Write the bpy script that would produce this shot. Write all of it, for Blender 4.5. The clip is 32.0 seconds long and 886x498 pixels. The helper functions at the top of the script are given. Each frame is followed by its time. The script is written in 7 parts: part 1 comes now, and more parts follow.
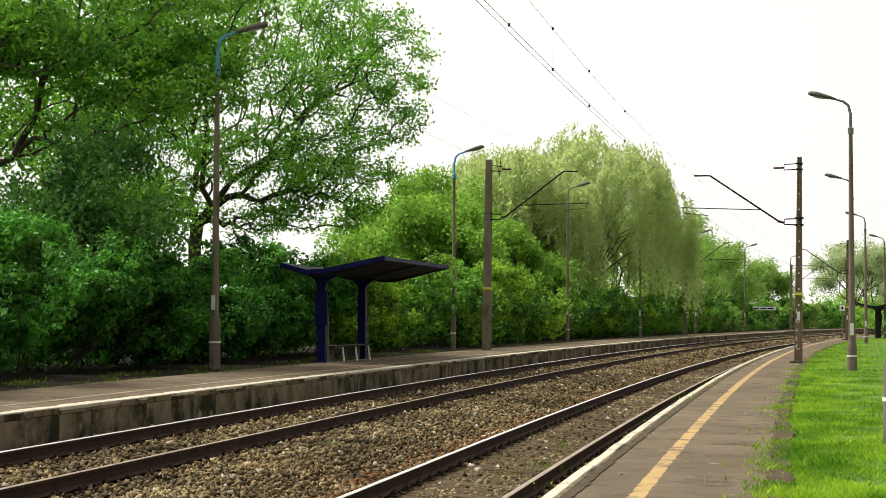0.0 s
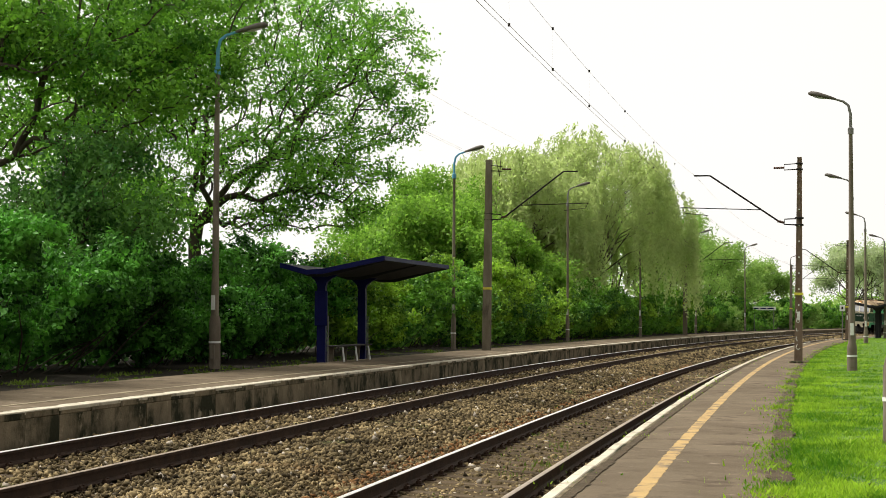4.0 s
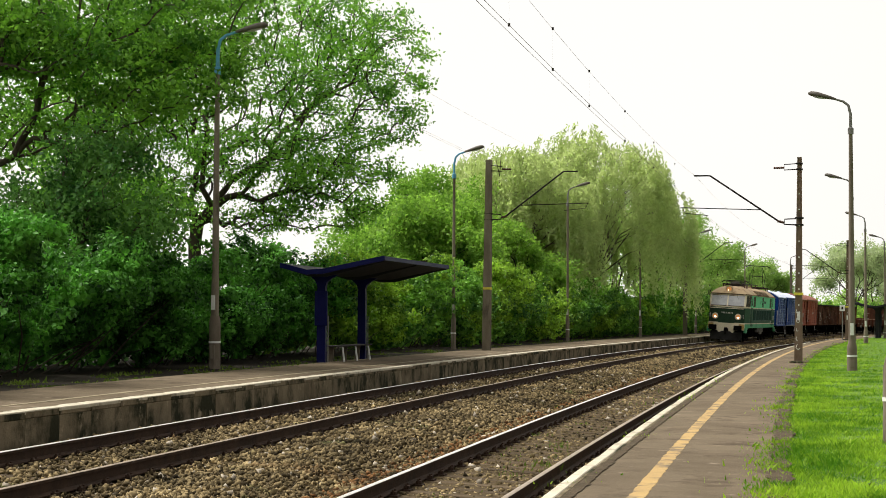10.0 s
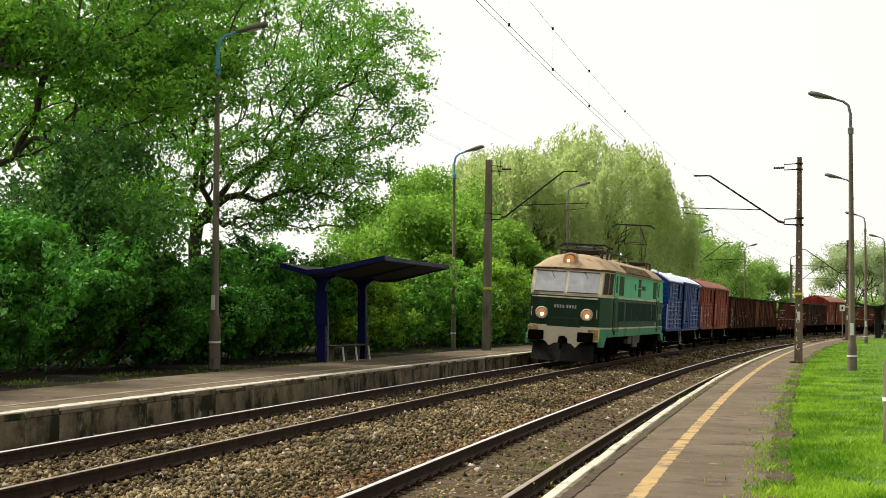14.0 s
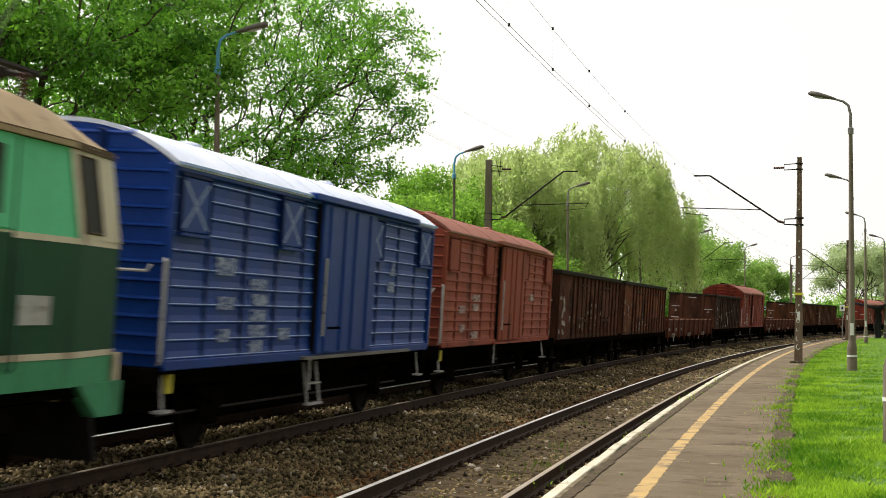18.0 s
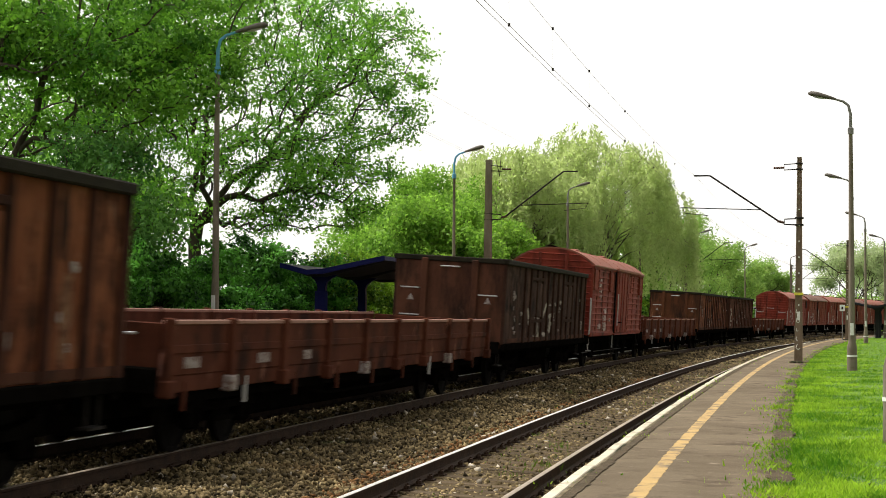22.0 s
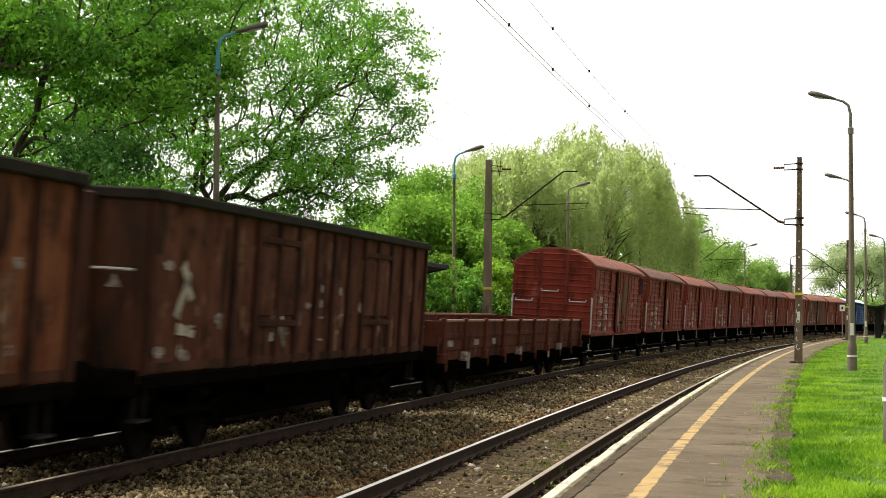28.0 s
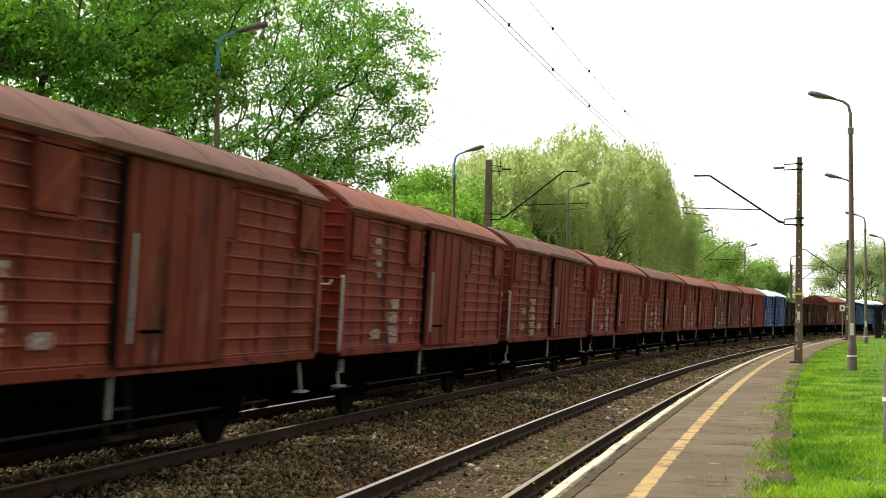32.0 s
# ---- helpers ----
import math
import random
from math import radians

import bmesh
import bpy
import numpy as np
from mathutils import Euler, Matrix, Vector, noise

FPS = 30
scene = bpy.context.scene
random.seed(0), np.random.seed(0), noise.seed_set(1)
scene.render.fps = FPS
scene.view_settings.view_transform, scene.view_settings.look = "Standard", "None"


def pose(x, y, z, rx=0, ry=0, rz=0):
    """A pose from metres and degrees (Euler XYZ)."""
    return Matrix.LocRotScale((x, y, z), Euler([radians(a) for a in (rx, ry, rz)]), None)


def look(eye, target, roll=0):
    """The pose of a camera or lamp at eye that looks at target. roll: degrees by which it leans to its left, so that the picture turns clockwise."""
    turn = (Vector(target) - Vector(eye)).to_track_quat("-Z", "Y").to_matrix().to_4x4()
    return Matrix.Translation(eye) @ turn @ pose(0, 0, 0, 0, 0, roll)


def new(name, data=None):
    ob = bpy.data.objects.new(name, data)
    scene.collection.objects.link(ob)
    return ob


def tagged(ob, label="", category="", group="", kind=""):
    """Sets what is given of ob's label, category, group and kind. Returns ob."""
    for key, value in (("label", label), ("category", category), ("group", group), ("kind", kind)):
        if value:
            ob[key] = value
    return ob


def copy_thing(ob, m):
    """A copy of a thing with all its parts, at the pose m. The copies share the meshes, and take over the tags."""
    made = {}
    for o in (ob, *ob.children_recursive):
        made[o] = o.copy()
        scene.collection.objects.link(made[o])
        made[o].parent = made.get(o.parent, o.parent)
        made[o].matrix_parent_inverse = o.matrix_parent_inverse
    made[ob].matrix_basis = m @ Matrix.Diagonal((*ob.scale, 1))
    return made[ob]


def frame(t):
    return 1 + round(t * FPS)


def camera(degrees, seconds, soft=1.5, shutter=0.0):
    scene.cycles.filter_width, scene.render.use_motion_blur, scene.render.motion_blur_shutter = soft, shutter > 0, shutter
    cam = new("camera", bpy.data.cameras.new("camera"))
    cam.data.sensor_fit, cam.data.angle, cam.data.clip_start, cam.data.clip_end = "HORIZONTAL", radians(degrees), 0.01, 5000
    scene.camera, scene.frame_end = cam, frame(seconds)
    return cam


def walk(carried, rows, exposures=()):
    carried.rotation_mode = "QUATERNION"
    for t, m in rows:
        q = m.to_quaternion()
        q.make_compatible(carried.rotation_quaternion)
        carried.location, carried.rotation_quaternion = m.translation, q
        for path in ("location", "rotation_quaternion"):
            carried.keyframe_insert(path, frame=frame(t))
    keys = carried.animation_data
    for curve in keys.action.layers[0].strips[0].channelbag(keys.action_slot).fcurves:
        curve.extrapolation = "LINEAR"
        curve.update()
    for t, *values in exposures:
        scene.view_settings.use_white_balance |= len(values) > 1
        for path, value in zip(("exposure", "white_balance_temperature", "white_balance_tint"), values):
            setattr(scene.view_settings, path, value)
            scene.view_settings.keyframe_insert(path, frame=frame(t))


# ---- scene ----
# The place: two curved railway tracks between two low platforms, hedge and trees, a freight train passing.
# Way along the line is s (metres, growing away from the viewer); o is the offset to the right of the near track's axis.
EYE_Z = 1.894
cam = camera(31.478, 32.0, soft=0.6, shutter=0.42)
EYE = pose(0, 0, EYE_Z, 90 + 2.471, 0, 0) @ pose(0, 0, 0, 0, 0, 0.274)
walk(cam, [(0.0, EYE), (32.0, EYE)], [(0.0, 0.0), (13.0, -0.03), (18.0, 0.02), (22.0, 0.07), (28.0, 0.12), (32.0, 0.10)])

# ---- world, sun, exposure ----
world = bpy.data.worlds.new("overcast_sky")
scene.world = world
world.use_nodes = True
wn, wl = world.node_tree.nodes, world.node_tree.links
wn.clear()
sky = wn.new("ShaderNodeTexSky")
sky.sky_type, sky.sun_disc = "NISHITA", False
SUN_UP, SUN_TURN = radians(55), radians(-66)
sky.sun_elevation, sky.sun_rotation = SUN_UP, SUN_TURN
sky.air_density, sky.dust_density, sky.ozone_density = 1.0, 1.0, 1.0
veil = wn.new("ShaderNodeHueSaturation")
veil.inputs["Saturation"].default_value = 0.12
back = wn.new("ShaderNodeBackground")
back.inputs["Strength"].default_value = 0.15
cloud = wn.new("ShaderNodeMix")  # a closed bright cloud cover over the clear sky
cloud.data_type = "RGBA"
cloud.inputs["Factor"].default_value = 0.85
cloud.inputs["B"].default_value = (7.4, 7.2, 6.8, 1)
wout = wn.new("ShaderNodeOutputWorld")
wl.new(sky.outputs["Color"], veil.inputs["Color"])
wl.new(veil.outputs["Color"], cloud.inputs["A"])
# the cloud cover is brightest on the sun's side of the sky and duller on the other
where, side, fade = wn.new("ShaderNodeTexCoord"), wn.new("ShaderNodeVectorMath"), wn.new("ShaderNodeMapRange")
side.operation = "DOT_PRODUCT"
side.inputs[1].default_value = (math.sin(SUN_TURN), math.cos(SUN_TURN), 0.25)
fade.interpolation_type = "SMOOTHSTEP"
for nm, vl in (("From Min", -0.9), ("From Max", 0.3), ("To Min", 0.35), ("To Max", 1.0)):
    fade.inputs[nm].default_value = vl
dull = wn.new("ShaderNodeVectorMath")
dull.operation = "SCALE"
wl.new(where.outputs["Generated"], side.inputs[0])
wl.new(side.outputs["Value"], fade.inputs["Value"])
wl.new(cloud.outputs["Result"], dull.inputs[0])
wl.new(fade.outputs["Result"], dull.inputs["Scale"])
wl.new(dull.outputs["Vector"], back.inputs["Color"])
wl.new(back.outputs["Background"], wout.inputs["Surface"])
sun_data = bpy.data.lights.new("sun", "SUN")
sun_data.energy, sun_data.angle, sun_data.color = 5.0, radians(24), (1.0, 0.96, 0.9)
sun = new("sun", sun_data)
SUN_WAY = Vector((math.sin(SUN_TURN) * math.cos(SUN_UP), math.cos(SUN_TURN) * math.cos(SUN_UP), math.sin(SUN_UP)))
sun.matrix_world = look(SUN_WAY * 50, (0, 0, 0))
scene.view_settings.exposure = 0.0

# ---- the line ----
SPACING, RISE, CANT = 4.4534, 0.2604, 0.05852
PLAT_N, PLAT_F = 0.36, 0.608
EDGE_N, EDGE_F = 1.69, -6.124
TS = np.arange(-260.0, 700.01, 0.5)
TH = 0.20247 + 7.0783e-4 * TS + 2.118e-6 * TS ** 2 + 1.04e-10 * TS ** 3
TH = np.where(TS > 400, np.interp(400.0, TS, TH) + (TS - 400) * 0.0005, TH)
TH = np.where(TS < -80, np.interp(-80.0, TS, TH), TH)
TX = np.concatenate([[0], np.cumsum((np.sin(TH[1:]) + np.sin(TH[:-1])) * 0.25)])
TY = np.concatenate([[0], np.cumsum((np.cos(TH[1:]) + np.cos(TH[:-1])) * 0.25)])
I0 = int(np.argmin(np.abs(TS)))
TX, TY = TX - TX[I0] - 3.7032, TY - TY[I0]


def line(s, o=0.0, z=0.0):
    """World places at s, o, z."""
    s = np.asarray(s, float)
    h = np.interp(s, TS, TH)
    x, y = np.interp(s, TS, TX) + o * np.cos(h), np.interp(s, TS, TY) - o * np.sin(h)
    return np.stack(np.broadcast_arrays(x, y, np.asarray(z, float)), -1)


def spot(s, o, z=0.0):
    return Vector(line(s, o, z))


def heading(s):
    return float(np.interp(s, TS, TH))


def stand(s, o, z, turn=0.0):
    """A pose at the line: x to the right of it, y along it, z up."""
    return Matrix.Translation(spot(s, o, z)) @ Matrix.Rotation(-heading(s) + radians(turn), 4, "Z")


def bed_z(o):
    """Height of the ballast across both tracks."""
    o = np.asarray(o, float)
    n = -0.17 - o * CANT
    f = RISE - 0.17 - (o + SPACING) * CANT
    k = np.clip((o + SPACING - 1.35) / (SPACING - 2.7), 0, 1)
    return f + (n - f) * k + 0.10 * np.sin(np.pi * k)


# ---- mesh building ----
class Shape:
    """Vertices and faces of one part."""

    def __init__(self):
        self.v, self.f = [], []

    def add(self, verts, faces, m=None):
        n = len(self.v)
        self.v += [tuple(m @ Vector(p)) for p in verts] if m is not None else [tuple(p) for p in verts]
        self.f += [tuple(n + i for i in q) for q in faces]
        return self

    def box(self, x, y, z, sx, sy, sz, m=None, ch=0.0):
        """A box about a centre; ch: width of its chamfers."""
        hx, hy, hz = sx / 2, sy / 2, sz / 2
        if ch <= 0:
            vs = [(x + i * hx, y + j * hy, z + k * hz) for i in (-1, 1) for j in (-1, 1) for k in (-1, 1)]
            return self.add(vs, [(0, 1, 3, 2), (4, 6, 7, 5), (0, 4, 5, 1), (2, 3, 7, 6), (0, 2, 6, 4), (1, 5, 7, 3)], m)
        ch = min(ch, hx * 0.9, hy * 0.9, hz * 0.9)
        b = bmesh.new()
        vs = []
        for i in (-1, 1):
            for j in (-1, 1):
                for k in (-1, 1):
                    for d in range(3):
                        q = [hx - ch, hy - ch, hz - ch]
                        q[d] += ch
                        vs.append((x + i * q[0], y + j * q[1], z + k * q[2]))
        for q in vs:
            b.verts.new(q)
        hull = bmesh.ops.convex_hull(b, input=b.verts)
        b.verts.index_update()
        co, fa = [tuple(q.co) for q in b.verts], [tuple(q.index for q in f.verts) for f in b.faces]
        b.free()
        return self.add(co, fa, m)

    def prism(self, outline, a, b, axis="y", m=None):
        """An outline drawn in the two other axes, pushed from a to b along the axis."""
        n = len(outline)

        def at(p, t):
            return (p[0], t, p[1]) if axis == "y" else (t, p[0], p[1]) if axis == "x" else (p[0], p[1], t)
        vs = [at(p, a) for p in outline] + [at(p, b) for p in outline]
        fs = [tuple(range(n)), tuple(range(2 * n - 1, n - 1, -1))] + [(i, (i + 1) % n, n + (i + 1) % n, n + i) for i in range(n)]
        return self.add(vs, fs, m)

    def tube(self, points, radii, n=8, m=None, caps=True):
        pts = [Vector(p) for p in points]
        if isinstance(radii, (int, float)):
            radii = [radii] * len(pts)
        vs, fs, u = [], [], None
        for i, p in enumerate(pts):
            d = (pts[min(i + 1, len(pts) - 1)] - pts[max(i - 1, 0)]).normalized()
            if u is None:
                u = d.orthogonal().normalized()
            else:
                u = (u - d * u.dot(d)).normalized()
            w = d.cross(u)
            vs += [p + (u * math.cos(a) + w * math.sin(a)) * radii[i] for a in (2 * math.pi * k / n for k in range(n))]
        for i in range(len(pts) - 1):
            fs += [(i * n + k, i * n + (k + 1) % n, (i + 1) * n + (k + 1) % n, (i + 1) * n + k) for k in range(n)]
        if caps:
            fs += [tuple(range(n - 1, -1, -1)), tuple(range((len(pts) - 1) * n, len(pts) * n))]
        return self.add(vs, fs, m)

    def turned(self, profile, n=12, m=None):
        """A profile of (radius, z) turned round the z axis."""
        vs = [(r * math.cos(2 * math.pi * k / n), r * math.sin(2 * math.pi * k / n), z) for r, z in profile for k in range(n)]
        fs = [(i * n + k, i * n + (k + 1) % n, (i + 1) * n + (k + 1) % n, (i + 1) * n + k) for i in range(len(profile) - 1) for k in range(n)]
        fs += [tuple(range(n - 1, -1, -1)), tuple(range((len(profile) - 1) * n, len(profile) * n))]
        return self.add(vs, fs, m)

    def mesh(self, name, smooth=0):
        me = bpy.data.meshes.new(name)
        me.from_pydata(self.v, [], self.f)
        if smooth:
            me.polygons.foreach_set("use_smooth", [True] * len(me.polygons))
            me.set_sharp_from_angle(angle=radians(smooth))
        return me


def part(name, shape, material, parent=None, label="", smooth=0, at=None):
    me = shape if isinstance(shape, bpy.types.Mesh) else shape.mesh(name, smooth)
    if material is not None and not me.materials:
        me.materials.append(material)
    ob = new(name, me)
    if parent is not None:
        ob.parent = parent
    if at is not None:
        ob.matrix_local = at
    if label:
        ob["label"] = label
    return ob


def thing(name, m, label, category, group="", kind=""):
    ob = new(name)
    ob.empty_display_size = 0.3
    ob.matrix_world = m
    return tagged(ob, label, category, group, kind)


def raw_mesh(name, verts, loops, size):
    """A mesh of equal polygons from arrays."""
    me = bpy.data.meshes.new(name)
    verts, loops = np.asarray(verts, np.float32), np.asarray(loops, np.int32)
    n = len(loops) // size
    me.vertices.add(len(verts))
    me.vertices.foreach_set("co", verts.ravel())
    me.loops.add(len(loops))
    me.loops.foreach_set("vertex_index", loops)
    me.polygons.add(n)
    me.polygons.foreach_set("loop_start", np.arange(0, n * size, size, dtype=np.int32))
    me.update(calc_edges=True)
    return me


def lofted(profile, s0, s1, ds, closed=True):
    """A cross-section of (o, z) drawn along the line."""
    ss = np.arange(s0, s1 + ds * 0.5, ds)
    n = len(profile)
    v = np.concatenate([line(ss, o, z)[:, None, :] for o, z in profile], 1).reshape(-1, 3)
    sh = Shape()
    sh.v = [tuple(p) for p in v]
    cols = range(n) if closed else range(n - 1)
    for i in range(len(ss) - 1):
        sh.f += [(i * n + k, i * n + (k + 1) % n, (i + 1) * n + (k + 1) % n, (i + 1) * n + k) for k in cols]
    if closed:
        sh.f += [tuple(range(n - 1, -1, -1)), tuple(range((len(ss) - 1) * n, len(ss) * n))]
    return sh


# ---- materials ----
def surface(name, c1, c2, scale=3.0, rough=0.8, metal=0.0, bump=0.3, fine=40.0, stretch=(1, 1, 1), stain=None, stain_scale=0.8, stain_at=0.58,
            vary=0.0, island=0.0, glow=None, spec=0.1, second=None):
    """Two colours mixed by coarse and fine noise, stains of a third, grain in the relief, and a change from piece to piece."""
    mat = bpy.data.materials.new(name)
    mat.use_nodes = True
    nt = mat.node_tree
    nd, ln = nt.nodes, nt.links
    bsdf = nd["Principled BSDF"]
    bsdf.inputs["Metallic"].default_value = metal
    bsdf.inputs["Specular IOR Level"].default_value = spec
    tc, mp = nd.new("ShaderNodeTexCoord"), nd.new("ShaderNodeMapping")
    mp.inputs["Scale"].default_value = stretch
    ln.new(tc.outputs["Object"], mp.inputs["Vector"])
    if vary:  # each piece takes its own stretch of the pattern
        shift = nd.new("ShaderNodeVectorMath")
        shift.operation = "SCALE"
        shift.inputs[0].default_value = (37.0, 91.0, 53.0)
        ln.new(nd.new("ShaderNodeObjectInfo").outputs["Random"], shift.inputs["Scale"])
        ln.new(shift.outputs["Vector"], mp.inputs["Location"])

    def noisy(sc, detail):
        t = nd.new("ShaderNodeTexNoise")
        t.inputs["Scale"].default_value, t.inputs["Detail"].default_value = sc, detail
        t.inputs["Roughness"].default_value = 0.65
        ln.new(mp.outputs["Vector"], t.inputs["Vector"])
        return t.outputs["Fac"]

    def ramp(fac, a, b):
        r = nd.new("ShaderNodeMapRange")
        r.inputs["From Min"].default_value, r.inputs["From Max"].default_value = a, b
        ln.new(fac, r.inputs["Value"])
        return r.outputs["Result"]

    def blend(fac, a, b, how="MIX"):
        mx = nd.new("ShaderNodeMix")
        mx.data_type, mx.blend_type = "RGBA", how
        for sock, val in ((mx.inputs["Factor"], fac), (mx.inputs["A"], a), (mx.inputs["B"], b)):
            if isinstance(val, (tuple, float, int)):
                sock.default_value = (*val, 1) if isinstance(val, tuple) else val
            else:
                ln.new(val, sock)
        return mx.outputs["Result"]
    coarse, grain = noisy(scale, 6), noisy(fine, 4)
    col = blend(ramp(coarse, 0.35, 0.65), c1, c2)
    if stain is not None:
        col = blend(ramp(noisy(stain_scale, 8), stain_at, stain_at + 0.14), col, stain)
    if second is not None:
        tint, sc2, at2 = second
        col = blend(ramp(noisy(sc2, 9), at2, at2 + 0.1), col, tint)
    hsv = nd.new("ShaderNodeHueSaturation")
    ln.new(col, hsv.inputs["Color"])
    val = nd.new("ShaderNodeMath")
    val.operation = "MULTIPLY_ADD"
    ln.new(grain, val.inputs[0])
    val.inputs[1].default_value, val.inputs[2].default_value = 0.5, 0.75
    out = val.outputs["Value"]
    if vary or island:
        rnd = nd.new("ShaderNodeObjectInfo").outputs["Random"] if vary else nd.new("ShaderNodeNewGeometry").outputs["Random Per Island"]
        add = nd.new("ShaderNodeMath")
        add.operation = "MULTIPLY_ADD"
        ln.new(rnd, add.inputs[0])
        amount = vary or island
        add.inputs[1].default_value, add.inputs[2].default_value = 2 * amount, 1 - amount
        mul = nd.new("ShaderNodeMath")
        mul.operation = "MULTIPLY"
        ln.new(out, mul.inputs[0]), ln.new(add.outputs["Value"], mul.inputs[1])
        out = mul.outputs["Value"]
    ln.new(out, hsv.inputs["Value"])
    ln.new(hsv.outputs["Color"], bsdf.inputs["Base Color"])
    rr = nd.new("ShaderNodeMapRange")
    rr.inputs["To Min"].default_value, rr.inputs["To Max"].default_value = max(0.05, rough - 0.12), min(1.0, rough + 0.12)
    ln.new(coarse, rr.inputs["Value"])
    ln.new(rr.outputs["Result"], bsdf.inputs["Roughness"])
    if bump:
        bp = nd.new("ShaderNodeBump")
        bp.inputs["Strength"].default_value, bp.inputs["Distance"].default_value = bump, 0.02
        ln.new(grain, bp.inputs["Height"])
        ln.new(bp.outputs["Normal"], bsdf.inputs["Normal"])
    if glow:
        bsdf.inputs["Emission Color"].default_value = (*glow[:3], 1)
        bsdf.inputs["Emission Strength"].default_value = glow[3]
    return mat


def leafy(name, c1, c2, through_light=0.35, rough=0.5):
    """Leaves: two greens by leaf and by clump, part of the light shining through."""
    mat = bpy.data.materials.new(name)
    mat.use_nodes = True
    nt = mat.node_tree
    nd, ln = nt.nodes, nt.links
    bsdf, out = nd["Principled BSDF"], nd["Material Output"]
    geo, tc = nd.new("ShaderNodeNewGeometry"), nd.new("ShaderNodeTexCoord")
    tex = nd.new("ShaderNodeTexNoise")
    tex.inputs["Scale"].default_value = 0.9
    ln.new(tc.outputs["Object"], tex.inputs["Vector"])
    avg = nd.new("ShaderNodeMath")
    avg.operation = "MULTIPLY_ADD"
    ln.new(geo.outputs["Random Per Island"], avg.inputs[0])
    avg.inputs[1].default_value = 0.6
    sub = nd.new("ShaderNodeMapRange")
    sub.inputs["From Min"].default_value, sub.inputs["From Max"].default_value = 0.3, 0.7
    sub.inputs["To Min"].default_value, sub.inputs["To Max"].default_value = -0.35, 0.75
    ln.new(tex.outputs["Fac"], sub.inputs["Value"])
    ln.new(sub.outputs["Result"], avg.inputs[2])
    mx = nd.new("ShaderNodeMix")
    mx.data_type = "RGBA"
    mx.clamp_factor = True
    ln.new(avg.outputs["Value"], mx.inputs["Factor"])
    mx.inputs["A"].default_value, mx.inputs["B"].default_value = (*c1, 1), (*c2, 1)
    ln.new(mx.outputs["Result"], bsdf.inputs["Base Color"])
    bsdf.inputs["Roughness"].default_value = rough
    bsdf.inputs["Specular IOR Level"].default_value = 0.12
    tr = nd.new("ShaderNodeBsdfTranslucent")
    warm = nd.new("ShaderNodeMix")
    warm.data_type, warm.blend_type = "RGBA", "MULTIPLY"
    warm.inputs["Factor"].default_value = 1.0
    ln.new(mx.outputs["Result"], warm.inputs["A"])
    warm.inputs["B"].default_value = (1.2, 1.3, 0.9, 1)
    ln.new(warm.outputs["Result"], tr.inputs["Color"])
    ms = nd.new("ShaderNodeMixShader")
    ms.inputs["Fac"].default_value = through_light
    ln.new(bsdf.outputs["BSDF"], ms.inputs[1]), ln.new(tr.outputs["BSDF"], ms.inputs[2])
    ln.new(ms.outputs["Shader"], out.inputs["Surface"])
    return mat


# earth darkened to near-black, holding the shade under hedge and trees
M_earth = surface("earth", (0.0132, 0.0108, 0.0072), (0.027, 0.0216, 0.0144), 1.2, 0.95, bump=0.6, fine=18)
M_soil = surface("crumbled_soil", (0.060, 0.046, 0.028), (0.12, 0.092, 0.06), 9, 0.95, bump=0.9, fine=60, stain=(0.05, 0.075, 0.02), stain_scale=2.5, stain_at=0.6)
M_lawn = surface("lawn_soil", (0.07, 0.13, 0.03), (0.11, 0.20, 0.04), 0.5, 0.95, bump=0.8, fine=30, stain=(0.10, 0.12, 0.04), stain_scale=0.35, stain_at=0.66)
M_asphalt = surface("worn_asphalt", (0.112, 0.087, 0.058), (0.172, 0.136, 0.093), 0.6, 0.95, bump=0.5, fine=30, stain=(0.075, 0.057, 0.039), stain_scale=1.5, stain_at=0.54, spec=0.05, second=((0.23, 0.185, 0.135), 2.6, 0.60))
M_white = surface("white_line_paint", (0.6, 0.546, 0.4292), (0.48, 0.429, 0.3256), 3, 0.8, bump=0.4, fine=40, stain=(0.17, 0.14, 0.095), stain_scale=2.6, stain_at=0.54, vary=0.04)
M_yellow = surface("faded_yellow_paint", (0.46, 0.315, 0.13), (0.37, 0.255, 0.12), 2, 0.85, bump=0.4, fine=60, stain=(0.17, 0.135, 0.095), stain_scale=4.0, stain_at=0.49)
M_palecream = surface("faded_cream_paint", (0.315, 0.2625, 0.165), (0.2475, 0.21, 0.1425), 2, 0.85, bump=0.4, fine=60, stain=(0.15, 0.1275, 0.0975), stain_scale=1.4, stain_at=0.54)
M_concrete = surface("stained_concrete", (0.15, 0.122, 0.078), (0.25, 0.205, 0.135), 2.0, 0.95, bump=0.7, fine=35, stretch=(1, 1, 0.8), stain=(0.035, 0.036, 0.021), stain_scale=1.3, stain_at=0.45, vary=0.04, spec=0.04, second=((0.36, 0.30, 0.20), 4.0, 0.60))
M_pole = surface("pole_concrete", (0.15, 0.123, 0.092), (0.225, 0.19, 0.147), 2.2, 0.9, bump=0.4, fine=50, stretch=(1, 1, 0.3), stain=(0.0648, 0.051, 0.0372), stain_scale=2, vary=0.05)
M_railtop = surface("polished_rail_head", (0.62, 0.60, 0.56), (0.76, 0.73, 0.70), 4, 0.45, 0.6, bump=0.05, fine=60)
M_raildull = surface("dull_rail_head", (0.27, 0.215, 0.165), (0.40, 0.33, 0.26), 4, 0.5, 0.4, bump=0.1, fine=60, stain=(0.10, 0.06, 0.035), stain_scale=2.0, stain_at=0.58)
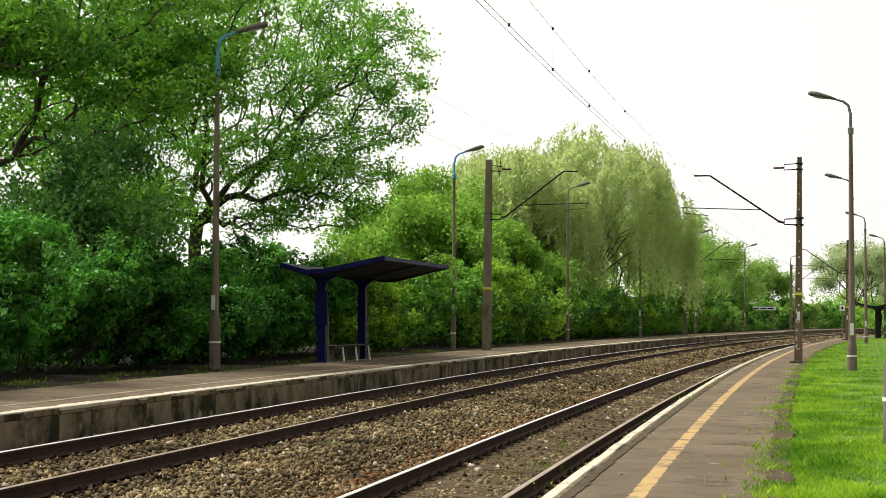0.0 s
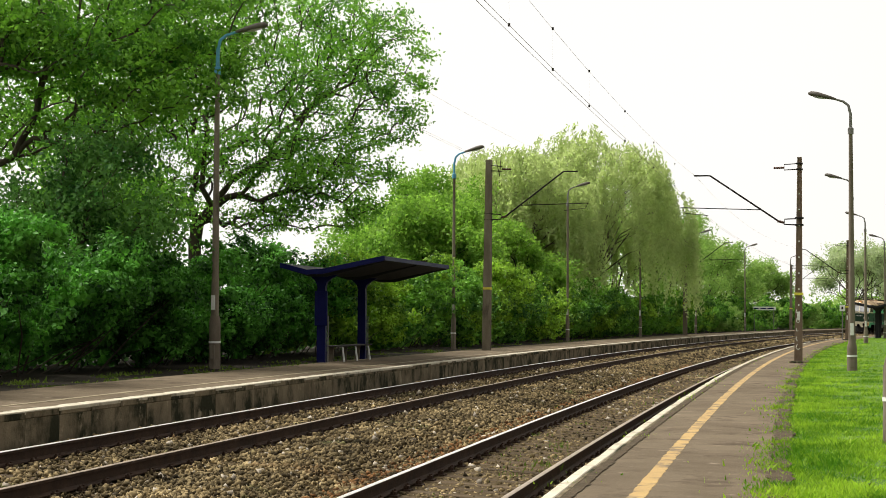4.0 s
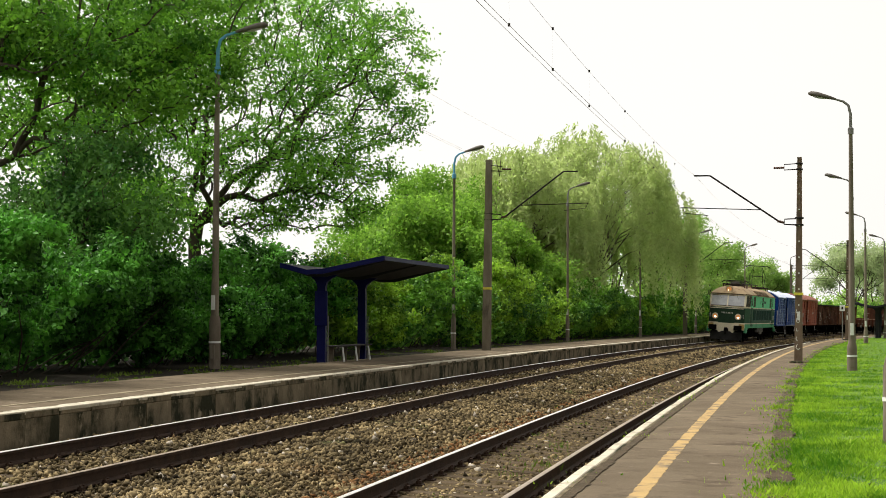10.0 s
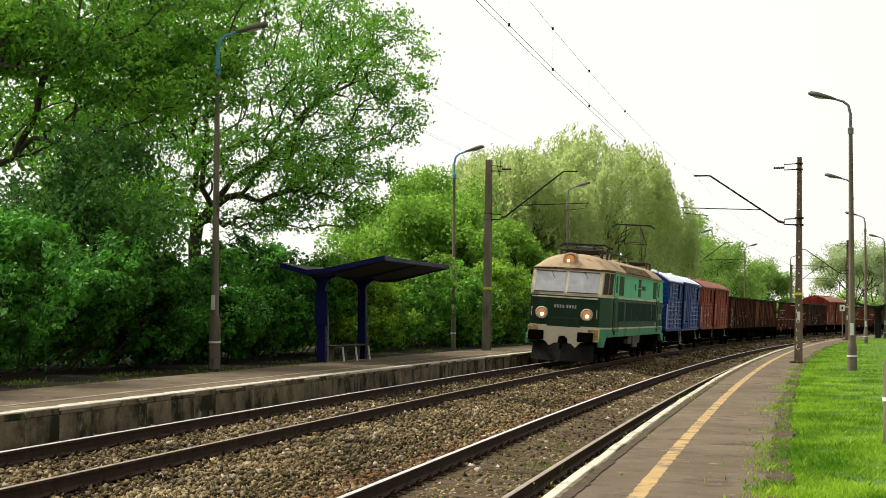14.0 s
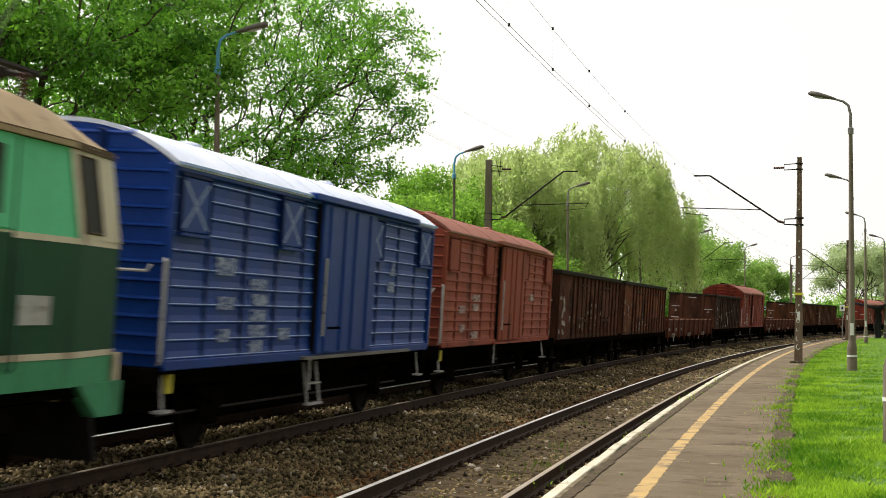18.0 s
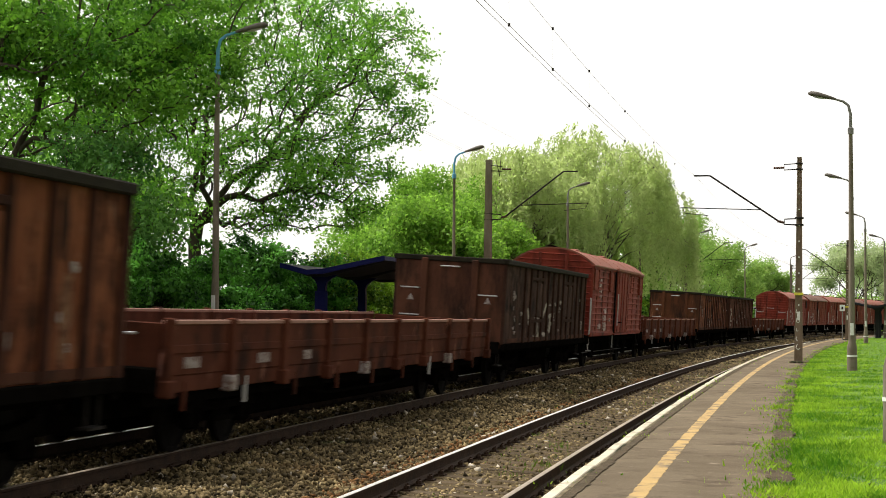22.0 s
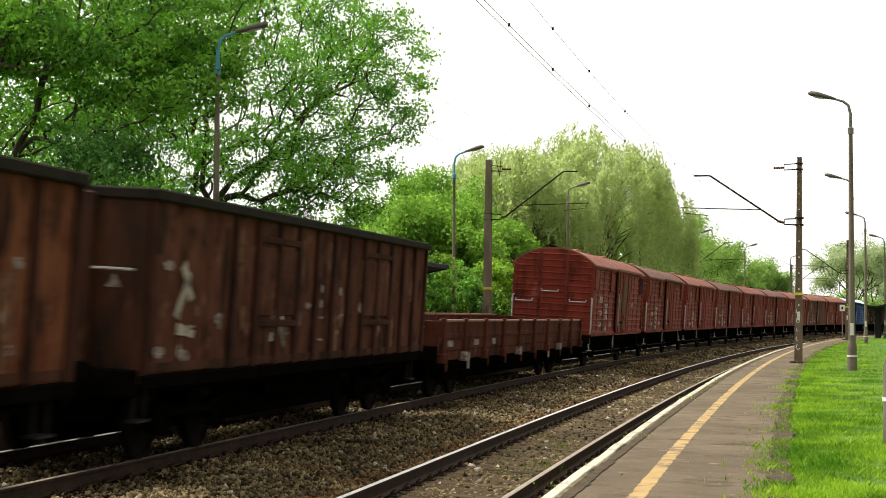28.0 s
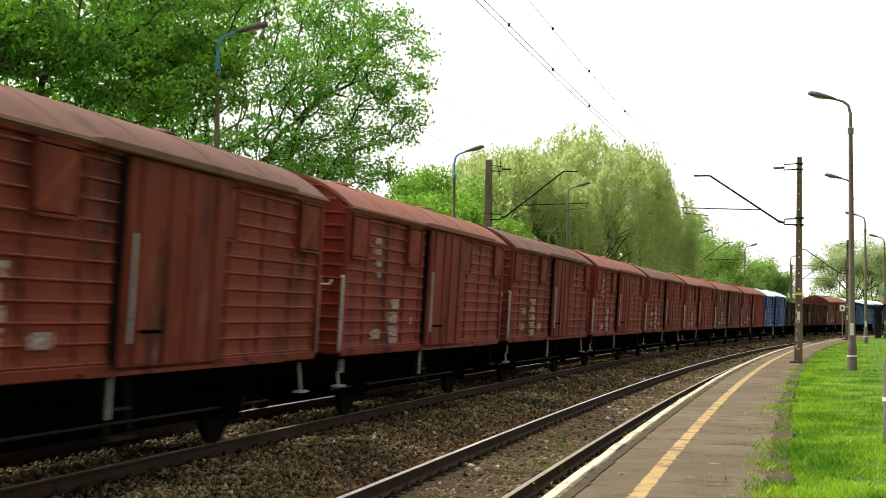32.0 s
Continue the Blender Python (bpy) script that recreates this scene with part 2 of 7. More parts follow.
M_rail = surface("rusty_rail", (0.03432, 0.02244, 0.01584), (0.06864, 0.04224, 0.02904), 4, 0.8, 0.2, bump=0.3, fine=60)
M_sleeper = surface("old_wooden_sleeper", (0.060, 0.043, 0.025), (0.12, 0.087, 0.052), 3, 0.9, bump=0.7, fine=30, stretch=(0.25, 3, 3), vary=0.25)
M_stone = surface("ballast_stone", (0.040, 0.031, 0.016), (0.26, 0.197, 0.10), 0.5, 0.9, bump=0.4, fine=60, island=0.85, stain=(0.12, 0.06, 0.024), stain_scale=0.35, stain_at=0.60, spec=0.08, second=((0.11, 0.115, 0.045), 0.8, 0.60))
M_ruststone = surface("rusty_ballast_stone", (0.1425, 0.068, 0.0259), (0.209, 0.1105, 0.0455), 0.7, 0.9, bump=0.4, fine=60, island=0.5)
M_palestone = surface("pale_stone", (0.34, 0.29, 0.22), (0.45, 0.40, 0.32), 2, 0.9, bump=0.4, fine=60, island=0.35)
M_bed = surface("ballast_bed", (0.050, 0.035, 0.017), (0.105, 0.075, 0.038), 6, 0.95, bump=1.0, fine=24)
M_blue = surface("shelter_blue_paint", (0.0048, 0.0064, 0.055), (0.008, 0.0096, 0.075), 2, 0.45, bump=0.1, fine=30, stain=(0.012, 0.012, 0.025), stain_scale=2.5, stain_at=0.6)
M_bluearm = surface("blue_arm_paint", (0.10, 0.32, 0.52), (0.16, 0.40, 0.58), 5, 0.6, bump=0.1, stain=(0.2, 0.19, 0.17), stain_scale=6, stain_at=0.6)
M_roofdark = surface("shelter_roof_sheet", (0.0225, 0.0225, 0.027), (0.036, 0.036, 0.03825), 1.5, 0.7, bump=0.2, fine=20)
M_grey = surface("grey_paint", (0.165, 0.1575, 0.1425), (0.225, 0.2175, 0.2025), 3, 0.6, bump=0.15)
M_lamp = surface("lamp_housing", (0.098, 0.084, 0.07), (0.14, 0.126, 0.1085), 5, 0.6, bump=0.1)
M_lampglass = surface("lamp_glass", (0.42, 0.42, 0.4), (0.5, 0.5, 0.48), 5, 0.3, bump=0.0)
M_mast = surface("rusty_mast_steel", (0.1625, 0.1125, 0.0775), (0.2625, 0.1938, 0.1438), 3, 0.8, 0.2, bump=0.3, fine=30, stretch=(1, 1, 0.4), stain=(0.0656, 0.0469, 0.0375), stain_scale=3, stain_at=0.55, vary=0.05)
M_dark = surface("dark_steel", (0.02, 0.018, 0.016), (0.04, 0.034, 0.03), 4, 0.7, 0.3, bump=0.2)
M_wire = surface("wire_copper", (0.10, 0.09, 0.08), (0.14, 0.12, 0.11), 4, 0.6, 0.5, bump=0.0)
M_plate = surface("white_plate", (0.8024, 0.8024, 0.7623), (0.7021, 0.7021, 0.662), 5, 0.6, bump=0.05)
M_band = surface("yellow_band", (0.744, 0.66, 0.072), (0.6, 0.54, 0.096), 8, 0.7, bump=0.1)
M_wood = surface("bench_wood", (0.0396, 0.0374, 0.0352), (0.066, 0.0616, 0.0572), 3, 0.8, bump=0.4, stretch=(6, 0.5, 6))
M_bark = surface("bark", (0.05, 0.04, 0.03), (0.09, 0.072, 0.055), 3, 0.95, bump=1.0, fine=14, stretch=(1, 1, 0.3))
M_insul = surface("insulator_brown", (0.07, 0.03, 0.02), (0.1, 0.05, 0.03), 5, 0.3, bump=0.0)
# one hedge's leaf in three tones, shade put into the darker two
L_hedge = leafy("hedge_leaf", (0.01007, 0.04558, 0.00848), (0.1537, 0.4399, 0.06148), 0.28)
L_hedge_bright = leafy("fresh_hedge_leaf", (0.042, 0.115, 0.018), (0.38, 0.60, 0.066), 0.36)
L_hedge_mid = leafy("dark_hedge_leaf", (0.030, 0.10, 0.020), (0.235, 0.48, 0.068), 0.30)
L_dark = leafy("shade_tree_leaf", (0.0388, 0.1227, 0.0291), (0.1615, 0.3359, 0.0775), 0.38)
L_oak = leafy("oak_leaf", (0.06629, 0.1929, 0.02656), (0.2892, 0.5665, 0.07834), 0.44)
# oak leaf colour lowered by about a quarter for canopy shade
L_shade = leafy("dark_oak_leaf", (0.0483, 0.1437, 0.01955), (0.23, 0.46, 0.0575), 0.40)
L_lime = leafy("spring_leaf", (0.1232, 0.2464, 0.0396), (0.3168, 0.5104, 0.088), 0.55)
L_willow = leafy("willow_leaf", (0.391, 0.46, 0.207), (0.575, 0.6382, 0.3392), 0.58)
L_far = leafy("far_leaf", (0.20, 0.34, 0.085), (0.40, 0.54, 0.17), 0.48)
# the next two leaf colours have the distance haze mixed in
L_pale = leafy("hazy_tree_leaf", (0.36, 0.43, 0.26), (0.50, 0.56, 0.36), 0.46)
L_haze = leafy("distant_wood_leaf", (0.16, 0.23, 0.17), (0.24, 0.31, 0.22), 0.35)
L_grass = leafy("grass_blade", (0.075, 0.20, 0.012), (0.38, 0.56, 0.05), 0.40)
L_weed = leafy("weed_leaf", (0.07, 0.11, 0.02), (0.15, 0.21, 0.035), 0.3)

# ---- ground, ballast, platforms ----
sh = Shape()
OC = [(-160, 0.62), (-70, 0.6), (-30, 0.58), (-14, 0.56), (-9.4, 0.575), (-8.0, 0.45), (-6.4, -0.62), (1.9, -0.62), (2.3, 0.2), (3.35, 0.335), (5.0, 0.35), (8, 0.36), (14, 0.37), (30, 0.4), (75, 0.45), (160, 0.5)]
sh = lofted(OC, -80, 330, 5, closed=False)
n0 = len(sh.v)
sh.v += [(-2500, -2500, -0.75), (2500, -2500, -0.75), (2500, 2500, -0.75), (-2500, 2500, -0.75)]
sh.f.append((n0, n0 + 1, n0 + 2, n0 + 3))
ground = part("ground", sh, M_lawn)
tagged(ground, "grassy earth along the railway line", "ground", kind="structure")
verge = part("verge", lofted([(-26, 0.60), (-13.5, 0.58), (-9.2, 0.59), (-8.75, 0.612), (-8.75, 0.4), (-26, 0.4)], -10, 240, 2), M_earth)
tagged(verge, "bare earth under the hedge, its shade in the colour", "earth", kind="structure")

ballast = part("ballast", lofted([(o, float(bed_z(o)) - 0.03) for o in np.linspace(-5.98, 1.55, 34)] + [(1.55, -0.6), (-5.98, -0.6)], -60, 330, 2), M_bed)
tagged(ballast, "brown crushed stone ballast bed under both tracks", "ballast", kind="structure")


def rock_batch(name, n, s_range, o_range, size, material, seed, skip=True):
    """Loose stones lying on the ballast."""
    rng = np.random.default_rng(seed)
    s0, s1 = s_range
    s = s0 * (s1 / s0) ** rng.random(n)
    o = o_range[0] + (o_range[1] - o_range[0]) * rng.random(n)
    r = size * (0.5 + 1.1 * rng.random(n) ** 2) * (1 + 0.006 * (s - s0))
    z = bed_z(o) - 0.03 + r * 0.25 + 0.012 * rng.standard_normal(n)
    z = np.where(np.abs(o) < 0.68, z - 0.03, z)
    if skip:
        for c in (-0.75, 0.75, -SPACING - 0.75, -SPACING + 0.75):
            z = np.where(np.abs(o - c) < 0.10, -9, z)
    tie = np.abs(((s - 4) / 0.62 + 0.5) % 1.0 - 0.5) * 0.62 < 0.11
    z = np.where(tie & (np.abs(o) < 1.2) & (rng.random(n) < 0.72), -9, z)
    z = np.where(tie & (np.abs(o + SPACING) < 1.2) & (rng.random(n) < 0.4), -9, z)
    keep = z > -5
    s, o, r, z = s[keep], o[keep], r[keep], z[keep]
    n = len(s)
    base = np.array([(1, 0, 0), (0, 1, 0), (-1, 0, 0), (0, -1, 0), (0.25, 0.2, 0.75), (-0.2, 0.1, -0.75)])
    tri = np.array([(0, 1, 4), (1, 2, 4), (2, 3, 4), (3, 0, 4), (1, 0, 5), (2, 1, 5), (3, 2, 5), (0, 3, 5)])
    v = base[None] * (0.8 + 0.4 * rng.random((n, 6, 1))) * (0.75 + 0.5 * rng.random((n, 1, 3))) + 0.12 * rng.standard_normal((n, 6, 3))
    q = rng.standard_normal((n, 4))
    q /= np.linalg.norm(q, axis=1, keepdims=True)
    w, x, y, zz = q.T
    R = np.stack([1 - 2 * (y * y + zz * zz), 2 * (x * y - zz * w), 2 * (x * zz + y * w), 2 * (x * y + zz * w), 1 - 2 * (x * x + zz * zz), 2 * (y * zz - x * w),
                  2 * (x * zz - y * w), 2 * (y * zz + x * w), 1 - 2 * (x * x + y * y)], -1).reshape(n, 3, 3)
    v = np.einsum("nij,nkj->nki", R, v) * r[:, None, None] + line(s, o, z)[:, None, :]
    loops = (tri[None] + 6 * np.arange(n)[:, None, None]).ravel()
    ob = part(name, raw_mesh(name, v.reshape(-1, 3), loops, 3), material)
    return ob


tagged(rock_batch("ballast_stones", 92000, (15.5, 75), (-5.95, 1.5), 0.031, M_stone, 3), "loose brown and grey crushed stones of the track bed", "gravel", kind="stuff")
tagged(rock_batch("far_ballast_stones", 18000, (72, 190), (-5.95, 1.5), 0.064, M_stone, 7), "loose brown stones of the track bed farther off", "gravel", kind="stuff")
tagged(rock_batch("pale_stones", 1300, (15, 60), (-5.9, 1.4), 0.04, M_palestone, 6), "scattered pale limestone pieces in the ballast", "gravel", kind="stuff")
tagged(rock_batch("rust_stained_stones", 5000, (15, 70), (-1.45, -0.85), 0.03, M_ruststone, 4), "rust-coloured stones along the rail", "gravel", kind="stuff")

RAIL = [(-0.07, -0.172), (0.07, -0.172), (0.07, -0.16), (0.012, -0.135), (0.012, -0.045), (0.036, -0.035), (0.036, -0.010), (0.030, -0.005), (-0.030, -0.005), (-0.036, -0.010), (-0.036, -0.035), (-0.012, -0.045), (-0.012, -0.135), (-0.07, -0.16)]
HEAD = [(-0.034, -0.02), (0.034, -0.02), (0.034, -0.004), (0.016, 0.0), (-0.016, 0.0), (-0.034, -0.004)]


def track(name, o0, z0, label, heads):
    t = thing(name, Matrix.Identity(4), label, "railway track", kind="structure")
    for c, top in ((-0.75, heads[0]), (0.75, heads[1])):
        def prof(outline):
            return [(o0 + c + a, z0 - c * CANT + b) for a, b in outline]
        r = part("rail", lofted(prof(RAIL), -240, 640, 2), M_rail, t, "rusty brown steel rail")
        part("rail_head", lofted(prof(HEAD), -240, 640, 2), top, r, "worn shiny rail head", smooth=50)
    slp = Shape().box(0, 0, -0.255, 2.5, 0.24, 0.13, ch=0.012)
    me = slp.mesh("sleeper")
    me.materials.append(M_sleeper)
    fas = Shape()
    for c in (-0.75, 0.75):
        fas.box(c, 0, -0.18, 0.34, 0.15, 0.02)
        for d in (-0.11, 0.11):
            fas.box(c + d, 0, -0.155, 0.06, 0.09, 0.05)
            for e in (-0.045, 0.045):
                fas.turned([(0.016, -0.16), (0.012, -0.11)], 5, Matrix.Translation((c + d, e, 0)))
    mf = fas.mesh("fastening")
    mf.materials.append(M_rail)
    rng = random.Random(len(name))
    for i in range(170):
        s = 4 + i * 0.62
        m = stand(s, o0, z0 + rng.uniform(-0.012, 0.004)) @ Matrix.Rotation(CANT, 4, "Y") @ Matrix.Rotation(rng.uniform(-0.01, 0.01), 4, "Z")
        b = part("sleeper", me, None, t, at=m)
        part("fastening", mf, None, b)
    return t


track("near_track", 0.0, 0.0, "rusty near railway track on wooden sleepers", (M_railtop, M_raildull))
track("far_track", -SPACING, RISE, "far railway track with polished rail heads", (M_railtop, M_raildull))

# near platform: body, kerb line, walking line
pn = part("platform_near", lofted([(1.80, -0.5), (1.80, PLAT_N - 0.006), (2.6, PLAT_N + 0.012), (3.62, PLAT_N - 0.004), (3.75, PLAT_N - 0.03), (3.75, -0.5)], -30, 150, 1.5), M_asphalt)
tagged(pn, "worn brown asphalt platform with a faded yellow line", "platform", kind="structure")
pf = part("platform_far", lofted([(EDGE_F - 0.34, -0.4), (-9.0, -0.4), (-9.0, PLAT_F + 0.02), (-7.6, PLAT_F + 0.015), (EDGE_F - 0.34, PLAT_F)], -30, 240, 1.5), M_asphalt)
tagged(pf, "worn asphalt far platform along the hedge", "platform", kind="structure")


def ragged_line(name, o, w, s0, s1, z, material, parent, label, amp, seed, ds=0.35):
    """A painted line with worn, uneven edges, in one thin sheet."""
    rng = np.random.default_rng(seed)
    ss = np.arange(s0, s1, ds)
    soft_ = np.ones(4) / 2.0
    a = o - w / 2 + amp * np.convolve(rng.standard_normal(len(ss)), soft_, "same")
    b = o + w / 2 + amp * np.convolve(rng.standard_normal(len(ss)), soft_, "same")
    h = 0.004
    v = np.stack([line(ss, a, z), line(ss, b, z), line(ss, b, z + h), line(ss, a, z + h)], 1).reshape(-1, 3)
    s_ = Shape()
    s_.v = [tuple(q) for q in v]
    for i in range(len(ss) - 1):
        s_.f += [(4 * i + k, 4 * i + (k + 1) % 4, 4 * i + 4 + (k + 1) % 4, 4 * i + 4 + k) for k in range(4)]
    return part(name, s_, material, parent, label)


ragged_line("soil_strip", 1.885, 0.10, -28, 120, PLAT_N + 0.003, M_soil, pn, "dark soil in the joint behind the edge", 0.010, 5, 0.045)
ragged_line("soil_strip", 3.66, 0.20, -28, 120, PLAT_N + 0.004, M_soil, pn, "dark soil along the lawn", 0.028, 6, 0.07)
ragged_line("painted_line", 2.47, 0.145, -28, 140, PLAT_N + 0.009, M_yellow, pn, "faded ochre yellow line", 0.006, 1, 0.04)
ragged_line("edge_paint", EDGE_F - 0.205, 0.10, 8, 158, PLAT_F + 0.0085, M_white, pf, "worn cream paint along the edge", 0.022, 3, 0.12)
ragged_line("painted_line", -7.02, 0.11, 2, 200, PLAT_F + 0.008, M_palecream, pf, "worn cream line", 0.012, 2)


def slabs(parent, o_in, o_out, ztop, s0, s1, length, face_down, seed, broad, thick):
    """Kerb slabs of the platform edge, with a white painted nose and a concrete face below."""
    rng = random.Random(seed)
    lo, hi = min(o_in, o_out), max(o_in, o_out)
    mid, wid = (lo + hi) / 2, hi - lo
    side = 1 if o_out > o_in else -1
    slab = Shape().box(0, 0, -0.05, wid, length - 0.012, 0.10, ch=0.012).mesh("edge_slab")
    slab.materials.append(M_concrete)
    nose = Shape().box(side * (wid / 2 - broad / 2 - 0.008), 0, -0.5 * thick + 0.006, broad + 0.02, length - 0.004, thick, ch=0.008).mesh("painted_nose")
    nose.materials.append(M_white)
    panel = Shape().box(side * (wid / 2 - 0.076), 0, -0.10 - face_down / 2, 0.14, length - 0.002, face_down).mesh("wall_panel")
    panel.materials.append(M_concrete)
    n = int((s1 - s0) / length)
    for i in range(n):
        s = s0 + (i + 0.5) * length
        m = stand(s, mid, ztop + rng.uniform(-0.002, 0.002), rng.uniform(-0.06, 0.06))
        b = part("edge_slab", slab, None, parent, at=m)
        part("painted_nose", nose, None, b, "white painted edge", at=Matrix.Translation((rng.uniform(-0.008, 0.008), 0, rng.uniform(0.001, 0.004))) @ Matrix.Rotation(rng.uniform(-0.006, 0.006), 4, "Z"))
        part("wall_panel", panel, None, parent, at=m @ Matrix.Translation((rng.uniform(-0.004, 0.004), 0, 0)))


slabs(pf, EDGE_F - 0.36, EDGE_F, PLAT_F + 0.004, 8, 158, 1.0, 0.62, 5, 0.17, 0.055)
slabs(pn, 1.84, EDGE_N, PLAT_N + 0.004, -10, 104, 1.0, 0.7, 6, 0.09, 0.04)


# ---- lamps ----
def street_lamp(s, o, z, arm_turn, label, arm_mat, tall=7.45, group="platform lamps", foot=1.0, low=0.0):
    """Concrete pole with a thicker foot, a bent pipe arm and a long luminaire. The arm points along local +x."""
    t = thing("street_lamp", stand(s, o, z, arm_turn), label, "street lamp", group)
    part("foot", Shape().turned([(0.150 * foot, -0.3), (0.142 * foot, 1.12 - low), (0.135 * foot, 1.22 - low), (0.108 * foot, 1.34 - low)], 14), M_pole, t, "thick concrete foot", smooth=40)
    part("pole", Shape().turned([(0.102 * foot, 1.25 - low), (0.088 * foot, 2.5), (0.056, tall)], 14), M_pole, t, smooth=40)
    part("arm", Shape().tube([(0, 0, tall - 0.12), (0, 0, tall + 0.45), (0.06, 0, tall + 0.72), (0.2, 0, tall + 0.84), (0.38, 0, tall + 0.90), (0.52, 0, tall + 0.94)], [0.05, 0.045, 0.04, 0.036, 0.032, 0.03], 10), arm_mat, t, "bent pipe arm", smooth=50)
    part("collar", Shape().turned([(0.085, tall - 0.14), (0.085, tall + 0.03), (0.055, tall + 0.06)], 12), arm_mat, t, smooth=40)
    tilt = Matrix.Translation((0.43, 0, tall + 0.915)) @ Matrix.Rotation(radians(-14), 4, "Y")
    hd = Shape()
    rings = [(0.0, 0.03, 0.03), (0.06, 0.06, 0.05), (0.3, 0.11, 0.085), (0.58, 0.145, 0.11), (0.76, 0.12, 0.09), (0.83, 0.05, 0.035)]
    n = 12
    vs = [(x, w * math.cos(2 * math.pi * k / n), h * math.sin(2 * math.pi * k / n) * (1.0 if math.sin(2 * math.pi * k / n) > 0 else 0.55)) for x, w, h in rings for k in range(n)]
    fs = [(i * n + k, i * n + (k + 1) % n, (i + 1) * n + (k + 1) % n, (i + 1) * n + k) for i in range(len(rings) - 1) for k in range(n)]
    fs += [tuple(range(n - 1, -1, -1)), tuple(range((len(rings) - 1) * n, len(rings) * n))]
    hd.add(vs, fs)
    head = part("luminaire", hd, M_lamp, t, "long grey lamp head", smooth=60, at=tilt)
    gl = Shape()
    vs = [(x, w * 0.8 * math.cos(math.pi * k / 6), -0.035 - h * math.sin(math.pi * k / 6)) for x, w, h in ((0.3, 0.07, 0.02), (0.45, 0.11, 0.045), (0.6, 0.11, 0.045), (0.68, 0.06, 0.02)) for k in range(7)]
    gl.add(vs, [(i * 7 + k, i * 7 + k + 1, i * 7 + k + 8, i * 7 + k + 7) for i in range(3) for k in range(6)])
    part("lamp_glass", gl, M_lampglass, head, "milky glass bowl", smooth=60)
    face = Matrix.Rotation(radians(-arm_turn) - 0.0, 4, "Z")
    part("number_tag", Shape().box(0.0, -0.13 * foot + 0.005, 1.66 - low * 0.9, 0.10, 0.012, 0.36, ch=0.003), M_plate, t, "white enamel tag", at=face)
    part("band", Shape().turned([(0.151 * foot, 0.66 - low * 0.5), (0.151 * foot, 0.71 - low * 0.5)], 14), M_plate, t, "white painted band", smooth=40)
    part("hatch", Shape().box(0.0, -0.14 * foot, 0.45 - low * 0.5, 0.11, 0.03, 0.34 - low * 0.3, ch=0.006), M_pole, t, at=face)
    return t


street_lamp(37.3, -10.2, 0.56, 14, "concrete platform lamp post with a peeling blue arm", M_bluearm)
street_lamp(62.2, -10.2, 0.56, 0, "concrete platform lamp post with a peeling blue arm by the hedge", M_bluearm, tall=7.05, foot=0.72)
for s_ in (84.2, 107.5, 131.0, 156.0, 182.0):
    street_lamp(s_, -9.75, 0.56, 0, "concrete lamp post with a grey arm before the hedge", M_grey, foot=0.72)
for s_ in (21.3, 49.25, 77.0, 104.5, 132.5):
    street_lamp(s_, 5.2 if s_ > 30 else 5.04, 0.33, 180, "concrete lamp post with a grey arm in the grass", M_grey, tall=7.22, low=0.45 if s_ > 30 else 0.25)


# ---- catenary ----
def insulator(sh_, a, b, r=0.055):
    a, b = Vector(a), Vector(b)
    d = b - a
    pts, rad = [], []
    for i in range(13):
        pts.append(a + d * (i / 12))
        rad.append(r if i % 2 else r * 0.55)
    return sh_.tube(pts, rad, 8)


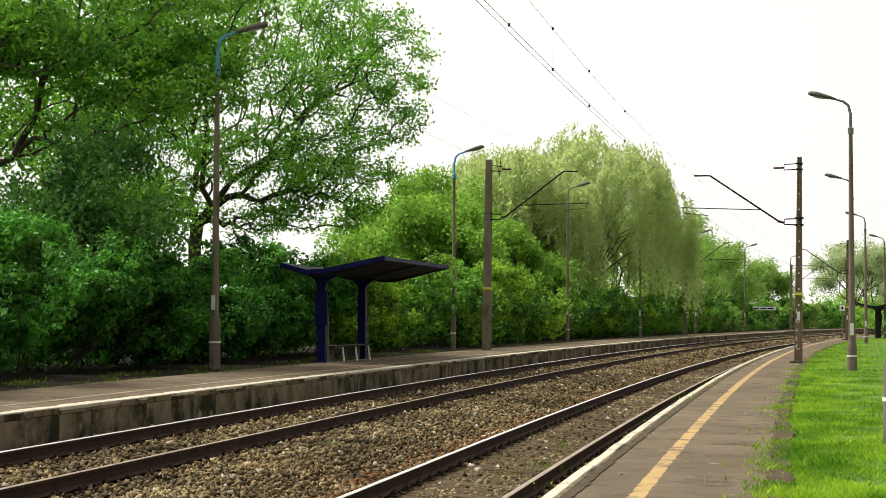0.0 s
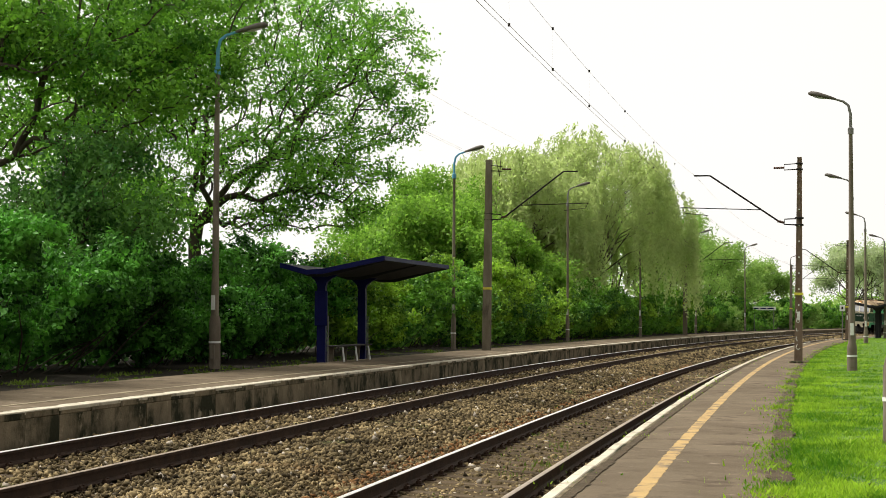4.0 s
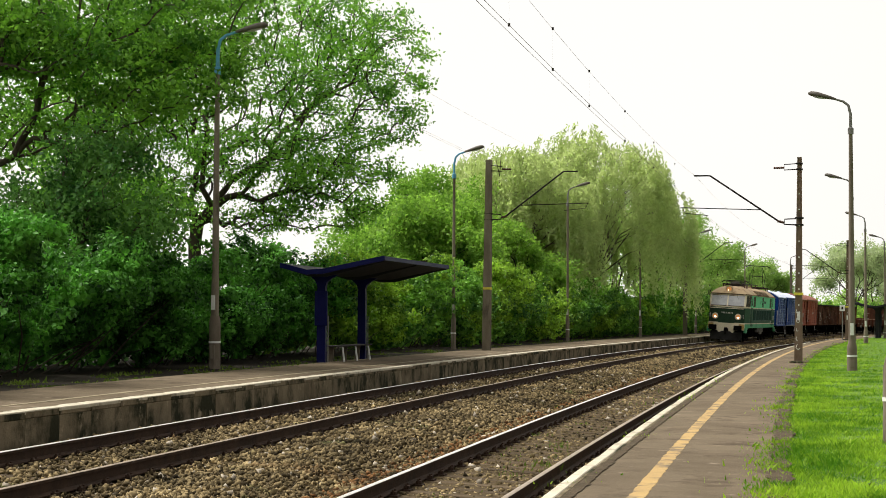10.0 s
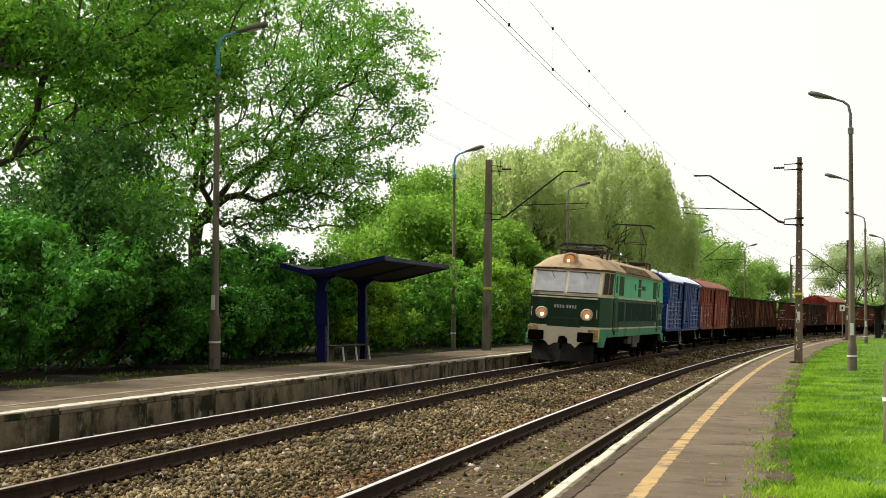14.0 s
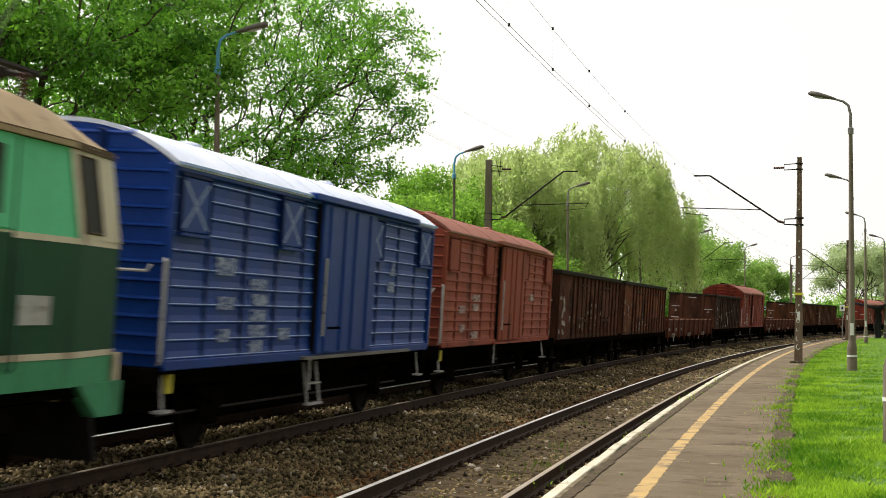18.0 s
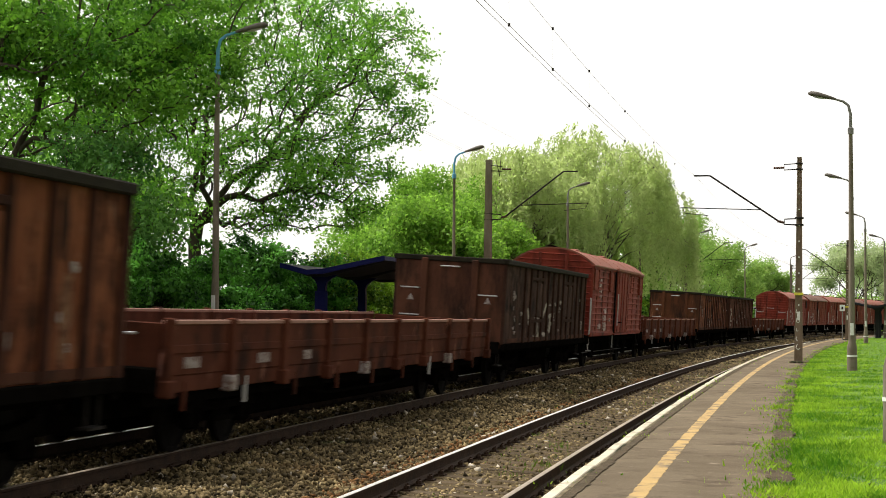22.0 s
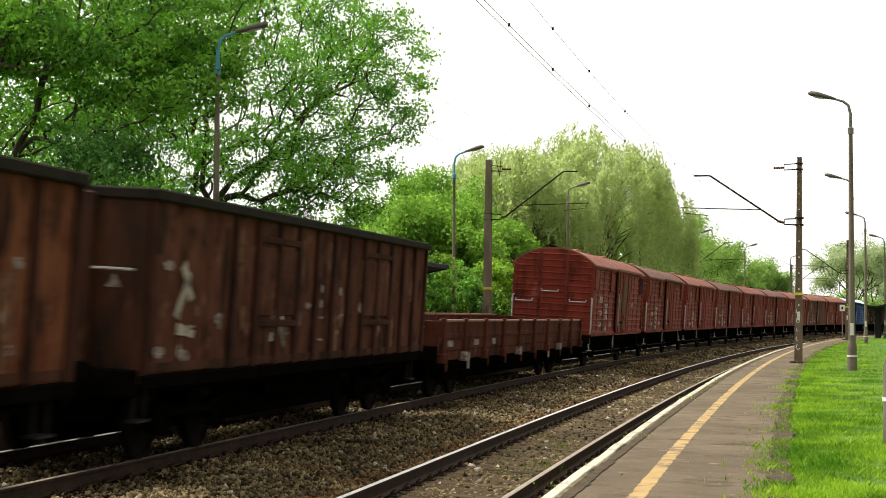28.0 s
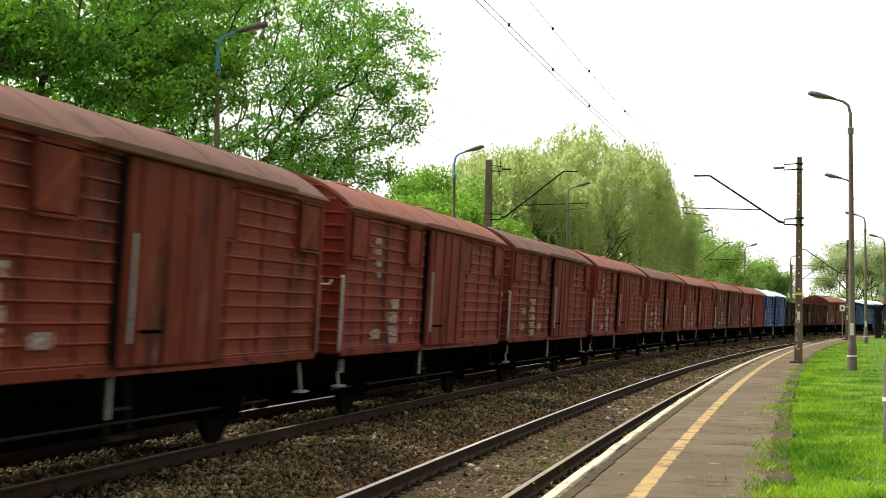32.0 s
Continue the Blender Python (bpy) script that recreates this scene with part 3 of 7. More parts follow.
def mast(s, o, z, side, label, tall, concrete, tip, arm_z, root_x):
    """Catenary mast; side 1: arm to the right of the line, -1 to the left. Lengths along the arm are from the mast's axis."""
    t = thing("catenary_mast", stand(s, o, z) @ Matrix.Rotation(radians(0.6), 4, "Y") @ Matrix.Rotation(0 if side > 0 else math.pi, 4, "Z"), label, "catenary mast", "catenary masts")
    if concrete:
        b = Shape()
        for y in (-0.085, 0.085):
            vs = [(x * (0.16 if zz < 0 else 0.105), y + e, zz) for zz in (-0.4, tall) for x, e in ((-1, -0.05), (1, -0.05), (1, 0.05), (-1, 0.05))]
            b.add(vs, [(3, 2, 1, 0), (4, 5, 6, 7), (0, 1, 5, 4), (1, 2, 6, 5), (2, 3, 7, 6), (3, 0, 4, 7)])
        for i in range(12):
            b.box(0, 0, 0.3 + i * (tall - 0.5) / 11, 0.25 - 0.008 * i, 0.1, 0.22)
        part("column", b, M_pole, t)
    else:
        b = Shape()
        for x in (-1, 1):
            vs = [(x * ((0.122 if zz < 0 else 0.056) + e), y, zz) for zz in (-0.1, tall) for e, y in ((-0.02, -0.09), (0.02, -0.09), (0.02, 0.09), (-0.02, 0.09))]
            b.add(vs, [(3, 2, 1, 0), (4, 5, 6, 7), (0, 1, 5, 4), (1, 2, 6, 5), (2, 3, 7, 6), (3, 0, 4, 7)])
        vs = [(x * (0.12 if zz < 0 else 0.055), y, zz) for zz in (-0.1, tall) for x, y in ((-1, -0.06), (1, -0.06), (1, 0.06), (-1, 0.06))]
        b.add(vs, [(3, 2, 1, 0), (4, 5, 6, 7), (0, 1, 5, 4), (1, 2, 6, 5), (2, 3, 7, 6), (3, 0, 4, 7)])
        part("column", b, M_mast, t, "rusty steel section")
        part("footing", Shape().box(0, 0, -0.08, 0.62, 0.62, 0.3, ch=0.03), M_concrete, t, "concrete footing")
        # white squares stand in for sky showing through holes in the mast
        for i in range(8):
            part("bolt", Shape().box(0.0, 0.072 if side < 0 else -0.072, 2.0 + i * 0.55, 0.05, 0.02, 0.05), M_plate, t, "white square painted for sky seen through the mast")
    for zz in (0.22, 0.42):
        part("clamp", Shape().box(0, 0, tall - zz, 0.22, 0.25, 0.05, ch=0.008), M_dark, t)
    up = Shape()
    up.tube([(0.1, 0, tall - 0.22), (0.52, 0, tall - 0.25), (0.52, 0, tall - 0.44), (0.1, 0, tall - 0.42)], 0.018, 6)
    part("upper_bracket", up, M_dark, t)
    part("insulator", insulator(Shape(), (0.52, 0, tall - 0.36), (0.88, 0, tall - 0.37), 0.045), M_insul, t, "brown ribbed insulator")
    lo = Shape().tube([(0.1, 0, arm_z + 0.14), (0.5, 0, arm_z + 0.12), (0.5, 0, arm_z - 0.06), (0.1, 0, arm_z - 0.08)], 0.022, 6)
    part("lower_bracket", lo, M_dark, t)
    for zz in (0.16, -0.08):
        part("clamp", Shape().box(0, 0, arm_z + zz, 0.30, 0.27, 0.05, ch=0.008), M_dark, t)
    part("insulator", insulator(Shape(), (0.5, 0, arm_z), (root_x, 0, arm_z + 0.05)), M_insul, t, "brown ribbed insulator")
    arm = Shape().tube([(root_x - 0.04, 0, arm_z + 0.05), (tip[0] - 0.55, 0, tip[1]), (tip[0], 0, tip[1])], 0.03, 8)
    part("cantilever", arm, M_dark, t, "bent tube cantilever")
    k = 0.24
    px_, pz_ = root_x + (tip[0] - 0.55 - root_x) * k, arm_z + 0.05 + (tip[1] - arm_z) * k
    part("registration_arm", Shape().tube([(px_, 0, pz_), (tip[0] + 0.45, 0, pz_ + 0.08)], 0.017, 6), M_dark, t)
    part("steady_arm", Shape().tube([(tip[0] + 0.4, 0, pz_ + 0.07), (tip[0] + 0.3, 0, pz_ - 0.12), (tip[0] - 0.5, 0, pz_ - 0.2)], 0.012, 6), M_dark, t)
    part("band", Shape().box(0, 0, 2.38, 0.30, 0.285, 0.09, ch=0.005), M_band, t, "yellow painted band")
    if not concrete:
        part("number_tag", Shape().box(0, 0.15, 1.62, 0.1, 0.01, 0.3, ch=0.003), M_plate, t, "small enamel tag")
    return t


mast(59.7, -8.26, PLAT_F, 1, "grey-brown concrete catenary mast with a tube cantilever", 7.32, True, (3.45, 6.85), 5.1, 0.72)
mast(117.4, -8.28, PLAT_F, 1, "grey-brown concrete catenary mast beside the hedge", 7.1, True, (3.45, 6.85), 5.1, 0.72)
mast(174.0, -8.28, PLAT_F, 1, "far concrete catenary mast beside the hedge", 7.1, True, (3.45, 6.85), 5.1, 0.72)
mast(56.6, 3.47, PLAT_N, -1, "rusty steel catenary mast with scrawled marks near its foot", 7.12, False, (3.62, 6.5), 4.85, 0.74)
mast(118.0, 3.3, PLAT_N, -1, "rusty steel catenary mast at the end of the platform", 7.2, False, (3.5, 6.5), 4.85, 0.74)
# scrawled marks on the near steel mast
mk = thing("painted_marks", stand(56.6, 3.47, PLAT_N), "pale scrawled paint marks on a mast", "painted marks")
rg = random.Random(5)
for i in range(5):
    zc = 0.55 + i * 0.31
    pts = [(0.085 * math.cos(a) * rg.uniform(0.6, 1), -0.122, zc + 0.1 * math.sin(a) * rg.uniform(0.6, 1)) for a in np.linspace(rg.uniform(0, 3), rg.uniform(4, 6.5), 9)]
    part("paint_stroke", Shape().tube(pts, 0.012, 5), M_plate, mk)


def wire(name, s0, s1, o, z_of, r, label):
    ss = np.arange(s0, s1, 3.0)
    ob = part(name, Shape().tube([spot(s, o(s), z_of(s)) for s in ss], r, 5), M_wire)
    return tagged(ob, label, "overhead wire", "overhead wires")


def sag(s, a, b, low, high):
    k = ((s - a) / (b - a)) % 1.0
    return low + (high - low) * (2 * k - 1) ** 2


def zig(s, a, b, amp):
    k = ((s - a) / (b - a)) % 2.0
    return amp * (1 - 2 * abs(k - 1))


for d in (-0.05, 0.05):
    wire("contact_wire", -40, 235, lambda s: zig(s, 0.6, 56.6, 0.15) + d, lambda s: 5.9 - 0.3 * max(0.0, (s - 40) / 16) * (s < 56) - 0.3 * (s >= 56), 0.0036, "thin copper contact wire over the near track")
    wire("contact_wire", -40, 235, lambda s: -SPACING + 0.12 + d, lambda s: 6.05, 0.002, "thin copper contact wire over the far track")
wire("messenger_wire", -40, 235, lambda s: 0.0, lambda s: sag(s, 0.6, 56.6, 6.58, 6.86), 0.0025, "thin messenger wire over the near track")
wire("messenger_wire", -40, 235, lambda s: -SPACING, lambda s: sag(s, 2.5, 60.0, 7.05, 7.45), 0.0018, "thin messenger wire over the far track")
hang = Shape().tube([(0, 0, 0), (0, 0, 0.7)], 0.0007, 4).box(0, 0, 0.02, 0.03, 0.03, 0.045).box(0, 0, 0.69, 0.03, 0.03, 0.045).mesh("dropper")
hang.materials.append(M_dark)
for s_ in (16.2, 22.0, 26.0, 30.5, 36.5, 43.0, 49.0):
    ob = new("dropper", hang)
    ob.matrix_world = stand(s_, 0.0, 5.9)
    tagged(ob, "dropper wire with clamps hanging between overhead wires", "dropper", "droppers")

# ---- shelters ----
def shelter(s, o, z, length, label, mirror=1, posts=(0.8, 4.7), blue=M_blue):
    """Two blue posts under a gull-wing roof; the long wing rises towards the line (local +x)."""
    t = thing("platform_shelter", stand(s, o, z) @ (Matrix.Identity(4) if mirror > 0 else Matrix.Rotation(math.pi, 4, "Z") @ Matrix.Translation((0, -length, 0))), label, "shelter", "platform shelters")
    top = [(-0.95, 2.62), (-0.2, 2.43), (0.25, 2.45), (1.97, 2.80)]
    wing = [(x, zz) for x, zz in top] + [(x, zz + 0.10) for x, zz in reversed(top)]
    part("roof", Shape().prism(wing, 0, length), M_roofdark, t, "dark sheet gull-wing roof")
    fas = [(x, zz - 0.02) for x, zz in top] + [(x, zz + 0.115) for x, zz in reversed(top)]
    for y in (-0.02, length):
        part("roof_fascia", Shape().prism(fas, y, y + 0.02), blue, t, "blue edge board")
    part("roof_fascia", Shape().box(1.98, length / 2, 2.845, 0.02, length, 0.11), blue, t, "blue edge board")
    for y in (0.25, length / 2, length - 0.25):
        part("roof_rib", Shape().prism([(-0.9, 2.58), (-0.2, 2.36), (0.3, 2.36), (1.9, 2.76), (1.9, 2.785), (0.25, 2.45), (-0.2, 2.43), (-0.9, 2.60)], y - 0.03, y + 0.03), M_roofdark, t)
    for y in posts:
        sh_ = Shape().prism([(-0.13, -0.1), (0.11, -0.1), (0.11, 1.85), (0.10, 2.08), (0.14, 2.22), (0.28, 2.33), (0.46, 2.42), (-0.48, 2.46), (-0.3, 2.36), (-0.18, 2.25), (-0.12, 2.08), (-0.13, 1.85)], y - 0.075, y + 0.075)
        part("post", sh_, blue, t, "blue painted flared post")
        part("downpipe", Shape().tube([(0.19, y - 0.06, 0), (0.19, y - 0.06, 1.3)], 0.018, 6), M_grey, t)
    part("notice_board", Shape().box(0.0, posts[0] - 0.11, 1.5, 0.36, 0.05, 0.95, ch=0.01), blue, t, "dark blue board on the post")
    return t


shelter(41.3, -8.98, PLAT_F, 7.5, "dark blue platform shelter with a gull-wing roof")
shelter(129.0, 4.6, PLAT_N, 7.5, "dark platform shelter on the near platform", mirror=-1, blue=M_roofdark)
bn = thing("bench", stand(44.15, -8.85, PLAT_F + 0.01), "weathered grey wooden bench under the shelter", "bench")
for k in range(3):
    part("seat_slat", Shape().box(-0.16 + 0.15 * k, 0, 0.445, 0.13, 3.5, 0.04, ch=0.008), M_wood, bn)
for y in (-1.25, 0.0, 1.3):
    part("leg", Shape().prism([(0.19, 0.42), (0.22, 0.42), (0.28, 0.0), (0.24, 0.0)], y - 0.03, y + 0.03), M_plate, bn, "white steel leg")
    part("leg", Shape().prism([(-0.2, 0.42), (-0.04, 0.42), (-0.08, 0.0), (-0.2, 0.0)], y - 0.04, y + 0.04), M_pole, bn, "concrete block leg")
# station name board, lettering as plain bars
sg = thing("station_sign", stand(164.0, -9.3, PLAT_F, 20), "white and blue station name board on posts", "sign")
for x in (-1.0, 1.0):
    part("post", Shape().tube([(x, 0, -0.1), (x, 0, 2.5)], 0.04, 8), M_grey, sg)
bd = part("board", Shape().box(0, -0.06, 2.3, 2.4, 0.05, 0.36, ch=0.01), M_plate, sg, "white name board")
for x, w in ((-0.8, 0.6), (-0.1, 0.7), (0.65, 0.8)):
    part("letter_bar", Shape().box(x, -0.092, 2.3, w * 0.8, 0.012, 0.14), M_blue, bd, "blue lettering bar")
sb = thing("signal_sign", stand(117.6, 3.0, PLAT_N), "small white plate on a post by the track", "sign")
part("post", Shape().tube([(0, 0, -0.1), (0, 0, 2.55)], 0.04, 8), M_grey, sb)
part("plate", Shape().box(0, -0.05, 2.3, 0.36, 0.02, 0.44, ch=0.01), M_plate, sb, "white rectangular plate")
part("letter_bar", Shape().box(0, -0.065, 2.3, 0.12, 0.01, 0.2), M_dark, sb, "dark mark")


# ---- plants ----
def leaf_mesh(name, pos, out, size, rng, narrow=0.55, jitter=0.9, drop=0.0):
    """A folded four-cornered leaf at each place."""
    n = len(pos)
    a = rng.standard_normal((n, 3))
    a[:, 2] -= drop
    a /= np.linalg.norm(a, axis=1, keepdims=True) + 1e-9
    nrm = out + jitter * rng.standard_normal((n, 3))
    nrm /= np.linalg.norm(nrm, axis=1, keepdims=True) + 1e-9
    b = np.cross(nrm, a)
    b /= np.linalg.norm(b, axis=1, keepdims=True) + 1e-9
    sz = (size * (0.65 + 0.7 * rng.random(n)))[:, None]
    nn = np.cross(a, b)
    v = np.stack([pos - a * sz * 0.5, pos + b * sz * narrow * 0.5 + nn * sz * 0.12, pos + a * sz * 0.5, pos - b * sz * narrow * 0.5 + nn * sz * 0.12], 1)
    return raw_mesh(name, v.reshape(-1, 3), np.arange(4 * n), 4)


def clump_points(centres, radii, counts, rng, shell=0.5, flat=0.8):
    """Places in rounded clumps, denser towards their outside, with the way outwards."""
    idx = np.repeat(np.arange(len(centres)), counts)
    d = rng.standard_normal((len(idx), 3))
    d /= np.linalg.norm(d, axis=1, keepdims=True)
    r = (shell + (1 - shell) * rng.random(len(idx)) ** 0.6)[:, None] * (0.8 + 0.35 * rng.random((len(idx), 1)))
    p = centres[idx] + d * r * radii[idx][:, None] * np.array([1, 1, flat])
    return p, d


def limbs(start, way, length, radius, depth, rng, tubes, tips, spread=0.75, lift=0.15, split=3, shrink=0.72):
    """Branches grown from one another; the ends of the last ones are the tips."""
    pts, p, d = [start], start.copy(), way.copy()
    for i in range(3):
        d = d + rng.standard_normal(3) * 0.16 + np.array([0, 0, lift * 0.3])
        d /= np.linalg.norm(d)
        p = p + d * length / 3
        pts.append(p.copy())
    tubes.append((pts, radius, radius * 0.62))
    if depth <= 2:
        tips.append((pts[2], d.copy()))
    if depth == 0:
        tips.append((p, d))
        return
    for i in range(split if rng.random() < 0.7 else split - 1):
        nd = d + rng.standard_normal(3) * spread + np.array([0, 0, lift])
        nd /= np.linalg.norm(nd)
        at_ = pts[3] if i < 2 else pts[2]
        limbs(at_, nd, length * shrink * rng.uniform(0.8, 1.15), radius * 0.6, depth - 1, rng, tubes, tips, spread, lift, split, shrink)


def bark_shape(tubes, least=0.0):
    sh_ = Shape()
    for pts, r0, r1 in tubes:
        if r0 >= least:
            sh_.tube(pts, list(np.linspace(r0, r1, len(pts))), 8 if r0 > 0.1 else 5 if r0 > 0.03 else 4, caps=False)
    return sh_


def tree(name, s, o, z, label, seed, trunk, first, depth, radius, leaf, size, per_tip, clump, spread=0.75, lift=0.15, ways=None, split=3, shrink=0.72, twig=0.011, squash=0.8):
    rng = np.random.default_rng(seed)
    t = thing(name, stand(s, o, z), label, "tree", "trees beside the railway")
    tubes, tips = [], []
    tubes.append(([np.array([0, 0, -0.3]), np.array([0.03, 0.02, trunk * 0.5]), np.array([0.0, 0.06, trunk])], radius * 1.25, radius * 0.9))
    for w in ways or [(0.7, 0, 0.8), (-0.7, 0.2, 0.8), (0.1, 0.7, 0.9), (0, -0.7, 0.9), (0.1, 0.1, 1.2)]:
        w = np.array(w, float)
        k = np.linalg.norm(w)
        limbs(np.array([0, 0, trunk * rng.uniform(0.82, 1.0)]), w / k, first * min(k, 1.4), radius * 0.55, depth, rng, tubes, tips, spread, lift, split, shrink)
    part("trunk", bark_shape(tubes, twig), M_bark, t, "dark bark trunk and limbs", smooth=60)
    c = np.array([q[0] for q in tips])
    pos, out = clump_points(c, clump * (0.7 + 0.6 * rng.random(len(c))), np.full(len(c), per_tip), rng, 0.25, squash)
    part("crown", leaf_mesh("crown", pos, out * 0.5 + np.array([0, 0, 0.5]), size, rng), leaf, t, "loose green leaves")
    return t


def grown_tree(s, o, z, label, seed, fork, twig, lobes, leaf, size, per_tip, clump, squash):
    """A tree whose twig ends fill rounded lobes; each end is joined to the nearest wood below it, and wood thickens with what it carries."""
    rng = np.random.default_rng(seed)
    t = thing("tree", stand(s, o, z), label, "tree", "trees beside the railway")
    ends = []
    for cx, cy, cz, rx, ry, rz, n, *_ in lobes:
        d = rng.standard_normal((n, 3))
        d /= np.linalg.norm(d, axis=1, keepdims=True)
        ends.append(np.array([cx, cy, cz]) + d * (0.25 + 0.78 * rng.random((n, 1)) ** 0.55) * np.array([rx, ry, rz]))
    ends = np.concatenate(ends)
    share = np.concatenate([np.full(lb[6], lb[7] if len(lb) > 7 else 1.0) for lb in lobes])
    open_ = np.sin(ends[:, 0] * 1.3 + seed) * np.sin(ends[:, 2] * 1.9 + 0.4 * seed) * np.sin(ends[:, 1] * 0.8 + 1) > -0.42
    ends, share = ends[open_], share[open_]
    root = np.array([0.0, 0.0, fork])
    near = np.argsort(np.linalg.norm(ends - root, axis=1))
    ends, share = ends[near], share[near]
    fan = [root + lobes[0][3] * np.array([0.26 * math.cos(a), 0.22 * math.sin(a), 0.40]) + rng.standard_normal(3) * 0.15 for a in (0.2, 1.2, 2.3, 3.1, 4.2, 5.3)]
    lead = fan + [root + (np.array(lb[:3]) - root) * f + rng.standard_normal(3) * 0.25 for lb in lobes if lb[6] > 100 for f in (0.55, 0.95)]
    lead += [root + (np.array(lobes[0][:3]) - root) * 0.7 + np.array([math.cos(a), math.sin(a), -0.2]) * lobes[0][3] * 0.5 for a in (0.4, 1.9, 3.4, 5.0)]
    ends, share = np.concatenate([np.array(lead), ends]), np.concatenate([np.full(len(lead), 0.6), share])
    cap = 6 + 6 * len(ends)
    at_, up, run = np.zeros((cap, 3)), np.full(cap, -1), np.zeros(cap)
    for k, (x, y, zz) in enumerate(((0, 0, -0.3), (0.05, 0.02, fork * 0.5), (0.0, 0.06, fork), (0.12, 0.0, fork + 0.7))):
        at_[k], up[k], run[k] = (x, y, zz), k - 1, 0.0
    count, chains = 4, []
    for e in ends:
        gap = np.linalg.norm(at_[2:count] - e, axis=1)
        n0 = 2 + int(np.argmin(gap + 0.4 * run[2:count] + 0.6 * np.maximum(0, at_[2:count, 2] - e[2])))
        a, dist = at_[n0].copy(), gap[n0 - 2]
        steps = 5 if dist > 2 else 3
        bow = rng.standard_normal(3) * 0.09 * dist + np.array([0, 0, 0.10 * dist])
        chain = [n0]
        for k in range(1, steps + 1):
            f = k / steps
            at_[count] = a + (e - a) * f + bow * math.sin(math.pi * f) + (rng.standard_normal(3) * 0.05 * dist / steps if k < steps else 0)
            up[count], run[count] = chain[-1], run[n0] + dist * f
            chain.append(count)
            count += 1
        chains.append(chain)
    load = np.zeros(count)
    for chain in chains:
        load[chain[-1]] = 1
    for k in range(count - 1, 0, -1):
        load[up[k]] += load[k]
    thick = twig * np.maximum(load, 1) ** 0.42
    wood = Shape().tube([at_[0], at_[1], at_[2], at_[3]], [thick[0] * 1.25, thick[0] * 1.05, thick[0], thick[3]], 10, caps=False)
    for chain in chains:
        rad = [min(thick[chain[0]], thick[chain[1]] * 1.15)] + [thick[k] for k in chain[1:]]
        rad[-1] *= 0.6
        wood.tube([at_[k] for k in chain], rad, 7 if rad[0] > 0.06 else 4 if rad[0] > 0.025 else 3, caps=False)
    part("trunk", wood, M_bark, t, "dark bark trunk and limbs", smooth=60)
    tip = np.array([at_[c[-1]] for c in chains])
    mid = np.array([at_[c[-2]] for c in chains])
    m = len(tip) * per_tip
    idx = np.repeat(np.arange(len(tip)), per_tip)
    f = np.clip(rng.normal(0.85, 0.45, (m, 1)), -0.1, 1.4)
    off = rng.standard_normal((m, 3)) * (clump * (0.35 + 0.5 * rng.random(len(tip)))[idx])[:, None] * np.array([1, 1, squash])
    pos = mid[idx] + (tip - mid)[idx] * f + off
    leafed = rng.random(m) < share[idx]
    pos, off = pos[leafed], off[leafed]
    out = off / (np.linalg.norm(off, axis=1, keepdims=True) + 1e-6)
    part("crown", leaf_mesh("crown", pos, out * 0.4 + np.array([0, 0, 0.6]), size, rng, 0.6), leaf, t, "loose green leaves")
    return t


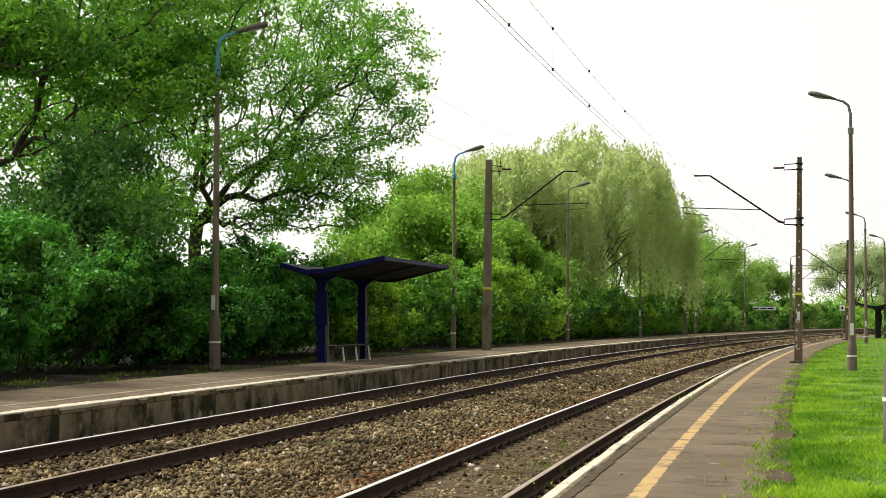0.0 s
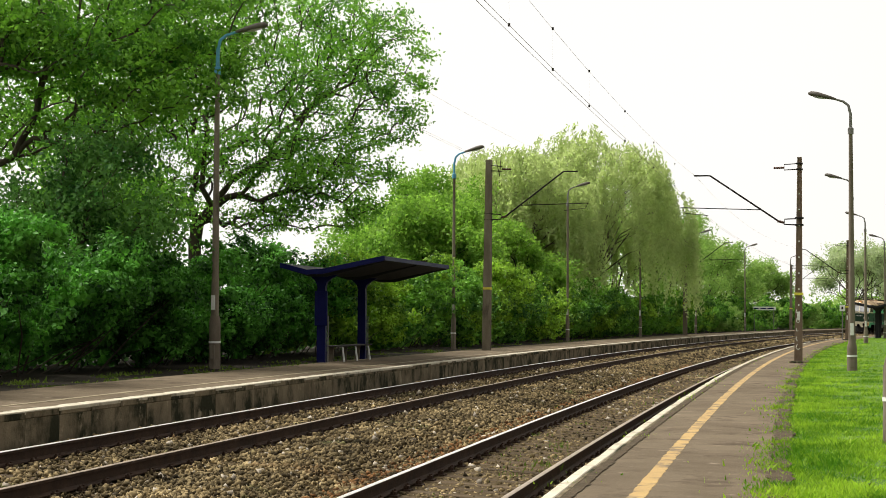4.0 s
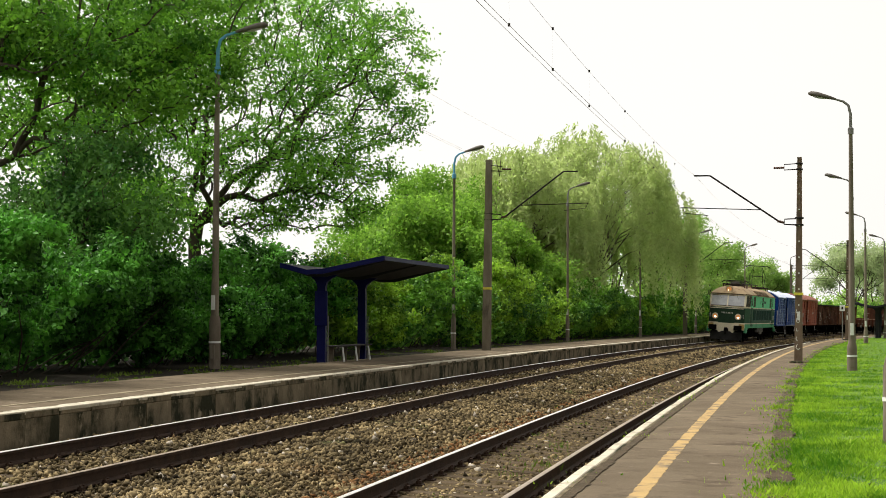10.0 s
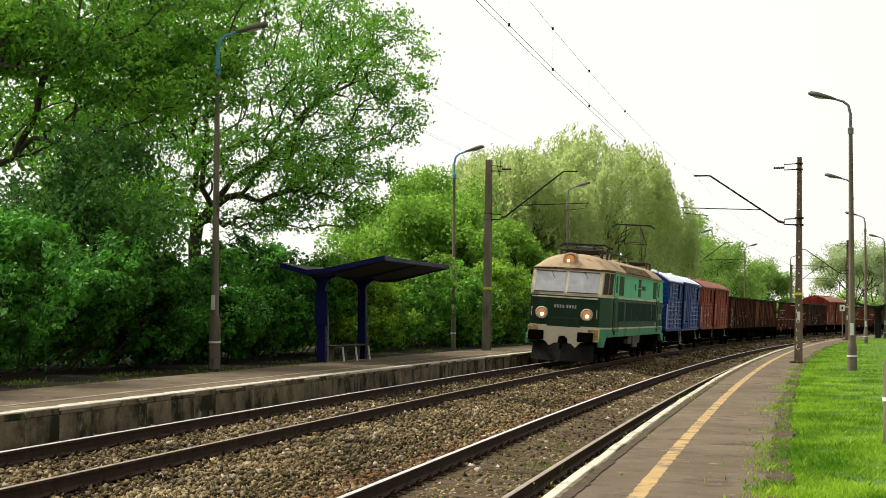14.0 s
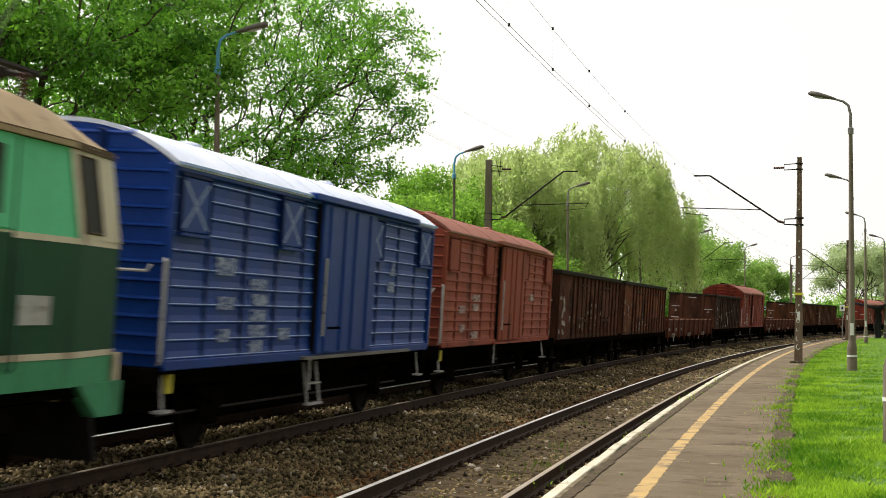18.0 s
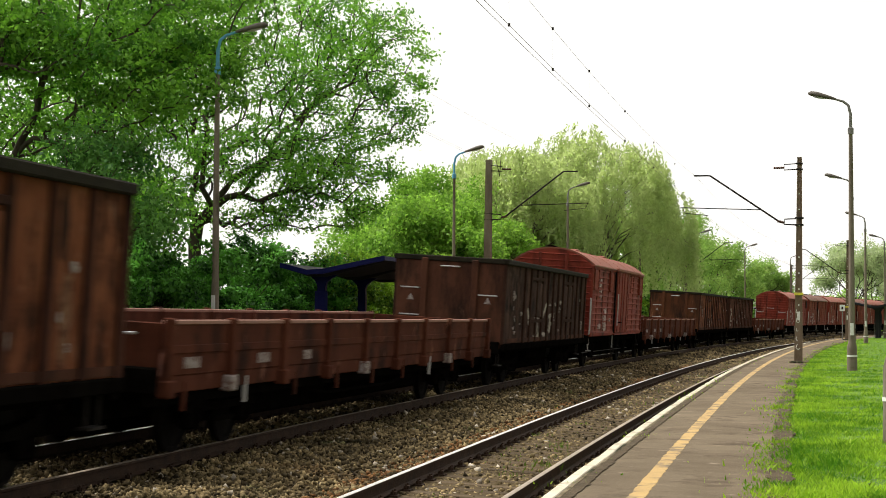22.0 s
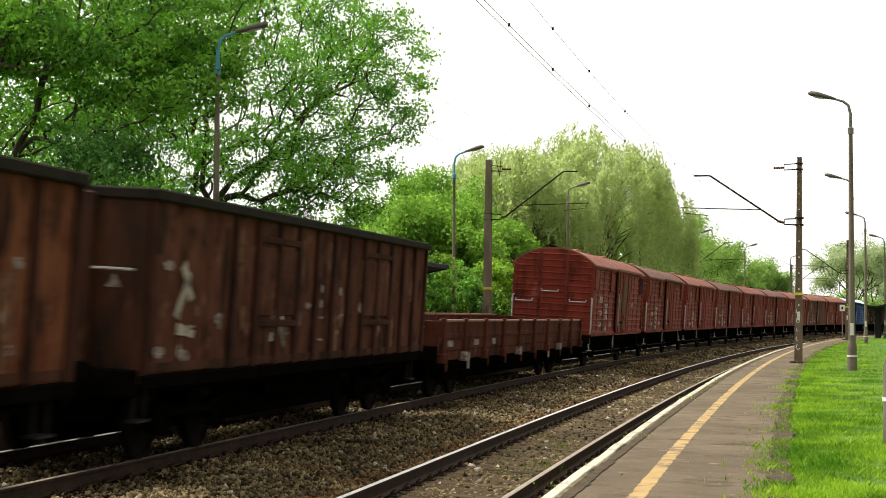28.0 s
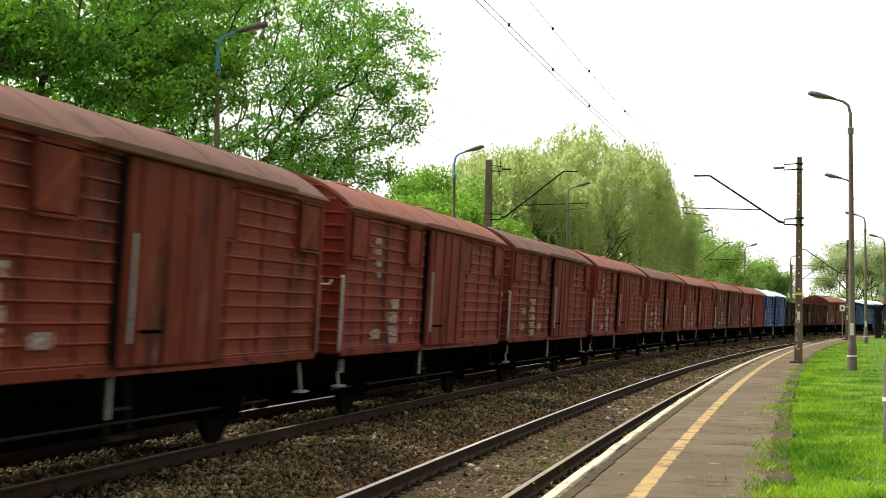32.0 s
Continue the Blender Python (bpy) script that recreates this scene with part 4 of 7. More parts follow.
def bush(s, o, length, deep, high, label, seed, leaf, n, size, z=0.56, name="bush", lobes=11, hollow=0.15, over=0.9):
    """Rounded lobes set with leaf sprays; stems below."""
    rng = np.random.default_rng(seed)
    t = thing(name, stand(s, o, z), label, "bush", "hedge along the platform")
    k = lobes
    u = rng.random((k, 3))
    lz = 0.25 + u[:, 2] * (high - 1.0)
    c = np.stack([(u[:, 0] - 0.5) * (deep - 1.3) + over * (lz / high - 0.61), (u[:, 1] - 0.5) * (length - 0.9), lz], 1)
    rad = 0.5 + 0.65 * rng.random(k)
    m = k * 26
    idx = np.repeat(np.arange(k), 26)
    d = rng.standard_normal((m, 3))
    d[:, 2] = np.where(d[:, 2] < -0.4, -d[:, 2] * 0.6, d[:, 2])
    d /= np.linalg.norm(d, axis=1, keepdims=True)
    sub = c[idx] + d * (rad[idx] * (0.75 + 0.3 * rng.random(m)))[:, None] * np.array([1, 1, 0.85])
    sub[:, 2] = np.where(sub[:, 2] < 0.1, 0.1 + 0.5 * rng.random(m), sub[:, 2])
    pos, out = clump_points(sub, 0.16 + 0.16 * rng.random(m), np.full(m, max(4, int(n / m))), rng, 0.2, 0.8)
    out = out * 0.5 + np.repeat(d, max(4, int(n / m)), 0) * 0.7
    keep = (pos[:, 2] > 1.0) | (rng.random(len(pos)) < 0.85 - 0.45 * hollow + 0.3 * np.sin(pos[:, 1] * 2.6 + seed))
    pos, out = pos[keep], out[keep]
    pos[:, 2] = np.maximum(pos[:, 2], 0.03)
    pos[:, 0] -= hollow * np.maximum(0, 1.6 - pos[:, 2])
    part("foliage", leaf_mesh("foliage", pos, out + np.array([0, 0, 0.35]), size, rng, 0.6, 0.5), leaf, t, "dense green leaves")
    inner, way = clump_points(np.concatenate([c, c * np.array([1, 1, 0.45]) - np.array([0.35, 0, 0])]), np.tile(rad * 0.42, 2), np.full(2 * k, 50), rng, 0.1, 0.9)
    inner[:, 2] = np.maximum(inner[:, 2], 0.05)
    inner[:, 0] -= hollow * np.maximum(0, 1.6 - inner[:, 2])
    part("inner_leaves", leaf_mesh("inner_leaves", inner, way, 0.2, rng, 0.7, 0.8), leaf, t, "shaded inner leaves")
    for i in range(5):
        b = np.array([rng.uniform(-0.45, -0.2) * deep, rng.uniform(-0.45, 0.45) * length, -0.1])
        e = c[rng.integers(k)]
        part("stem", Shape().tube([b, (b + e) / 2 + rng.standard_normal(3) * 0.12, e], [0.022, 0.016, 0.008], 5, caps=False), M_bark, t, "thin dark stem")
    return t


rh = random.Random(11)
s_ = 20.5
i_ = 0
while s_ < 60:
    ln = rh.uniform(3.2, 4.4)
    hi = {0: 3.9, 1: 3.7, 2: 3.5, 3: 3.5, 4: 3.6, 5: 3.4, 6: 3.5}.get(i_, 3.6) * rh.uniform(0.94, 1.06)
    front = 11.0 if s_ < 29 else 11.25 if s_ < 40 else 11.6
    bush(s_, -front - rh.uniform(0, 0.35), ln + 1.0, 3.6, hi, "dense bright green hedge bush with dark gaps", 100 + i_, L_hedge if s_ < 50 else L_hedge_bright, 13000, 0.125, lobes=13, hollow=1.2 if s_ < 34 else 0.5, over=2.5 if s_ < 34 else 1.9)
    s_ += ln * 0.86
    i_ += 1
while s_ < 150:
    ln = rh.uniform(4.5, 6.5)
    bush(s_, -11.0 - rh.uniform(0, 0.6), ln + 1.2, 3.8, rh.uniform(3.0, 4.3) * (1 if s_ < 90 else 0.85), "broad green hedge bush beside the platform", 100 + i_, L_hedge_mid if i_ % 3 else L_hedge_bright, 6600, 0.175, lobes=17, hollow=0.35, over=1.4)
    s_ += ln * 0.85
    i_ += 1
while s_ < 245:
    ln = rh.uniform(8, 11)
    bush(s_, -11.5 - rh.uniform(0, 1.0), ln + 2, 4.5, rh.uniform(3.0, 4.5), "far green hedge bush", 100 + i_, L_hedge_mid if i_ % 3 else L_far, 5000, 0.30, lobes=18)
    s_ += ln * 0.85
    i_ += 1
# second row, added behind to close the hedge and keep its gaps dark
for k in range(12):
    bush(20.0 + 4.6 * k, -13.9 - rh.uniform(0, 0.5), 5.8, 3.0, 3.3, "added green undergrowth that darkens the hedge's gaps", 300 + k, L_dark, 2600, 0.24, lobes=13)
for k in range(16):
    bush(70.0 + 5.6 * k, -14.2 - rh.uniform(0, 0.6), 7.0, 3.0, 3.2, "added green undergrowth that darkens the hedge's gaps", 330 + k, L_dark, 1900, 0.30, lobes=13)
# bright bush that leans over the platform by the second mast
for s_, hi, sd in ((68.0, 3.9, 77), (71.5, 4.2, 78), (75.0, 3.8, 79)):
    bush(s_, -10.9, 4.4, 3.0, hi, "bright fresh green bush beside the mast", sd, L_hedge_bright, 8000, 0.15, lobes=12, hollow=0.8, over=1.9)
# big spreading tree behind the hedge, and the canopy beside it; lobes: middle, half sizes, number of twig ends
grown_tree(49.0, -15.7, 0.5, "big spreading tree with dark limbs and airy leaves", 21, 3.7, 0.0115,
           [(1.0, 0.3, 10.4, 5.2, 4.2, 3.6, 340), (5.4, -0.4, 8.8, 2.7, 2.8, 2.9, 220), (4.3, 0.2, 6.1, 2.9, 2.4, 0.9, 105, 0.8), (-2.8, 0.3, 8.0, 3.3, 3.2, 3.0, 200), (2.4, -0.8, 6.5, 2.6, 2.4, 0.9, 102, 0.75), (-1.2, -0.4, 5.2, 1.6, 1.4, 1.0, 60), (1.8, 0.4, 4.7, 1.8, 1.4, 0.7, 45, 0.5), (4.5, 0.0, 4.8, 2.3, 1.6, 0.7, 110, 0.5)],
           L_oak, 0.12, 62, 0.36, 0.6)
grown_tree(38.0, -17.6, 0.5, "tall green tree with layered sprays, shade in its leaf colour", 22, 3.6, 0.010,
           [(3.6, 0.2, 9.6, 5.0, 3.6, 2.6, 360), (1.4, -1.0, 8.4, 3.0, 2.6, 0.9, 130), (5.6, -0.3, 7.4, 2.6, 2.2, 1.6, 110), (1.0, 0.5, 6.3, 2.2, 2.2, 0.3, 16)],
           L_shade, 0.15, 60, 0.46, 0.34)
grown_tree(52.0, -21.5, 0.5, "tall green tree behind the spreading tree", 34, 4.0, 0.012,
           [(1.5, 0.0, 11.0, 5.0, 3.0, 4.0, 190), (-4.0, 0.0, 9.0, 3.5, 3.0, 3.5, 120)], L_shade, 0.20, 52, 0.8, 0.5)
grown_tree(36.0, -14.7, 0.5, "leafy blue-green tree over the hedge", 23, 1.6, 0.010,
           [(0.4, 0.0, 3.9, 2.1, 1.7, 1.0, 110), (2.7, -0.2, 4.0, 1.4, 1.5, 1.2, 70), (2.0, 0.2, 5.4, 1.3, 1.4, 0.7, 50)], L_dark, 0.125, 60, 0.42, 0.7)
grown_tree(43.0, -15.6, 0.5, "dense green tree with shade-dark leaf colour beside the spreading tree", 28, 2.0, 0.010,
           [(0.6, 0.0, 4.2, 2.0, 1.6, 1.6, 120), (-1.5, 0.2, 4.8, 1.5, 1.5, 1.4, 60)], L_shade, 0.15, 50, 0.5, 0.6)
# pale spring trees in the middle
for s_, o_, f_, sd in ((79.5, -16.2, 1.9, 31), (83.0, -17.4, 2.3, 32), (78.0, -15.0, 1.7, 33), (94.0, -14.6, 1.6, 36), (90.0, -18.5, 2.3, 35)):
    tree("tree", s_, o_, 0.5, "pale spring green tree behind the hedge", sd, 2.2, f_, 4, 0.16, L_lime, 0.2, 34, 0.75, 0.7, 0.22, twig=0.014)
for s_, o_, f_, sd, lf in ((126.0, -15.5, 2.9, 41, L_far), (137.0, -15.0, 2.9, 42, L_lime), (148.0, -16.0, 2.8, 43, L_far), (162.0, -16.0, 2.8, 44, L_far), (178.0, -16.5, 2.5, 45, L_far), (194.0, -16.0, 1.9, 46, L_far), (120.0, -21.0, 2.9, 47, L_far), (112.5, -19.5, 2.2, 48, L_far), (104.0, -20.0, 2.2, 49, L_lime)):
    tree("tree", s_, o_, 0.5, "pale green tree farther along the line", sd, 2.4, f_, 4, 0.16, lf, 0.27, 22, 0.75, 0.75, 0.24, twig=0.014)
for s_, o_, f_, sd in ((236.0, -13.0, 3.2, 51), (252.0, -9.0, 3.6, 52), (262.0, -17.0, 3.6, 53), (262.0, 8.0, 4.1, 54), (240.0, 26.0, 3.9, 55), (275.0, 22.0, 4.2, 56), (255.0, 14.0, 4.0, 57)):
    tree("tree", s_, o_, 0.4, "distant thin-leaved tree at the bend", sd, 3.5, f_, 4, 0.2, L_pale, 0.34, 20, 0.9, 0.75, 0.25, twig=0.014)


def willow(s, o, z, label, seed, wide=6.2, top=13.6):
    """A dome of limbs from which strands of narrow leaves hang down."""
    rng = np.random.default_rng(seed)
    t = thing("weeping_willow", stand(s, o, z), label, "tree", "trees beside the railway")
    tubes = [([np.array([0, 0, -0.3]), np.array([0.1, 0, 2.0]), np.array([0, 0.1, 4.2])], 0.45, 0.34)]
    heads = []
    for k in range(42):
        a, e = 2.4 * k + rng.uniform(-0.3, 0.3), math.asin(0.12 + 0.88 * (k + 0.5) / 42)
        r = wide * rng.uniform(0.72, 1.0)
        h = np.array([r * math.cos(a) * math.cos(e) ** 0.7, r * math.sin(a) * math.cos(e) ** 0.7, 5.0 + (top - 5.4) * math.sin(e) ** 0.72 * rng.uniform(0.88, 1.02)])
        mid = np.array([h[0] * 0.45, h[1] * 0.45, 4.2 + (h[2] - 4.2) * 0.7]) + rng.standard_normal(3) * 0.3
        tubes.append(([np.array([0, 0.1, 4.0]), mid, h], 0.06, 0.018))
        heads.append((h, rng.uniform(0.9, 1.5)))
    pos = []
    for h, rad in heads:
        for j in range(46):
            dv = rng.standard_normal(3)
            dv /= np.linalg.norm(dv)
            q = h + dv * rad * np.array([1, 1, 0.6])
            r = math.hypot(q[0], q[1])
            out = np.array([q[0], q[1]]) / (r + 0.1)
            fall = rng.uniform(0.6, 2.4) + max(0.0, r - wide * 0.62) * rng.uniform(0.5, 1.7)
            zs = np.arange(q[2], max(1.4, q[2] - fall), -0.17)
            k = np.linspace(0, 1, len(zs))
            sway = np.cumsum(rng.standard_normal((len(zs), 2)) * 0.035, 0)
            xy = q[:2] + sway + out * (0.35 * np.sqrt(k))[:, None]
            st = np.column_stack([xy, zs])
            pos.append(np.repeat(st, 2, 0) + rng.standard_normal((2 * len(st), 3)) * 0.08)
    part("trunk", bark_shape(tubes[:1]), M_bark, t, "dark bark trunk", smooth=60)
    for limb in tubes[1:]:
        part("limb", bark_shape([limb]), M_bark, t, smooth=60)
    pos = np.concatenate(pos)
    part("crown", leaf_mesh("crown", pos, np.tile([0.0, 0, 0.3], (len(pos), 1)), 0.29, rng, 0.34, 1.0, 1.2), L_willow, t, "hanging strands of yellow-green leaves")
    return t


willow(110.0, -13.6, 0.5, "large weeping willow with hanging yellow-green strands", 61, 6.7, 14.6)
willow(99.5, -16.6, 0.5, "weeping willow behind the hedge", 62, 4.6, 12.6)


def far_wood(name, s0, s1, o, high, n, leaf, size, seed, label):
    rng = np.random.default_rng(seed)
    k = 70
    ss, oo = rng.uniform(s0, s1, k), o + rng.uniform(-6, 6, k)
    c = line(ss, oo, 0.4 + high * rng.random(k) ** 0.8 * (0.75 + 0.25 * np.sin(ss * 0.13)))
    pos, out = clump_points(c, 1.6 + 1.6 * rng.random(k), np.full(k, n // k), rng, 0.5, 0.8)
    pos[:, 2] = np.maximum(pos[:, 2], 0.3)
    return tagged(part(name, leaf_mesh(name, pos, out + np.array([0, 0, 0.4]), size, rng), leaf), label, "woodland", kind="stuff")


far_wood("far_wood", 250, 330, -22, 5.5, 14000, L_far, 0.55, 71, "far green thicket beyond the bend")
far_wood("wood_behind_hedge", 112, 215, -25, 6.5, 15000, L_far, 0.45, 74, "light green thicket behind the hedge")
far_wood("distant_wood", 330, 520, -38, 11, 16000, L_haze, 1.0, 72, "distant wood with haze in its blue-green colour")
far_wood("far_thicket", 215, 260, -12, 3.2, 9000, L_lime, 0.4, 73, "light green thicket at the bend")


def grass(name, n, s_rng, o_fn, high, leaf, seed, z, label, wide=0.012, power=1.0):
    """Blades of grass: bent slivers, more of them near the viewer."""
    rng = np.random.default_rng(seed)
    s0, s1 = s_rng
    s = s0 * (s1 / s0) ** (rng.random(n) ** power)
    o = o_fn(s, rng)
    far = (s / s0) ** 0.75
    tuft = rng.integers(0, n, n // 12)[rng.integers(0, n // 12, n)]
    loose = rng.random(n) < 0.25
    s = np.where(loose, s, s[tuft] + 0.10 * far * rng.standard_normal(n))
    o = np.where(loose, o, o[tuft] + 0.055 * far * rng.standard_normal(n))
    h = high * (0.5 + 0.9 * rng.random(n)) * np.where(loose, 0.6, 0.45 + 1.1 * ((tuft * 0.618) % 1.0) ** 1.5)
    h = h * (0.8 + 0.35 * np.sin(s * 2.3 + 1.7 * np.sin(o * 3.1)) * np.sin(o * 4.1 + 1.3 * np.sin(s * 1.1)))
    p = line(s, o, z)
    a = rng.random(n) * 2 * np.pi
    d = np.stack([np.cos(a), np.sin(a), np.zeros(n)], 1)
    ben = rng.uniform(0.1, 0.9, n)[:, None] * h[:, None]
    b = rng.random(n) * 2 * np.pi
    lean = np.stack([np.cos(b), np.sin(b), np.zeros(n)], 1)
    up = np.array([0, 0, 1.0])
    w = (wide * far * (0.7 + 0.6 * rng.random(n)))[:, None]
    m = p + up * h[:, None] * 0.6 + lean * ben * 0.35
    v = np.stack([p - d * w, p + d * w, m + d * w * 0.8, p + up * h[:, None] + lean * ben], 1)
    return tagged(part(name, raw_mesh(name, v.reshape(-1, 3), np.arange(4 * n), 4), leaf), label, "grass", kind="stuff")


def lawn_o(s, rng):
    edge = 3.70 + 0.12 * np.sin(s * 0.61) + 0.10 * np.sin(s * 1.47 + 1) + 0.06 * np.sin(s * 4.3 + 2 * np.sin(s * 0.7)) + 0.05 * np.sin(s * 11.3 + 3 * np.sin(s * 1.9)) - 0.05 * np.abs(rng.standard_normal(len(s)))
    near = rng.random(len(s)) < 0.8
    return edge + np.where(near, rng.random(len(s)) ** 1.2 * (0.9 + 0.035 * s), 0.6 + rng.random(len(s)) * (3.0 + s * 0.16))


grass("lawn", 215000, (13.2, 130), lawn_o, 0.060, L_grass, 81, 0.33, "bright green rough lawn beside the platform", 0.0030)
grass("edge_weeds", 2200, (11.5, 70), lambda s, r: 1.86 + 0.04 * r.standard_normal(len(s)) + 3 * (np.sin(s * 2.1 + np.sin(s * 5)) < 0.55), 0.05, L_grass, 82, PLAT_N - 0.02, "small weeds in the platform edge", 0.0042)
grass("hedge_weeds", 3600, (27, 110), lambda s, r: -9.0 - 0.7 * r.random(len(s)) ** 1.5 + 0.12 * np.sin(s * 1.3) - 1.2 * (np.sin(s * 1.9 + 2 * np.sin(s * 0.7)) < 0.1), 0.065, L_weed, 83, 0.58, "leafy weeds at the foot of the hedge", 0.016)
grass("track_weeds", 2600, (15, 75), lambda s, r: np.where(r.random(len(s)) < 0.8, -1.95 + 0.32 * r.standard_normal(len(s)) - 4 * (np.sin(s * 0.9 + 2 * np.sin(s * 0.37)) < 0.35), 0.1 + 0.3 * r.standard_normal(len(s))), 0.055, L_weed, 84, -0.13, "sparse low weeds between the tracks", 0.005)


# ---- the train ----
RED1, RED2 = (0.20, 0.033, 0.021), (0.265, 0.050, 0.032)


def wagon_paint(name, c1, c2, stain, at_=0.56, rough=0.65, second=None, tall=0.4, spec=0.16):
    return surface(name, c1, c2, 1.1, rough, bump=0.15, fine=25, stretch=(1, 1, tall), stain=stain, stain_scale=1.4, stain_at=at_, spec=spec, second=second)


P_red = wagon_paint("oxide_red_paint", RED1, RED2, (0.0700, 0.0170, 0.0120), 0.50, 0.65, ((0.355, 0.1349, 0.0994), 1.9, 0.62), 0.35, 0.08)
P_red2 = wagon_paint("brownish_oxide_paint", (0.1825, 0.03521, 0.02084), (0.2476, 0.05605, 0.03262), (0.04957, 0.01825, 0.01307), 0.50, 0.7, ((0.2867, 0.1304, 0.09774), 2.3, 0.60), 0.35, 0.08)
P_redpale = wagon_paint("faded_oxide_paint", (0.27, 0.062, 0.037), (0.345, 0.094, 0.056), (0.11, 0.034, 0.023), 0.53, 0.65, ((0.37, 0.20, 0.145), 1.8, 0.62), 0.35, 0.08)
P_brownbox = wagon_paint("dull_brown_paint", (0.1065, 0.0369, 0.0241), (0.1491, 0.054, 0.0341), (0.0568, 0.0256, 0.0185), 0.54, 0.7, ((0.2272, 0.1136, 0.0781), 2.0, 0.65), 0.35)
P_blue = wagon_paint("wagon_blue_paint", (0.003584, 0.03438, 0.2112), (0.007168, 0.05062, 0.27), (0.009632, 0.02845, 0.1291), 0.6, 0.5, ((0.06014, 0.1012, 0.3521), 2.2, 0.64), 0.4, 0.14)
P_rust = wagon_paint("rusted_brown_sheet", (0.0511, 0.0199, 0.0114), (0.0923, 0.0369, 0.0185), (0.017, 0.0114, 0.0085), 0.47, 0.9, ((0.1562, 0.0682, 0.0327), 2.6, 0.60), 0.3)
P_rust2 = wagon_paint("orange_rust_sheet", (0.0781, 0.0284, 0.0128), (0.142, 0.054, 0.0241), (0.0256, 0.0142, 0.0099), 0.47, 0.9, ((0.2414, 0.1136, 0.054), 2.4, 0.60), 0.3)
P_rust3 = wagon_paint("dark_rust_sheet", (0.0639, 0.0256, 0.0156), (0.1136, 0.0483, 0.0298), (0.0199, 0.0128, 0.0099), 0.48, 0.9, ((0.1846, 0.088, 0.0568), 2.8, 0.62), 0.3, 0.06)
P_flat = wagon_paint("flat_wagon_brown", (0.0696, 0.0211, 0.0119), (0.1145, 0.0387, 0.0221), (0.0266, 0.0115, 0.0085), 0.5, 0.9, ((0.2352, 0.1056, 0.0682), 3.2, 0.6), 0.5, 0.06)
P_topdark = surface("dirty_top_rail", (0.014, 0.012, 0.009), (0.03, 0.026, 0.017), 3, 0.9, bump=0.3)
# dusty red, lightened further for the sky light on the roof
P_roof = wagon_paint("dusty_red_roof", (0.252, 0.0896, 0.0605), (0.3024, 0.1176, 0.0829), (0.2016, 0.0806, 0.0564), 0.6, 0.7)
P_roof2 = wagon_paint("grimy_brown_roof", (0.17, 0.085, 0.062), (0.22, 0.115, 0.088), (0.10, 0.055, 0.042), 0.54, 0.75)
# blue-white colour that carries the sky's brightness on the roof
P_roofblue = wagon_paint("pale_blue_roof", (0.6567, 0.71, 0.852), (0.7632, 0.7988, 0.9408), (0.4615, 0.5148, 0.6567), 0.6, 0.6)
# near-black colours that hold the deep shade under the train
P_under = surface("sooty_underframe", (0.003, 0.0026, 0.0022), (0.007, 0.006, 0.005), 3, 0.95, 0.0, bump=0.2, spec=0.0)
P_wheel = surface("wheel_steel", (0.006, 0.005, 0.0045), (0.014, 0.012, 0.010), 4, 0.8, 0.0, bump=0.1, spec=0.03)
P_mark = surface("chalky_white_marks", (0.40, 0.36, 0.34), (0.27, 0.22, 0.20), 9, 0.9, bump=0.1, stain=(0.13, 0.06, 0.045), stain_scale=16, stain_at=0.48)
P_markred = surface("faded_white_lettering", (0.66, 0.60, 0.57), (0.46, 0.36, 0.33), 9, 0.9, bump=0.05, stain=(0.16, 0.04, 0.026), stain_scale=22, stain_at=0.44)
P_markblue = surface("faded_pale_lettering", (0.50, 0.55, 0.66), (0.32, 0.37, 0.52), 9, 0.9, bump=0.05, stain=(0.03, 0.06, 0.20), stain_scale=22, stain_at=0.44)
# lighter paints that imitate the sky's highlight on the pressed ribs
P_glintblue = surface("worn_blue_rib", (0.284, 0.426, 0.781), (0.4544, 0.5964, 0.9088), 2.5, 0.45, bump=0.05, stain=(0.0284, 0.0852, 0.355), stain_scale=2.2, stain_at=0.55, spec=0.2)
P_glintred = surface("worn_red_rib", (0.324, 0.0696, 0.0432), (0.432, 0.126, 0.0864), 2.5, 0.6, bump=0.05, stain=(0.24, 0.0456, 0.03), stain_scale=2.0, stain_at=0.48, spec=0.1)
P_hatchblue = surface("pale_blue_brace", (0.2272, 0.2982, 0.5112), (0.3124, 0.3834, 0.5964), 5, 0.6, bump=0.05)
P_lip = surface("worn_top_edge", (0.3138, 0.169, 0.1267), (0.4104, 0.2414, 0.1931), 3, 0.8, bump=0.1, stain=(0.1207, 0.0543, 0.0362), stain_scale=3, stain_at=0.55)
P_peel = surface("peeled_paint", (0.115, 0.072, 0.045), (0.18, 0.125, 0.082), 5, 0.9, bump=0.3, stain=(0.12, 0.035, 0.022), stain_scale=4, stain_at=0.5)
P_seam = surface("dark_red_seam", (0.15, 0.028, 0.018), (0.20, 0.042, 0.027), 2, 0.7, bump=0.1, stain=(0.07, 0.02, 0.014), stain_scale=3, stain_at=0.5)
P_seamblue = surface("dark_blue_seam", (0.002, 0.013, 0.075), (0.004, 0.02, 0.10), 2, 0.6, bump=0.1)
P_post = wagon_paint("rusty_post", (0.04464, 0.01656, 0.0108), (0.0756, 0.03024, 0.01944), (0.01728, 0.00936, 0.0072), 0.5, 0.9, ((0.1368, 0.0648, 0.0432), 3.0, 0.62), 0.6, 0.06)
